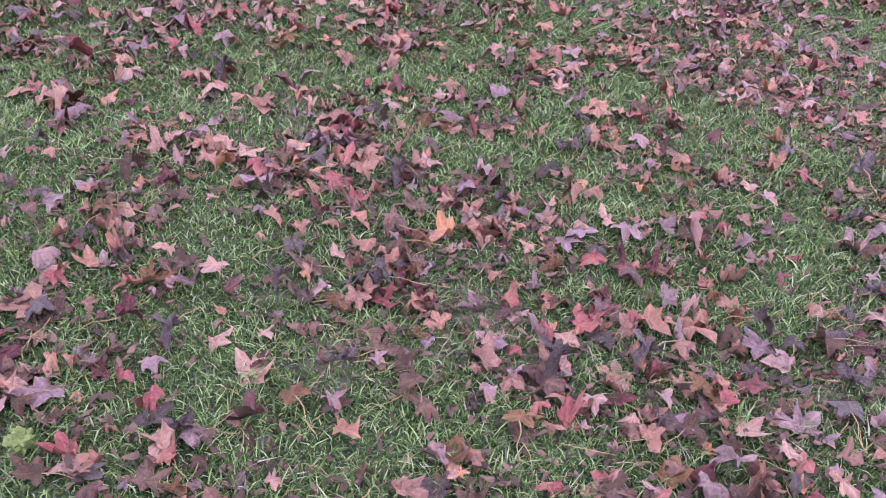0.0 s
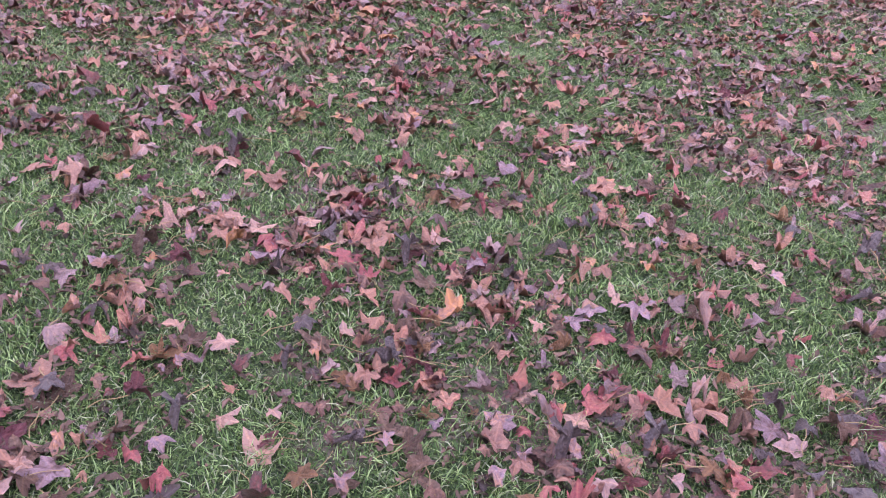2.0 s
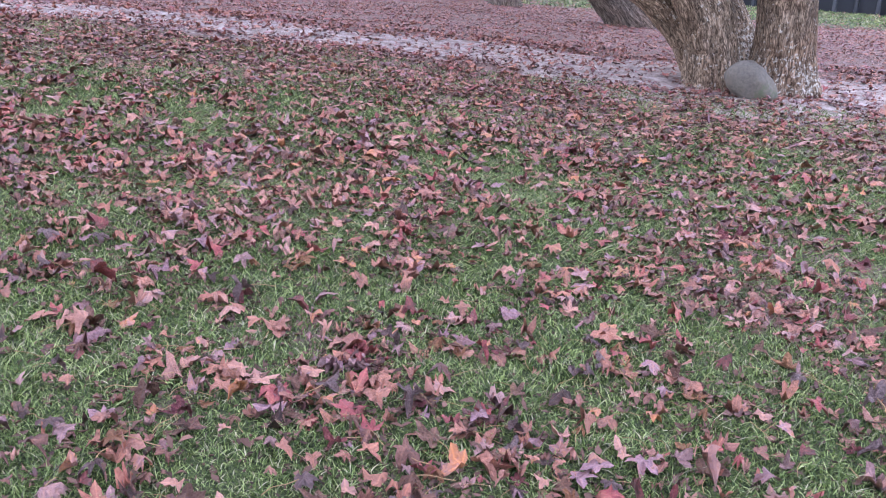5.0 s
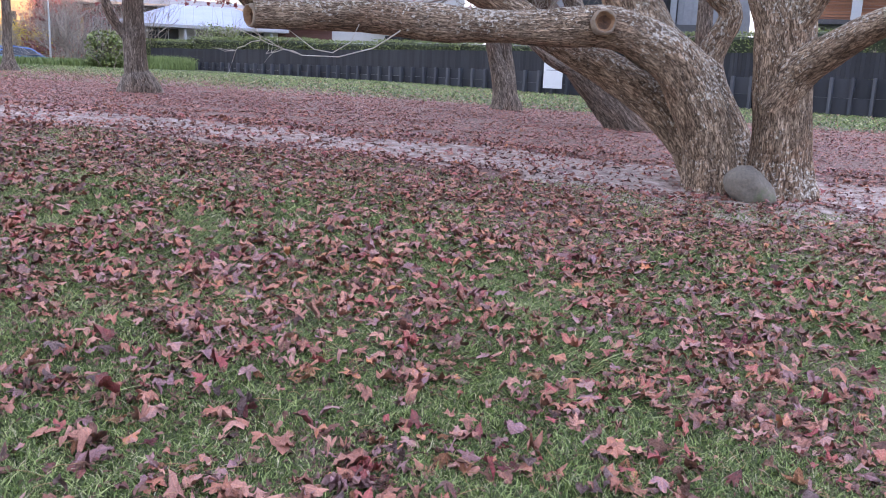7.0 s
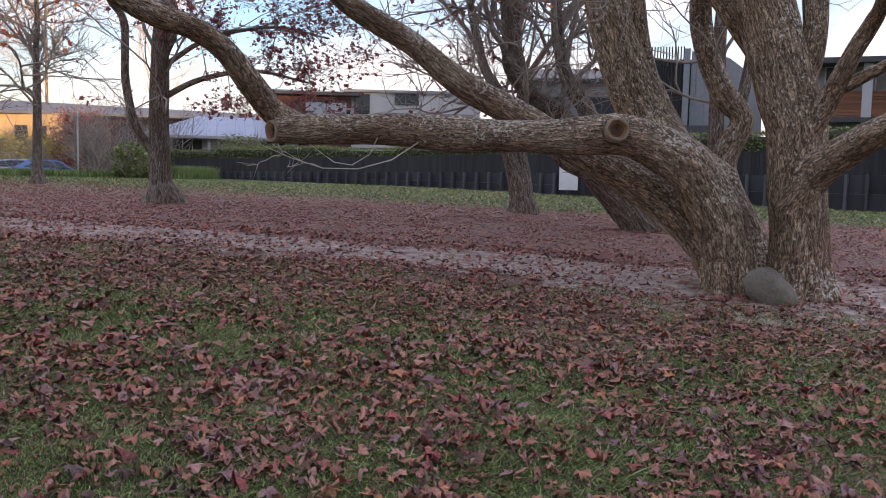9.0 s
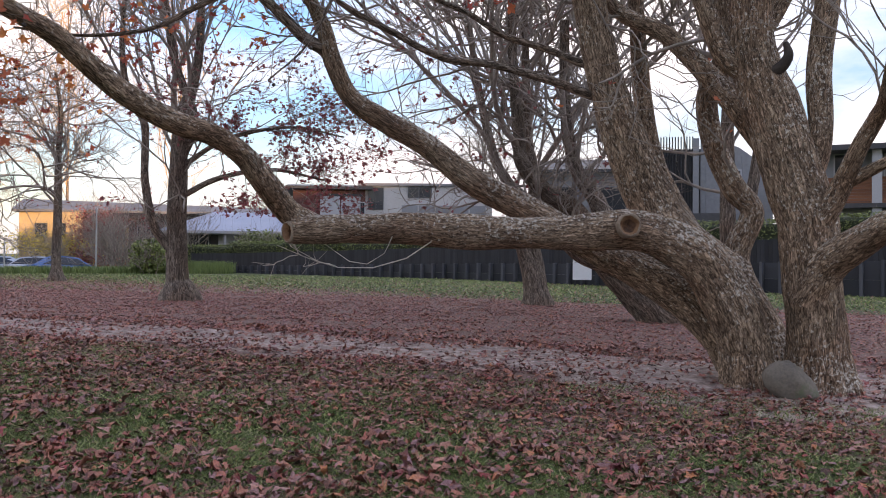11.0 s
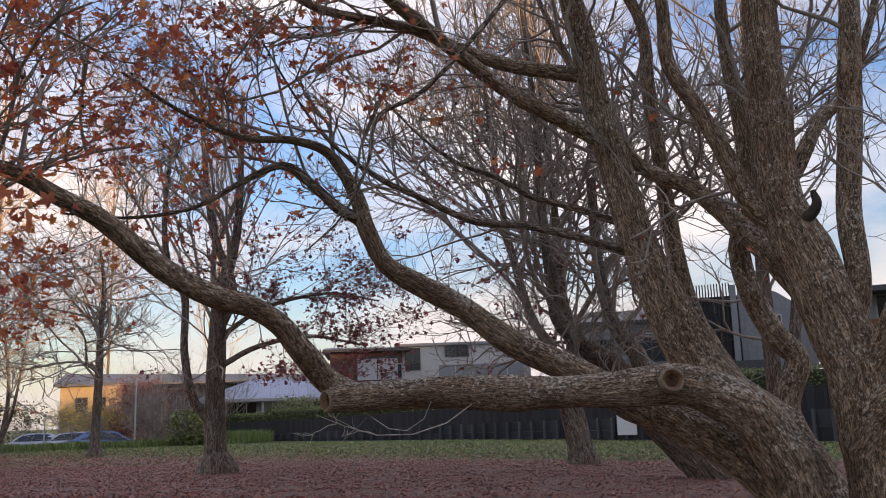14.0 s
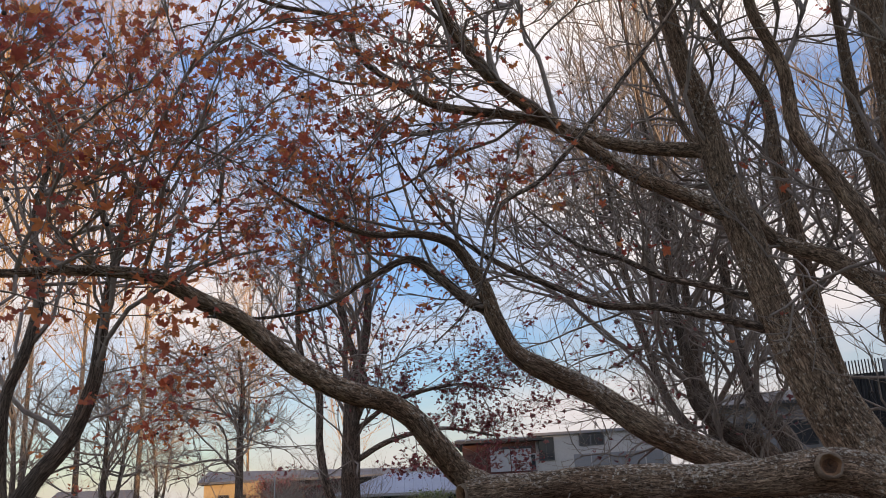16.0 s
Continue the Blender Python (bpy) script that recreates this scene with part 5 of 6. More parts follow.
def sign_board(x, y, w, h, turn):
    z = float(ground_z(x, y))
    s = empty("notice_board", pose(x, y, z, 0, 0, turn), "faded white notice board on short posts before the fence", "sign")
    part("panel", box_mesh("panel", w, 0.02, h, SIGN_FACE, 0.003), s, m=pose(0, 0, 0.20))
    for px in (-w * 0.38, w * 0.38):
        part("post", box_mesh("post", 0.05, 0.05, h + 0.22, DARK_STAIN, 0.004), s, m=pose(px, 0.037, -0.02))
    for zz, ww in ((0.93, 0.5), (0.86, 0.42), (0.79, 0.46), (0.55, 0.46)):
        part("print_bar", box_mesh("print_bar", w * ww * 1.6, 0.004, 0.025, SIGN_PRINT), s, m=pose(0, -0.013, 0.20 + h * zz))


sign_board(-0.18, 29.3, 0.62, 1.04, 1.6)

# ---------------------------------------------------------------- the boulder and the seed ball
def boulder(x, y, size):
    z = float(ground_z(x, y))
    bm = bmesh.new()
    bmesh.ops.create_icosphere(bm, subdivisions=4, radius=1.0)
    for v in bm.verts:
        q = v.co.copy()
        k = 1 + 0.22 * noise.noise(q * 1.1 + Vector((3, 1, 2))) + 0.09 * noise.noise(q * 2.9) + 0.03 * noise.noise(q * 9)
        v.co = Vector((q.x * size[0], q.y * size[1], q.z * size[2])) * k / 2
        v.co.z = v.co.z + size[2] * 0.30
        v.co.x *= 1.0 - 0.9 * max(0.0, v.co.z - 0.02)
        v.co.x -= 0.12 * max(0.0, v.co.z)
        v.co.z -= 0.18 * max(0.0, v.co.x)
    for f in bm.faces:
        f.smooth = True
    ob = part("boulder", bm, m=pose(x, y, z))
    ob.data.materials.append(ROCK)
    tagged(ob, "rounded mossy grey boulder at the foot of the tree", "boulder")


boulder(2.09, 7.41, (0.43, 0.34, 0.36))

# ---------------------------------------------------------------- houses
def house_spot(x, y, turn):
    return pose(x, y, float(ground_z(x, y)), 0, 0, turn)


def window(parent, x, z, w, h, frame_mat=PAINT_WHITE, bars=1, y=0.0):
    win = part("window", box_mesh("window", w, 0.05, h, GLASS), parent, m=pose(x, y - 0.012, z))
    t = 0.06
    for px, pz, sx, sz in ((0, -t, w + 2 * t, t), (0, h, w + 2 * t, t), (-w / 2 - t / 2, 0, t, h), (w / 2 + t / 2, 0, t, h)):
        part("frame", box_mesh("frame", sx, 0.09, sz, frame_mat), win, m=pose(px, -0.01, pz))
    for i in range(bars):
        part("mullion", box_mesh("mullion", 0.05, 0.07, h, frame_mat), win, m=pose(w * ((i + 1) / (bars + 1) - 0.5), -0.012, 0))
    return win


def slab(parent, name, x, y, z, sx, sy, sz, mat, turn=(0, 0, 0), label=""):
    return part(name, box_mesh(name, sx, sy, sz, mat, 0.01), parent, label, pose(x, y, z, *turn))


# bungalow with a blue-grey hipped roof
b = empty("bungalow", house_spot(-18.6, 43.9, 23.7), "white bungalow under a blue-grey metal hipped roof", "house")
slab(b, "wall", 0, 4.0, 0, 7.6, 7.4, 2.15, RENDER_WHITE)
v = [(-4.3, -0.6, 2.15), (4.3, -0.6, 2.15), (4.3, 8.6, 2.15), (-4.3, 8.6, 2.15), (-1.6, 4.0, 3.35), (1.6, 4.0, 3.35)]
v += [(x, y, z - 0.12) for x, y, z in v[:4]]
part("roof", mesh("roof", v, [(0, 1, 5, 4), (1, 2, 5), (2, 3, 4, 5), (3, 0, 4), (0, 6, 7, 1), (1, 7, 8, 2), (2, 8, 9, 3), (3, 9, 6, 0), (9, 8, 7, 6)], ROOF_GREY), b)
for i in range(17):
    x = -4.0 + i * 0.5
    top = 4.6 * min(1.0, (4.3 - abs(x)) / 2.7)
    slab(b, "roof_seam", x, -0.6 + top / 2, 2.16 + top * 0.13, 0.035, top, 0.03, ROOF_GREY, (math.degrees(math.atan(1.2 / 4.6)), 0, 0))
slab(b, "fascia", 0, -0.66, 1.99, 8.6, 0.05, 0.16, PAINT_WHITE)
window(b, -2.0, 1.0, 1.5, 0.95, bars=2, y=0.28)
window(b, 0.2, 0.8, 1.2, 1.15, bars=1, y=0.28)
window(b, 2.4, 1.0, 1.3, 0.95, bars=1, y=0.28)
for x in (-3.2, -0.9, 1.3, 3.4):
    slab(b, "veranda_post", x, -0.4, 0, 0.12, 0.12, 2.0, PAINT_WHITE)

# two-storey brick house
b = empty("brick_house", house_spot(-14.75, 47.6, 17.9), "two-storey red brick house with a pale shuttered window", "house")
slab(b, "wall", -0.2, 3.0, 0, 4.1, 6.0, 4.65, BRICK)
v = [(-2.65, -0.45, 4.65), (2.25, -0.45, 4.65), (2.25, 6.5, 4.65), (-2.65, 6.5, 4.65), (-2.65, -0.45, 4.8), (2.25, -0.45, 4.8), (2.25, 3.0, 5.15), (-2.65, 3.0, 5.15), (2.25, 6.5, 4.8), (-2.65, 6.5, 4.8)]
part("roof", mesh("roof", v, [(3, 2, 1, 0), (0, 1, 5, 4), (4, 5, 6, 7), (7, 6, 8, 9), (1, 2, 8, 6, 5), (3, 0, 4, 7, 9), (2, 3, 9, 8)], ROOF_DARK), b)
slab(b, "shutter", -0.15, -0.04, 3.05, 1.12, 0.06, 1.2, PAINT_WHITE)
slab(b, "shutter", 1.01, -0.04, 3.05, 1.12, 0.06, 1.2, PAINT_WHITE)
slab(b, "lintel", 0.43, -0.05, 4.27, 2.5, 0.08, 0.12, ROOF_DARK)
slab(b, "balcony", 0.1, -0.5, 2.62, 3.4, 0.9, 0.28, PAINT_WHITE)
window(b, -1.7, 1.0, 0.9, 1.1)
window(b, 1.68, 3.1, 0.22, 0.8, bars=0)
for r in range(34):
    slab(b, "brick_course", -0.2, -0.004, 0.05 + r * 0.135, 4.06, 0.012, 0.118, BRICK)

# white modern house
b = empty("modern_house", house_spot(-9.6, 49.0, 10.7), "white rendered two-storey house with dark-framed windows", "house")
slab(b, "wall", 0, 3.2, 0, 7.6, 6.4, 4.9, RENDER_WHITE)
slab(b, "parapet", 0, 3.2, 4.9, 7.9, 6.7, 0.16, WEATHERBOARD)
window(b, -2.9, 3.6, 0.75, 1.15, ROOF_DARK, 1)
window(b, -0.75, 4.3, 0.5, 0.5, ROOF_DARK, 0)
window(b, -0.05, 4.3, 0.6, 0.5, ROOF_DARK, 0)
slab(b, "balcony", 1.0, -0.7, 2.75, 4.6, 1.4, 0.22, PAINT_WHITE)
for i in range(5):
    slab(b, "balustrade_panel", -0.9 + i * 0.95, -1.36, 2.97, 0.9, 0.03, 0.75, WEATHERBOARD)
window(b, 0.3, 0.9, 1.6, 1.2, ROOF_DARK, 1)

# weatherboard house
b = empty("weatherboard_house", house_spot(-0.3, 45.3, 1.1), "pale grey weatherboard house with a low dark roof", "house")
slab(b, "wall", 0, 3.0, 0, 5.6, 6.0, 5.3, WEATHERBOARD)
for r in range(30):
    slab(b, "weatherboard", 0, -0.012, 0.1 + r * 0.172, 5.58, 0.03, 0.155, WEATHERBOARD, (4, 0, 0))
v = [(-3.2, -0.5, 5.3), (3.2, -0.5, 5.3), (3.2, 6.5, 5.3), (-3.2, 6.5, 5.3), (-3.2, -0.5, 5.45), (3.2, -0.5, 5.45), (3.2, 3.0, 6.3), (-3.2, 3.0, 6.3), (3.2, 6.5, 5.45), (-3.2, 6.5, 5.45)]
part("roof", mesh("roof", v, [(3, 2, 1, 0), (0, 1, 5, 4), (4, 5, 6, 7), (7, 6, 8, 9), (1, 2, 8, 6, 5), (3, 0, 4, 7, 9), (2, 3, 9, 8)], ROOF_DARK), b)
window(b, -1.4, 3.4, 1.2, 1.1, ROOF_DARK)
window(b, 1.2, 3.4, 1.2, 1.1, ROOF_DARK)

# dark house with a finned screen and grey metal cladding
b = empty("metal_clad_house", house_spot(4.9, 42.2, -6.0), "dark modern house with a black finned screen and grey metal cladding", "house")
slab(b, "wall", -1.2, 3.2, 0, 2.6, 5.5, 6.2, ROOF_DARK)
for i in range(15):
    slab(b, "fin", -2.2 + i * 0.132, 0.1, 3.3, 0.05, 0.16, 3.45, DARK_STAIN)
slab(b, "screen_rail", -1.3, 0.22, 4.4, 2.1, 0.05, 0.07, ROOF_DARK)
slab(b, "screen_rail", -1.3, 0.22, 5.9, 2.1, 0.05, 0.07, ROOF_DARK)
slab(b, "corner_post", -0.2, 0.1, 0, 0.28, 0.3, 6.65, METAL_CLAD)
v = []
for y in (0.2, 5.0):
    v += [(0.0, y, 0), (0.0, y, 6.55), (0.9, y, 6.5), (1.7, y, 6.2), (2.5, y, 5.6), (3.0, y, 4.7), (3.2, y, 3.4), (3.2, y, 0)]
f = [tuple(range(7, -1, -1)), tuple(range(8, 16))] + [(i, i + 1, i + 9, i + 8) for i in range(7)]
part("curved_wing", mesh("curved_wing", v, f, METAL_CLAD), b, "grey metal-clad wing with a curved roof")
for i in range(6):
    slab(b, "cladding_seam", 0.25 + i * 0.4, 0.19, 0.5, 0.03, 0.03, 5.9 - 0.03 * i * i * 1.1 * 1.2, METAL_CLAD)
window(b, 1.55, 4.55, 0.45, 0.55, PAINT_WHITE, 0, y=0.17)
slab(b, "terrace_wall", -0.6, -0.6, 0, 4.0, 0.2, 3.1, ROOF_DARK)

# house with cedar cladding
b = empty("cedar_house", house_spot(11.3, 36.9, -15.9), "house with an orange cedar-clad storey and white posts", "house")
slab(b, "wall", 0.8, 3.2, 0, 6.4, 6.0, 5.3, WEATHERBOARD)
for i in range(9):
    slab(b, "cedar_board", 0.8, 0.12, 3.25 + i * 0.122, 6.4, 0.06, 0.112, TIMBER)
slab(b, "balcony_floor", 0.8, -0.4, 3.05, 6.4, 1.2, 0.18, ROOF_DARK)
for x in (-0.2, 2.9):
    slab(b, "column", x, -0.75, 0, 0.36, 0.3, 5.4, PAINT_WHITE)
slab(b, "roof", 0.8, 2.6, 5.3, 7.2, 7.6, 0.22, ROOF_DARK)
window(b, -1.55, 4.35, 0.35, 0.9, PAINT_WHITE, 0, y=0.18)
window(b, 0.75, 4.35, 1.3, 0.85, PAINT_WHITE, 1, y=0.18)

ROOF_DULL = material("weathered_grey_roof", ((0.075, 0.078, 0.09), (0.12, 0.125, 0.14)), scale=0.8, fine=9, rough=0.6, bump=0.1)
BRICK_DULL = material("dull_brown_brick", ((0.085, 0.06, 0.055), (0.13, 0.095, 0.085)), scale=1.2, fine=12, rough=0.9, bump=0.3)
# long far building with a lit gable
b = empty("long_house", house_spot(-29.6, 54.6, 28.8), "long low brick building with a sunlit ochre gable end", "house")
slab(b, "wall", 0.8, 4.0, 0, 15.5, 7.0, 4.5, BRICK_DULL)
slab(b, "wall", -6.4, 1.0, 0, 3.6, 5.0, 4.4, SUN_OCHRE)
# a sunlit patch of the brick wall, put in as an ochre slab
slab(b, "wall", -2.4, 0.35, 0, 1.4, 0.5, 3.6, SUN_OCHRE)
v = [(-8.6, -1.9, 4.4), (8.9, 0.0, 4.6), (8.9, 8.0, 4.6), (-8.6, 8.0, 4.6), (-8.6, 3.4, 5.35), (8.9, 3.8, 5.1)]
part("roof", mesh("roof", v + [(x, y, z - 0.15) for x, y, z in v[:4]], [(0, 1, 5, 4), (4, 5, 2, 3), (1, 2, 5), (3, 0, 4), (0, 6, 7, 1), (1, 7, 8, 2), (2, 8, 9, 3), (3, 9, 6, 0), (9, 8, 7, 6)], ROOF_DULL), b)
for x in (-6.9, -5.8):
    window(b, x, 2.6, 0.6, 0.9, ROOF_DARK, 0, y=-1.5)
for x in (-0.6, 1.6, 3.8, 6.0):
    window(b, x, 2.5, 1.0, 1.0, PAINT_WHITE, 1, y=0.5)

# small cottage at the far end of the street
b = empty("brick_cottage", house_spot(-42.6, 46.6, 41.0), "small red brick cottage half hidden by dark shrubs", "house")
slab(b, "wall", 0, 2.5, 0, 6.4, 5.0, 2.9, BRICK)
# ochre slab in place of orange evening light on the cottage wall
slab(b, "wall", 2.2, -0.2, 0, 2.0, 0.8, 2.9, SUN_OCHRE)
v = [(-3.6, -0.9, 2.9), (3.6, -0.9, 2.9), (3.6, 5.4, 2.9), (-3.6, 5.4, 2.9), (-2.4, 2.2, 4.3), (2.4, 2.2, 4.3)]
part("roof", mesh("roof", v, [(0, 1, 5, 4), (1, 2, 5), (2, 3, 4, 5), (3, 0, 4), (3, 2, 1, 0)], ROOF_DULL), b)
window(b, -1.6, 1.0, 1.3, 1.1)
window(b, 0.4, 1.0, 0.9, 1.1)

# ---------------------------------------------------------------- cars
def car(x, y, turn, paint, label):
    c = empty("car", pose(x, y, float(ground_z(x, y)), 0, 0, turn), label, "car", "cars parked beyond the lawn")
    side = [(-2.0, 0.32), (-2.08, 0.62), (-1.98, 0.86), (-1.55, 0.95), (-0.95, 1.36), (-0.2, 1.46), (0.55, 1.42), (1.25, 1.0), (1.85, 0.86), (2.1, 0.68), (2.1, 0.34)]
    v = [(px, -0.82 + (0.16 if pz > 1.1 else 0), pz) for px, pz in side] + [(px, 0.82 - (0.16 if pz > 1.1 else 0), pz) for px, pz in side]
    n = len(side)
    bm = bmesh.new()
    vs = [bm.verts.new(q) for q in v]
    bm.faces.new(vs[:n])
    bm.faces.new(vs[n:][::-1])
    for i in range(n):
        bm.faces.new((vs[i], vs[i + n], vs[(i + 1) % n + n], vs[(i + 1) % n]))
    bmesh.ops.recalc_face_normals(bm, faces=bm.faces[:])
    bmesh.ops.bevel(bm, geom=bm.edges[:], offset=0.05, segments=2, affect="EDGES")
    body = part("body", bm, c)
    body.data.materials.append(paint)
    glass = [(-1.38, 1.0), (-0.92, 1.30), (-0.2, 1.38), (0.5, 1.34), (1.1, 1.0)]
    for s in (-1, 1):
        gv = [(px, s * (0.835 - (pz - 0.95) * 0.36), pz) for px, pz in glass]
        part("side_window", mesh("side_window", gv + [(px, py - s * 0.02, pz) for px, py, pz in gv],
             [(0, 1, 2, 3, 4), (9, 8, 7, 6, 5)] + [(i, i + 5, (i + 1) % 5 + 5, (i + 1) % 5) for i in range(5)], GLASS), c)
        for px in (-1.3, 1.32):
            bm = bmesh.new()
            bmesh.ops.create_cone(bm, cap_ends=True, segments=20, radius1=0.31, radius2=0.31, depth=0.2)
            bmesh.ops.bevel(bm, geom=bm.edges[:], offset=0.03, segments=1, affect="EDGES")
            tyre = part("wheel", bm, c, m=pose(px, s * 0.74, 0.31, 90))
            tyre.data.materials.append(RUBBER)
            bm = bmesh.new()
            bmesh.ops.create_cone(bm, cap_ends=True, segments=12, radius1=0.19, radius2=0.17, depth=0.05)
            rim = part("rim", bm, tyre, m=pose(0, 0, 0.09 * -s))
            rim.data.materials.append(STEEL)
        part("headlight", box_mesh("headlight", 0.06, 0.3, 0.12, SIGN_FACE, 0.02), c, m=pose(2.06, s * 0.55, 0.62))
        part("tail_light", box_mesh("tail_light", 0.06, 0.22, 0.16, LEAF_CRIMSON, 0.02), c, m=pose(-2.03, s * 0.6, 0.7))
    part("windscreen", mesh("windscreen", [(0.62, -0.6, 1.40), (0.62, 0.6, 1.40), (1.24, 0.68, 1.03), (1.24, -0.68, 1.03)], [(0, 1, 2, 3)], GLASS), c)
    return c


car(-31.4, 44.7, 37, CAR_SILVER, "pale silver hatchback parked beyond the grass edge")
car(-33.6, 44.4, 40, CAR_SILVER, "silver hatchback parked behind a grass bank")
car(-28.4, 42.3, 215, CAR_BLUE, "blue hatchback parked beyond the grass edge")


def street_pole(x, y, h):
    p = empty("pole", pose(x, y, float(ground_z(x, y))), "slim pale metal pole beside the parked cars", "pole", "poles beyond the lawn")
    part("shaft", limb_mesh("shaft", [(0, 0, -0.1, 0.045), (0, 0, h * 0.5, 0.04), (0, 0, h, 0.035)], STEEL, 10, 0.3, 0), p)
    part("cap", box_mesh("cap", 0.10, 0.10, 0.04, STEEL, 0.01), p, m=pose(0, 0, h - 0.01))


street_pole(-21.95, 35.6, 2.9)
street_pole(-28.5, 38.1, 2.0)


# ---------------------------------------------------------------- plants beyond the lawn
def long_grass(name, x0, y0, x1, y1, width, count, height, seed, label):
    rng = np.random.default_rng(seed)
    a, b2 = np.array((x0, y0)), np.array((x1, y1))
    d = (b2 - a) / np.linalg.norm(b2 - a)
    nrm = np.array((-d[1], d[0]))
    q = a + (b2 - a) * rng.random(count)[:, None] + nrm * (rng.random(count)[:, None] - 0.5) * width
    z = ground_z(q[:, 0], q[:, 1])
    h = height * rng.uniform(0.6, 1.15, count)
    lean = rng.normal(0, 0.35, (count, 2)) * h[:, None]
    w = rng.uniform(0.008, 0.02, count)
    th = rng.uniform(0, math.pi, count)
    side = np.stack([np.cos(th), np.sin(th)], -1) * w[:, None]
    base = np.stack([q[:, 0], q[:, 1], z - 0.02], -1)
    v = np.zeros((count, 5, 3))
    v[:, 0], v[:, 1] = base, base
    v[:, 0, :2] -= side
    v[:, 1, :2] += side
    mid = base.copy()
    mid[:, :2] += lean * 0.35
    mid[:, 2] += h * 0.6
    v[:, 2], v[:, 3] = mid, mid
    v[:, 2, :2] += side * 0.8
    v[:, 3, :2] -= side * 0.8
    tip = base.copy()
    tip[:, :2] += lean
    tip[:, 2] += h * 0.95
    v[:, 4] = tip
    i = np.arange(count)[:, None] * 5
    f = np.concatenate([i + np.array([[0, 1, 2]]), i + np.array([[0, 2, 3]]), i + np.array([[3, 2, 4]])])
    return tagged(new(name, fast_mesh(name, v.reshape(-1, 3), f, TUFT)), label, "grass", kind="stuff")


DARK_GREEN = material("dark_green_leaves", ((0.035, 0.05, 0.02), (0.08, 0.10, 0.035), (0.12, 0.12, 0.04)), scale=2, fine=20, rough=0.55, bump=0.0, vary="island")
long_grass("long_grass", -34, 27.2, -16.6, 37.6, 2.2, 16000, 0.36, 5, "strip of long green grass along the lawn's far edge")
long_grass("long_grass", -20, 35.6, -16.9, 38.4, 2.6, 5000, 0.6, 6, "long green grass at the end of the fence")
for cx, cy, size, cnt, lf, mt, sd, lab, cat in (
        (-32.9, 46.0, (2.6, 2.1, 3.0), 1900, 0.15, YELLOW_LEAF, 201, "bright yellow garden shrub behind the parked cars", "shrub"),
        (-30.6, 45.6, (2.4, 2.0, 3.0), 1900, 0.15, YELLOW_LEAF, 202, "yellow-green garden shrub beyond the cars", "shrub"),
        (-28.6, 46.2, (3.4, 2.4, 4.4), 5200, 0.17, RED_SHRUB, 203, "tall dark red shrub before the brick building", "shrub"),
        (-24.6, 43.4, (4.4, 2.4, 3.9), 2600, 0.12, RED_SHRUB, 204, "half-bare reddish shrub with thin stems", "shrub"),
        (-36.2, 44.6, (5.0, 2.6, 3.3), 3200, 0.18, DARK_GREEN, 212, "dark green bushy shrub beside the far cottage", "shrub"),
        (-32.4, 50.6, (2.4, 2.0, 2.7), 1800, 0.15, YELLOW_LEAF, 213, "golden yellow shrub below the ochre gable", "shrub"),
        (-18.9, 34.9, (1.7, 1.4, 1.5), 1700, 0.18, HEDGE, 205, "dark green spiky shrub at the end of the fence", "shrub"),
        (-16.1, 40.7, (2.6, 2.1, 2.0), 1800, 0.14, HEDGE, 206, "dark green shrub before the bungalow", "shrub"),
        (-16.7, 41.0, (2.0, 1.6, 2.2), 1500, 0.14, HEDGE, 207, "dark green shrub before the bungalow", "shrub"),
        (7.8, 31.0, (4.4, 1.6, 2.6), 3400, 0.10, HEDGE, 208, "tall dark hedge in front of the cedar house", "hedge")):
    clump("shrub", (cx, cy, float(ground_z(cx, cy))), size, cnt, lf, mt, sd, lab, cat, "garden shrubs")


def bare_shrub(x, y, h, seed, label):
    s = empty("bare_shrub", pose(x, y, float(ground_z(x, y))), label, "shrub", "garden shrubs")
    t = Twigs(seed)
    for _ in range(16):
        t.grow((t.rnd.uniform(-.3, .3), t.rnd.uniform(-.3, .3), -0.05), (t.rnd.gauss(0, .45), t.rnd.gauss(0, .45), 1), h * t.rnd.uniform(.6, 1), 0.025, 2, up=0.2)
    tagged(part("brushwood", t.made("brushwood", TWIG), s), kind="stuff")


bare_shrub(-21.4, 37.0, 2.6, 301, "bare thin-stemmed shrub behind the fence")
bare_shrub(-22.4, 37.5, 2.8, 302, "bare thin-stemmed shrub near the cars")
bare_shrub(-24.4, 41.0, 4.2, 303, "tall bare twiggy shrub before the brick building")
bare_shrub(-21.3, 41.9, 3.9, 305, "bare twiggy shrub beside the bungalow")

# fallen dead branch that hangs under the long limb
dead = empty("dead_branch", pose(-1.42, 6.9, 1.49), "bleached dead branch hanging under the long limb", "branch")
t = Twigs(401)
t.tube([np.array(q) for q in ((0.62, 0.1, 0.02), (0.42, 0.05, -0.12), (0.15, 0, -0.20), (-0.15, 0, -0.20), (-0.42, -0.02, -0.12), (-0.66, -0.05, -0.02))], 0.006, 0.003, 5)
t.tube([np.array(q) for q in ((0.30, 0.05, 0.06), (0.24, 0.03, -0.08), (0.10, 0, -0.17), (-0.05, 0, -0.15), (-0.2, 0, -0.05), (-0.3, 0, 0.02))], 0.005, 0.003, 5)
for sx, sz in ((-0.3, -0.16), (-0.45, -0.11), (-0.15, -0.20), (-0.5, -0.1)):
    t.grow((sx, 0, sz), (-1, t.rnd.uniform(-.2, .2), 0.35), 0.4, 0.005, 1, up=0.05)
part("stem", t.made("stem", PALE_TWIG), dead)

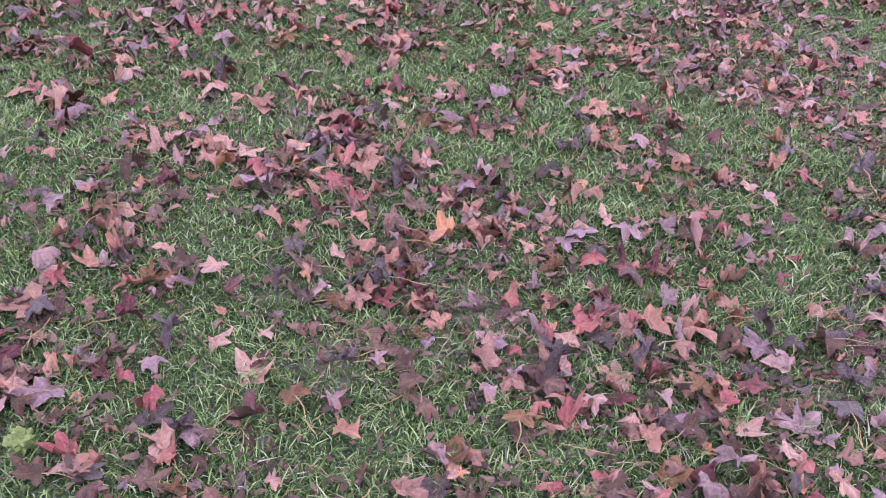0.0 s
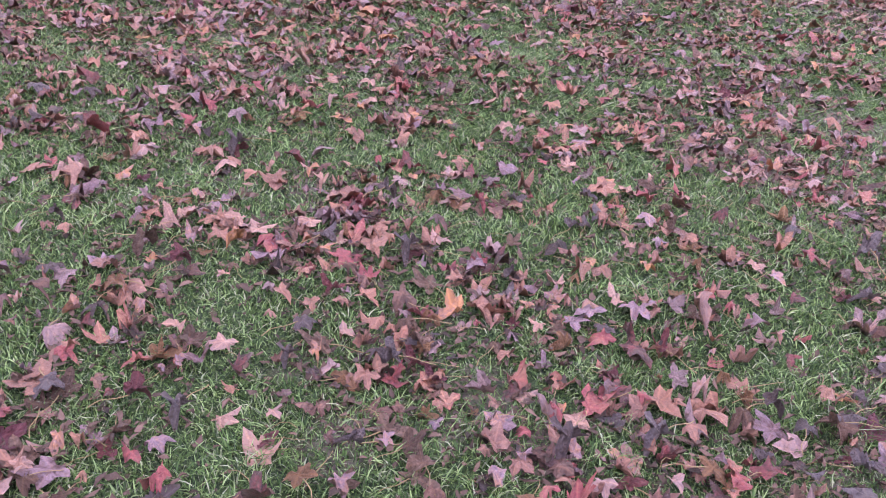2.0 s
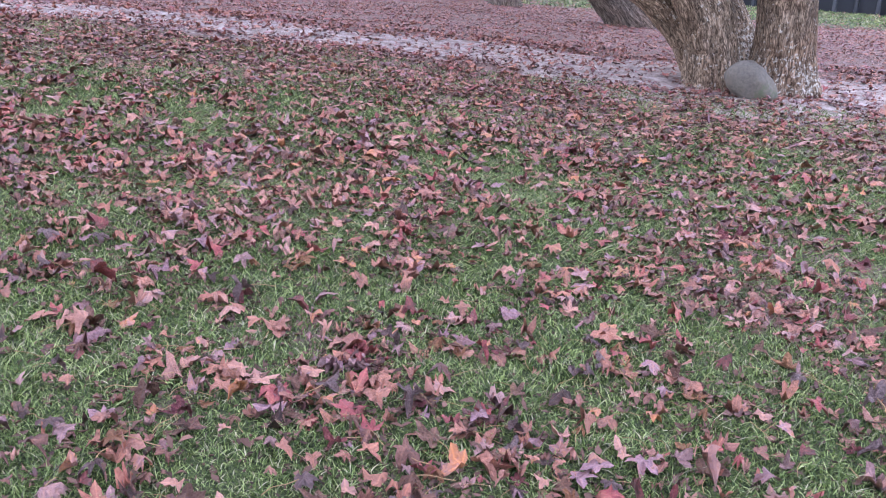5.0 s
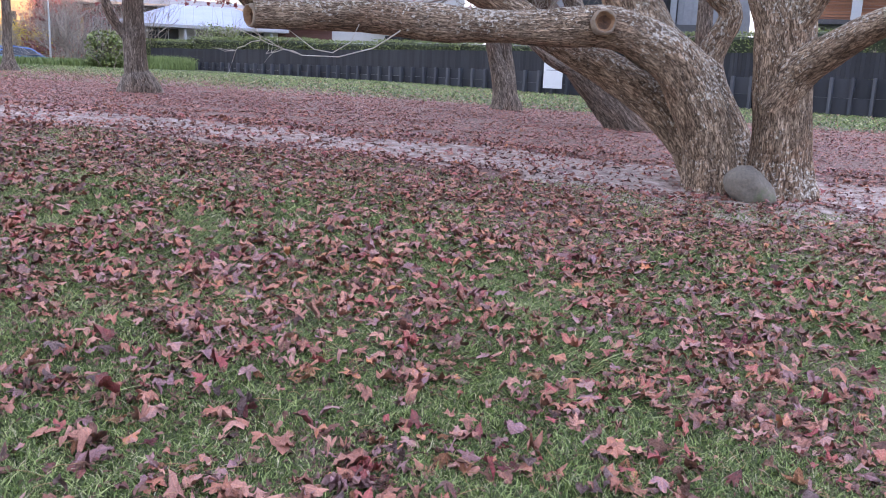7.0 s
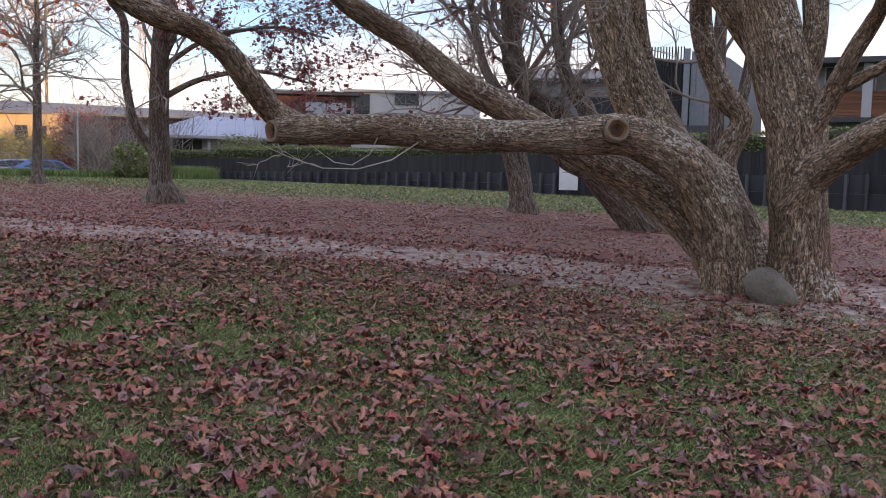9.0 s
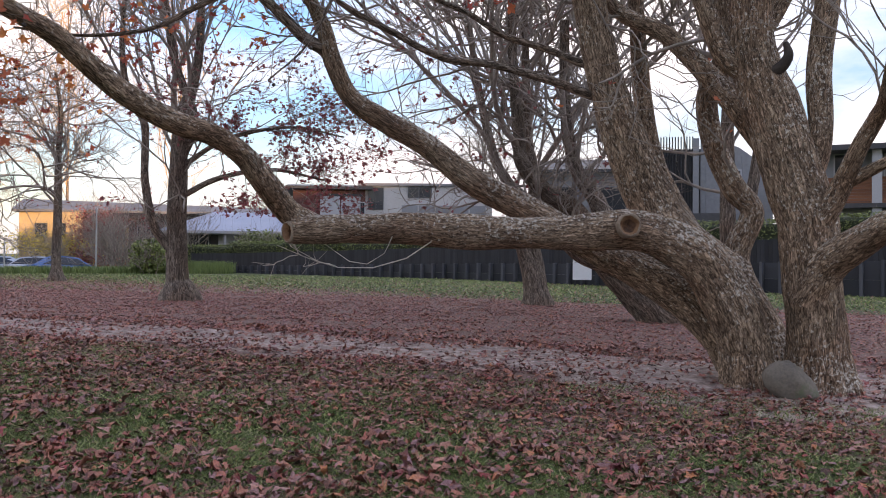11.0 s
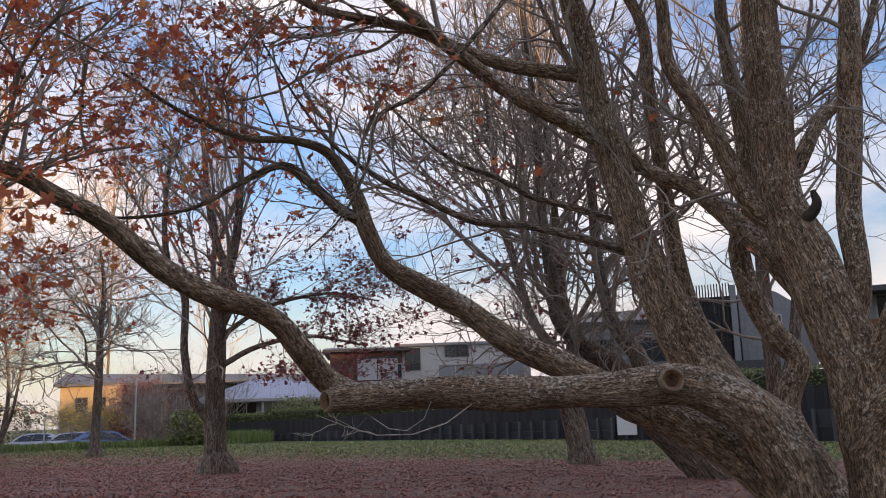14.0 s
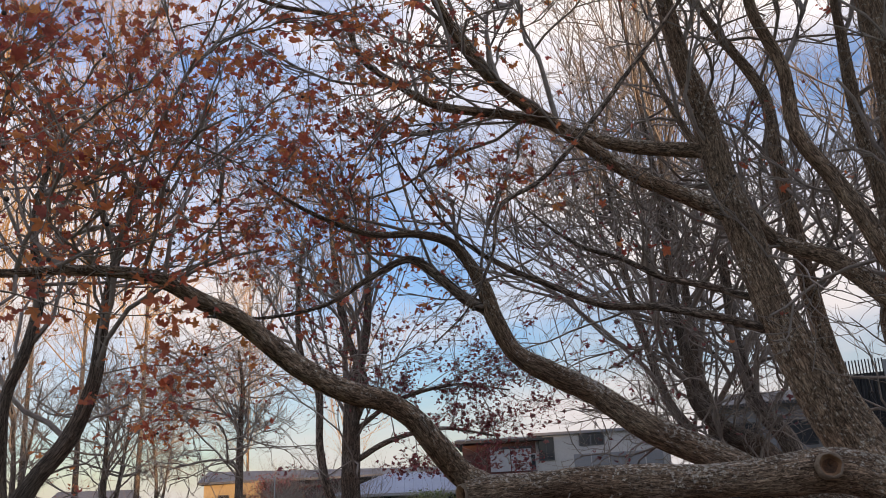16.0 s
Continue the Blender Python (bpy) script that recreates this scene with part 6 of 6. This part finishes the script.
# ---------------------------------------------------------------- lawn and fallen leaves
def in_view(x, y, margin=0.45):
    return (x > 0.62 - 0.86 * y - margin) & (x < 0.62 + 0.42 * y + margin)


def scatter(rng, x0, x1, y0, y1, density, amount):
    n = int((x1 - x0) * (y1 - y0) * density)
    x, y = rng.uniform(x0, x1, n), rng.uniform(y0, y1, n)
    keep = in_view(x, y)
    x, y = x[keep], y[keep]
    keep = rng.random(len(x)) < np.array([amount(a, b) for a, b in zip(x, y)])
    return x[keep], y[keep]


def grass_blades(seed, bands):
    rng = np.random.default_rng(seed)
    vs, fs, off = [], [], 0
    for x0, x1, y0, y1, density, width, tall in bands:
        x, y = scatter(rng, x0, x1, y0, y1, density, lambda a, b: 0.30 + 0.70 * lawn_amount(a, b))
        n = len(x)
        tuft = 1 + 0.9 * ripple(x * 9, y * 9, 0.5)
        h = tall * rng.uniform(0.45, 1.25, n) * tuft
        th = rng.uniform(0, 2 * math.pi, n)
        side = np.stack([np.cos(th), np.sin(th)], -1) * (width * rng.uniform(0.6, 1.2, n))[:, None] / 2
        bent = y1 < 3
        lean = rng.normal(0, 0.85 if bent else 1.5, (n, 2)) * h[:, None]
        base = np.stack([x, y, ground_z(x, y) - 0.004], -1)
        shape = ((-1, 0, 0), (1, 0, 0), (0.8, 0.6, 0.4), (-0.8, 0.6, 0.4), (0, 0.92, 1.0)) if bent else ((-1, 0, 0), (1, 0, 0), (0, 0.95, 0.9))
        v = np.zeros((n, len(shape), 3))
        for k, (s, up, ln) in enumerate(shape):
            v[:, k] = base
            v[:, k, :2] += side * s + lean * ln
            v[:, k, 2] += h * up
        i = np.arange(n)[:, None] * len(shape) + off
        vs.append(v.reshape(-1, 3))
        fs += [i + np.array([tri]) for tri in (((0, 1, 2), (0, 2, 3), (3, 2, 4)) if bent else ((0, 1, 2),))]
        off += n * len(shape)
    return fast_mesh("grass", np.vstack(vs), np.vstack(fs), GRASS)


tagged(new("lawn_grass", grass_blades(9, ((-1.7, 2.5, 0.6, 1.8, 44000, 0.0036, 0.024), (-2.2, 2.6, 1.8, 2.9, 27000, 0.0042, 0.027), (-3.2, 3.0, 2.9, 4.6, 15000, 0.0065, 0.032),
                                         (-6.0, 4.2, 4.6, 7.2, 6000, 0.010, 0.034), (-28, 12, 18, 34, 110, 0.035, 0.055)))),
       "short green lawn grass with some straw-coloured blades", "grass", kind="stuff")


def litter(seed, bands, mat):
    rng = np.random.default_rng(seed)
    vs, fs, uv, off = [], [], [], 0
    for x0, x1, y0, y1, density, small, large, rim in bands:
        x, y = scatter(rng, x0, x1, y0, y1, density, near_litter if y1 < 3 else litter_amount)
        n = len(x)
        size = rng.uniform(small, large, n) * rng.choice((0.6, 0.85, 1.0, 1.1), n) / 2
        calm = 1.0 if y1 < 6 else 0.75       # flatter farther off, where feet have pressed them
        pts, k, flat = dry_leaves(rng, size, rim, 0.16 * calm, 1.2 if y1 < 3 else calm)
        pts[..., 2] -= pts[..., 2].min(1)[:, None] * 0.8
        pts = pts + np.stack([x, y, ground_z(x, y)], -1)[:, None, :]
        pts[..., 2] += (0.004 + rng.random(n) ** 2 * (0.022 if y1 < 6 else 0.012))[:, None]
        f = ringed_faces(n, k) if k == 40 else leaf_faces(n, k)
        vs.append(pts.reshape(-1, 3))
        fs.append(f + off)
        uv.append(flat[f.ravel() % len(flat)])
        off += n * (k + 1)
    me = fast_mesh("leaves", np.vstack(vs), np.vstack(fs), mat, True)
    me.uv_layers.new(name="UVMap").data.foreach_set("uv", np.vstack(uv).astype(np.float32).ravel())
    return me


SCRAP = np.array([(1.0, 0.1), (0.1, 0.5), (-0.9, 0.1), (-0.3, -0.45), (0.5, -0.35)])
tagged(new("leaf_litter", litter(15, ((-1.7, 2.4, 0.6, 1.9, 360, 0.07, 0.14, ringed(leaf_rim(False))), (-2.2, 2.8, 1.9, 2.9, 560, 0.07, 0.14, leaf_rim(False)),
                                      (-3.4, 2.9, 2.9, 4.0, 520, 0.065, 0.14, leaf_rim(False)), (-4.2, 3.2, 4.0, 5.0, 520, 0.065, 0.14, leaf_rim_plain()), (-8.2, 4.8, 5.0, 9.6, 640, 0.055, 0.125, leaf_rim_plain()),
                                      (-17, 8.0, 9.6, 18.0, 480, 0.045, 0.095, SCRAP), (-28, 12.0, 18.0, 30.0, 130, 0.06, 0.11, SCRAP)), LITTER)),
       "dry brown and mauve fallen sweetgum leaves strewn over the lawn", "leaves", kind="stuff")
tagged(new("leaf_scraps", litter(16, ((-2.0, 2.8, 0.6, 3.4, 2300, 0.015, 0.05, SCRAP), (-4.2, 3.4, 3.4, 7.6, 700, 0.025, 0.07, SCRAP)), SCRAPS)),
       "small dark brown leaf scraps among the grass", "leaves", kind="stuff")


def wood_chips(seed, count):
    """Pale crumbs of bark and sawdust trodden into the bare ground beside the old tree."""
    rng = np.random.default_rng(seed)
    x, y = rng.normal(1.25, 0.42, count), rng.normal(7.18, 0.20, count)
    size = rng.uniform(0.012, 0.035, count) / 2
    pts, k, _ = dry_leaves(rng, size, np.array([(1.0, 0.2), (-0.9, 0.35), (-1.0, -0.3), (0.8, -0.3)]), 0.2, 0.6)
    pts = pts + np.stack([x, y, ground_z(x, y) + 0.006], -1)[:, None, :]
    return fast_mesh("wood_chips", pts.reshape(-1, 3), leaf_faces(count, k), PALE_TWIG)


tagged(new("wood_chips", wood_chips(23, 2600)), "pale crumbs of bark scattered beside the old tree", "wood chips", kind="stuff")
t = Twigs(31)
for _ in range(420):
    x, y = t.rnd.uniform(-1.6, 2.4), t.rnd.uniform(0.8, 3.6)
    a, n = t.rnd.uniform(0, 6.3), t.rnd.uniform(0.04, 0.11)
    z = float(ground_z(x, y)) + 0.018
    t.tube([np.array((x + math.cos(a + 0.5 * k) * n * k, y + math.sin(a + 0.5 * k) * n * k, z + 0.012 * math.sin(k * 3))) for k in (0.0, 0.35, 0.7, 1.0)], 0.0011, 0.0008, 3)
tagged(new("leaf_stalks", t.made("leaf_stalks", STALK)), "thin straw-coloured leaf stalks strewn on the grass", "stalks", kind="stuff")


# ---------------------------------------------------------------- single fallen leaves
LEAF_LOOK = {"mauve": (LEAF_MAUVE, "greyish mauve fallen sweetgum leaf curled on the grass"), "brown": (LEAF_BROWN, "dry brown fallen sweetgum leaf crumpled on the grass"),
             "orange": (LEAF_ORANGE, "orange-brown fallen sweetgum leaf lying on the grass"), "crimson": (LEAF_CRIMSON, "crimson fallen sweetgum leaf lying on the grass")}
leaf_rng = np.random.default_rng(77)
LEAF_SHAPES = {}
for look_name, (look_mat, _) in LEAF_LOOK.items():
    for shape in range(7):
        pts, k, flat = dry_leaves(leaf_rng, np.array([0.5]), ringed(leaf_rim(True)), 0.12, (0.9, 1.3, 1.6, 2.0, 1.1, 0.7, 2.3)[shape], 0.0)
        pts = pts[0]
        pts[:, 2] -= pts[:, 2].min() + 0.01
        faces = ringed_faces(1, k)
        me = fast_mesh("fallen_leaf", pts, faces, look_mat, True)
        blade_uvs(me, faces, flat)
        LEAF_SHAPES[look_name, shape] = (me, Vector(pts[k]))
STALK_ME = limb_mesh("stalk", [(0, 0, 0, 0.011), (0.25, 0.03, 0.03, 0.009), (0.5, -0.03, 0.05, 0.008), (0.72, 0.03, 0.02, 0.012)], STALK, 5, 0.12, 0)
leaf_count = 0


def fallen_leaf(x, y, size, turn, kind):
    """One leaf with its stalk; size: metres across."""
    global leaf_count
    me, end = LEAF_SHAPES[kind, (leaf_count * 3 + turn) % 7]
    leaf_count += 1
    ob = new("fallen_leaf", me)
    ob.matrix_basis = pose(x, y, float(ground_z(x, y)) + 0.012, 0, 0, turn) @ Matrix.Scale(size, 4)
    tagged(ob, LEAF_LOOK[kind][1], "leaf", "fallen leaves on the lawn")
    aim = math.degrees(math.atan2(end.y, end.x)) + (turn * 7) % 40 - 20
    part("stalk", STALK_ME, ob, m=pose(end.x * 0.95, end.y * 0.95, end.z, 0, 12, aim))


fallen_leaf(0.04, 1.05, 0.124, 120, "mauve")
fallen_leaf(-0.01, 0.92, 0.115, 155, "mauve")
fallen_leaf(0.26, 1.16, 0.124, 52, "orange")
fallen_leaf(0.33, 1.18, 0.098, 202, "brown")
fallen_leaf(0.46, 1.24, 0.112, 245, "brown")
fallen_leaf(0.33, 1.29, 0.115, 79, "mauve")
fallen_leaf(0.58, 1.27, 0.079, 46, "mauve")
fallen_leaf(0.74, 1.39, 0.143, 34, "mauve")
fallen_leaf(0.92, 1.45, 0.128, 10, "mauve")
fallen_leaf(0.94, 1.15, 0.115, 205, "orange")
fallen_leaf(1.13, 1.46, 0.085, 281, "mauve")
fallen_leaf(1.17, 1.62, 0.104, 148, "mauve")
fallen_leaf(1.30, 1.58, 0.127, 30, "brown")
fallen_leaf(1.30, 1.37, 0.127, 113, "mauve")
fallen_leaf(1.22, 1.43, 0.060, 266, "mauve")
fallen_leaf(0.98, 1.30, 0.068, 274, "mauve")
fallen_leaf(0.60, 1.10, 0.073, 184, "brown")
fallen_leaf(0.42, 1.03, 0.060, 141, "brown")
fallen_leaf(-0.10, 1.15, 0.087, 88, "crimson")
fallen_leaf(-0.00, 1.26, 0.109, 54, "mauve")
fallen_leaf(0.17, 1.26, 0.086, 134, "crimson")
fallen_leaf(-0.32, 1.28, 0.118, 109, "brown")
fallen_leaf(-0.24, 1.26, 0.116, 13, "brown")
fallen_leaf(-0.26, 1.22, 0.102, 328, "brown")
fallen_leaf(-0.29, 1.50, 0.117, 133, "mauve")
fallen_leaf(-0.21, 1.50, 0.116, 139, "brown")
fallen_leaf(-0.30, 1.60, 0.128, 99, "orange")
fallen_leaf(-0.21, 1.75, 0.107, 84, "crimson")
fallen_leaf(-0.19, 1.84, 0.074, 158, "orange")
fallen_leaf(-0.19, 2.00, 0.142, 148, "orange")
fallen_leaf(-0.51, 2.18, 0.101, 321, "crimson")
fallen_leaf(-0.67, 2.07, 0.114, 190, "orange")
fallen_leaf(0.17, 2.20, 0.125, 44, "crimson")
fallen_leaf(0.32, 2.37, 0.123, 310, "orange")
fallen_leaf(0.35, 2.05, 0.095, 172, "mauve")
fallen_leaf(0.76, 2.31, 0.094, 343, "mauve")
fallen_leaf(1.08, 1.98, 0.120, 198, "brown")
fallen_leaf(1.55, 2.35, 0.161, 259, "mauve")
fallen_leaf(0.40, 1.74, 0.126, 127, "orange")
fallen_leaf(0.37, 1.63, 0.094, 91, "mauve")
fallen_leaf(0.47, 1.63, 0.047, 126, "mauve")
fallen_leaf(0.45, 1.53, 0.102, 242, "crimson")
fallen_leaf(0.34, 1.51, 0.077, 143, "brown")
fallen_leaf(0.14, 1.49, 0.083, 45, "mauve")
fallen_leaf(0.82, 1.66, 0.094, 280, "crimson")
fallen_leaf(0.95, 1.79, 0.126, 153, "crimson")
fallen_leaf(0.90, 1.76, 0.111, 3, "brown")
fallen_leaf(1.08, 1.72, 0.095, 149, "orange")
fallen_leaf(1.47, 1.83, 0.091, 293, "mauve")
fallen_leaf(0.06, 2.48, 0.110, 159, "brown")
fallen_leaf(0.50, 2.41, 0.089, 260, "brown")
fallen_leaf(0.56, 3.09, 0.129, 99, "orange")
fallen_leaf(0.85, 2.48, 0.108, 211, "orange")
fallen_leaf(1.50, 3.09, 0.127, 216, "brown")
fallen_leaf(1.91, 3.67, 0.121, 306, "crimson")
fallen_leaf(1.93, 3.48, 0.081, 147, "orange")
fallen_leaf(0.74, 2.02, 0.093, 220, "orange")
fallen_leaf(1.00, 2.34, 0.103, 231, "brown")
fallen_leaf(0.01, 2.11, 0.081, 82, "orange")
fallen_leaf(-0.41, 2.04, 0.072, 119, "orange")
fallen_leaf(-0.67, 2.28, 0.105, 156, "orange")
fallen_leaf(-0.26, 2.77, 0.140, 132, "orange")
fallen_leaf(-0.83, 2.46, 0.111, 22, "mauve")
fallen_leaf(1.38, 3.75, 0.149, 41, "crimson")
fallen_leaf(-0.47, 1.62, 0.096, 23, "mauve")
fallen_leaf(-0.05, 1.83, 0.088, 236, "brown")
fallen_leaf(0.57, 1.89, 0.103, 320, "mauve")
fallen_leaf(0.66, 1.88, 0.088, 143, "mauve")
fallen_leaf(0.70, 1.80, 0.128, 265, "brown")
fallen_leaf(1.01, 2.11, 0.095, 273, "brown")
fallen_leaf(0.56, 2.16, 0.090, 331, "brown")
fallen_leaf(1.00, 2.48, 0.098, 241, "brown")
fallen_leaf(1.34, 1.32, 0.090, 358, "brown")
fallen_leaf(1.16, 1.18, 0.095, 175, "mauve")
fallen_leaf(1.07, 1.25, 0.088, 74, "brown")
fallen_leaf(0.55, 1.04, 0.060, 344, "brown")
fallen_leaf(-0.06, 1.00, 0.050, 100, "brown")
fallen_leaf(-0.18, 1.06, 0.052, 34, "brown")
fallen_leaf(0.54, 1.46, 0.043, 211, "orange")
fallen_leaf(0.80, 1.58, 0.071, 103, "brown")
fallen_leaf(0.63, 1.56, 0.077, 325, "brown")
fallen_leaf(1.12, 1.66, 0.093, 323, "orange")
fallen_leaf(1.37, 1.71, 0.080, 225, "mauve")
fallen_leaf(1.44, 2.03, 0.091, 141, "brown")
fallen_leaf(1.70, 5.20, 0.157, 94, "orange")
fallen_leaf(-1.03, 3.90, 0.114, 182, "crimson")
fallen_leaf(-0.70, 4.05, 0.117, 223, "crimson")
fallen_leaf(-0.30, 4.09, 0.146, 301, "orange")
fallen_leaf(0.46, 4.16, 0.110, 164, "crimson")
fallen_leaf(0.66, 4.79, 0.149, 324, "crimson")
fallen_leaf(-0.65, 5.89, 0.116, 285, "orange")
fallen_leaf(0.98, 3.98, 0.104, 101, "crimson")
fallen_leaf(1.45, 4.15, 0.096, 165, "orange")
fallen_leaf(1.43, 3.80, 0.155, 51, "crimson")
fallen_leaf(0.55, 3.10, 0.133, 31, "orange")
fallen_leaf(-0.39, 2.72, 0.092, 117, "orange")
fallen_leaf(-1.09, 6.32, 0.142, 142, "orange")
fallen_leaf(0.82, 4.41, 0.109, 298, "mauve")
fallen_leaf(0.98, 3.43, 0.143, 315, "brown")
fallen_leaf(-0.25, 2.83, 0.147, 121, "orange")
fallen_leaf(0.30, 2.40, 0.107, 62, "orange")
rnd = random.Random(12)
while leaf_count < 240:
    lx, ly = rnd.uniform(-1.4, 2.2), rnd.uniform(0.85, 2.7)
    if in_view(lx, ly, 0.1) and rnd.random() < litter_amount(lx, ly):
        fallen_leaf(lx, ly, rnd.uniform(0.07, 0.135), rnd.randrange(360), rnd.choice(("brown", "brown", "brown", "brown", "mauve", "mauve", "orange", "crimson")))


def seed_ball(x, y, r):
    bm = bmesh.new()
    bmesh.ops.create_icosphere(bm, subdivisions=3, radius=r * 0.8)
    for v in list(bm.verts)[::3]:
        v.co *= 1.5
    bmesh.ops.translate(bm, vec=(0, 0, r * 0.95), verts=bm.verts)
    ob = part("seed_ball", bm, m=pose(x, y, float(ground_z(x, y))))
    ob.data.materials.append(SEED)
    tagged(ob, "spiky yellow-green sweetgum seed ball on the grass", "seed ball")


seed_ball(-0.14, 0.96, 0.022)
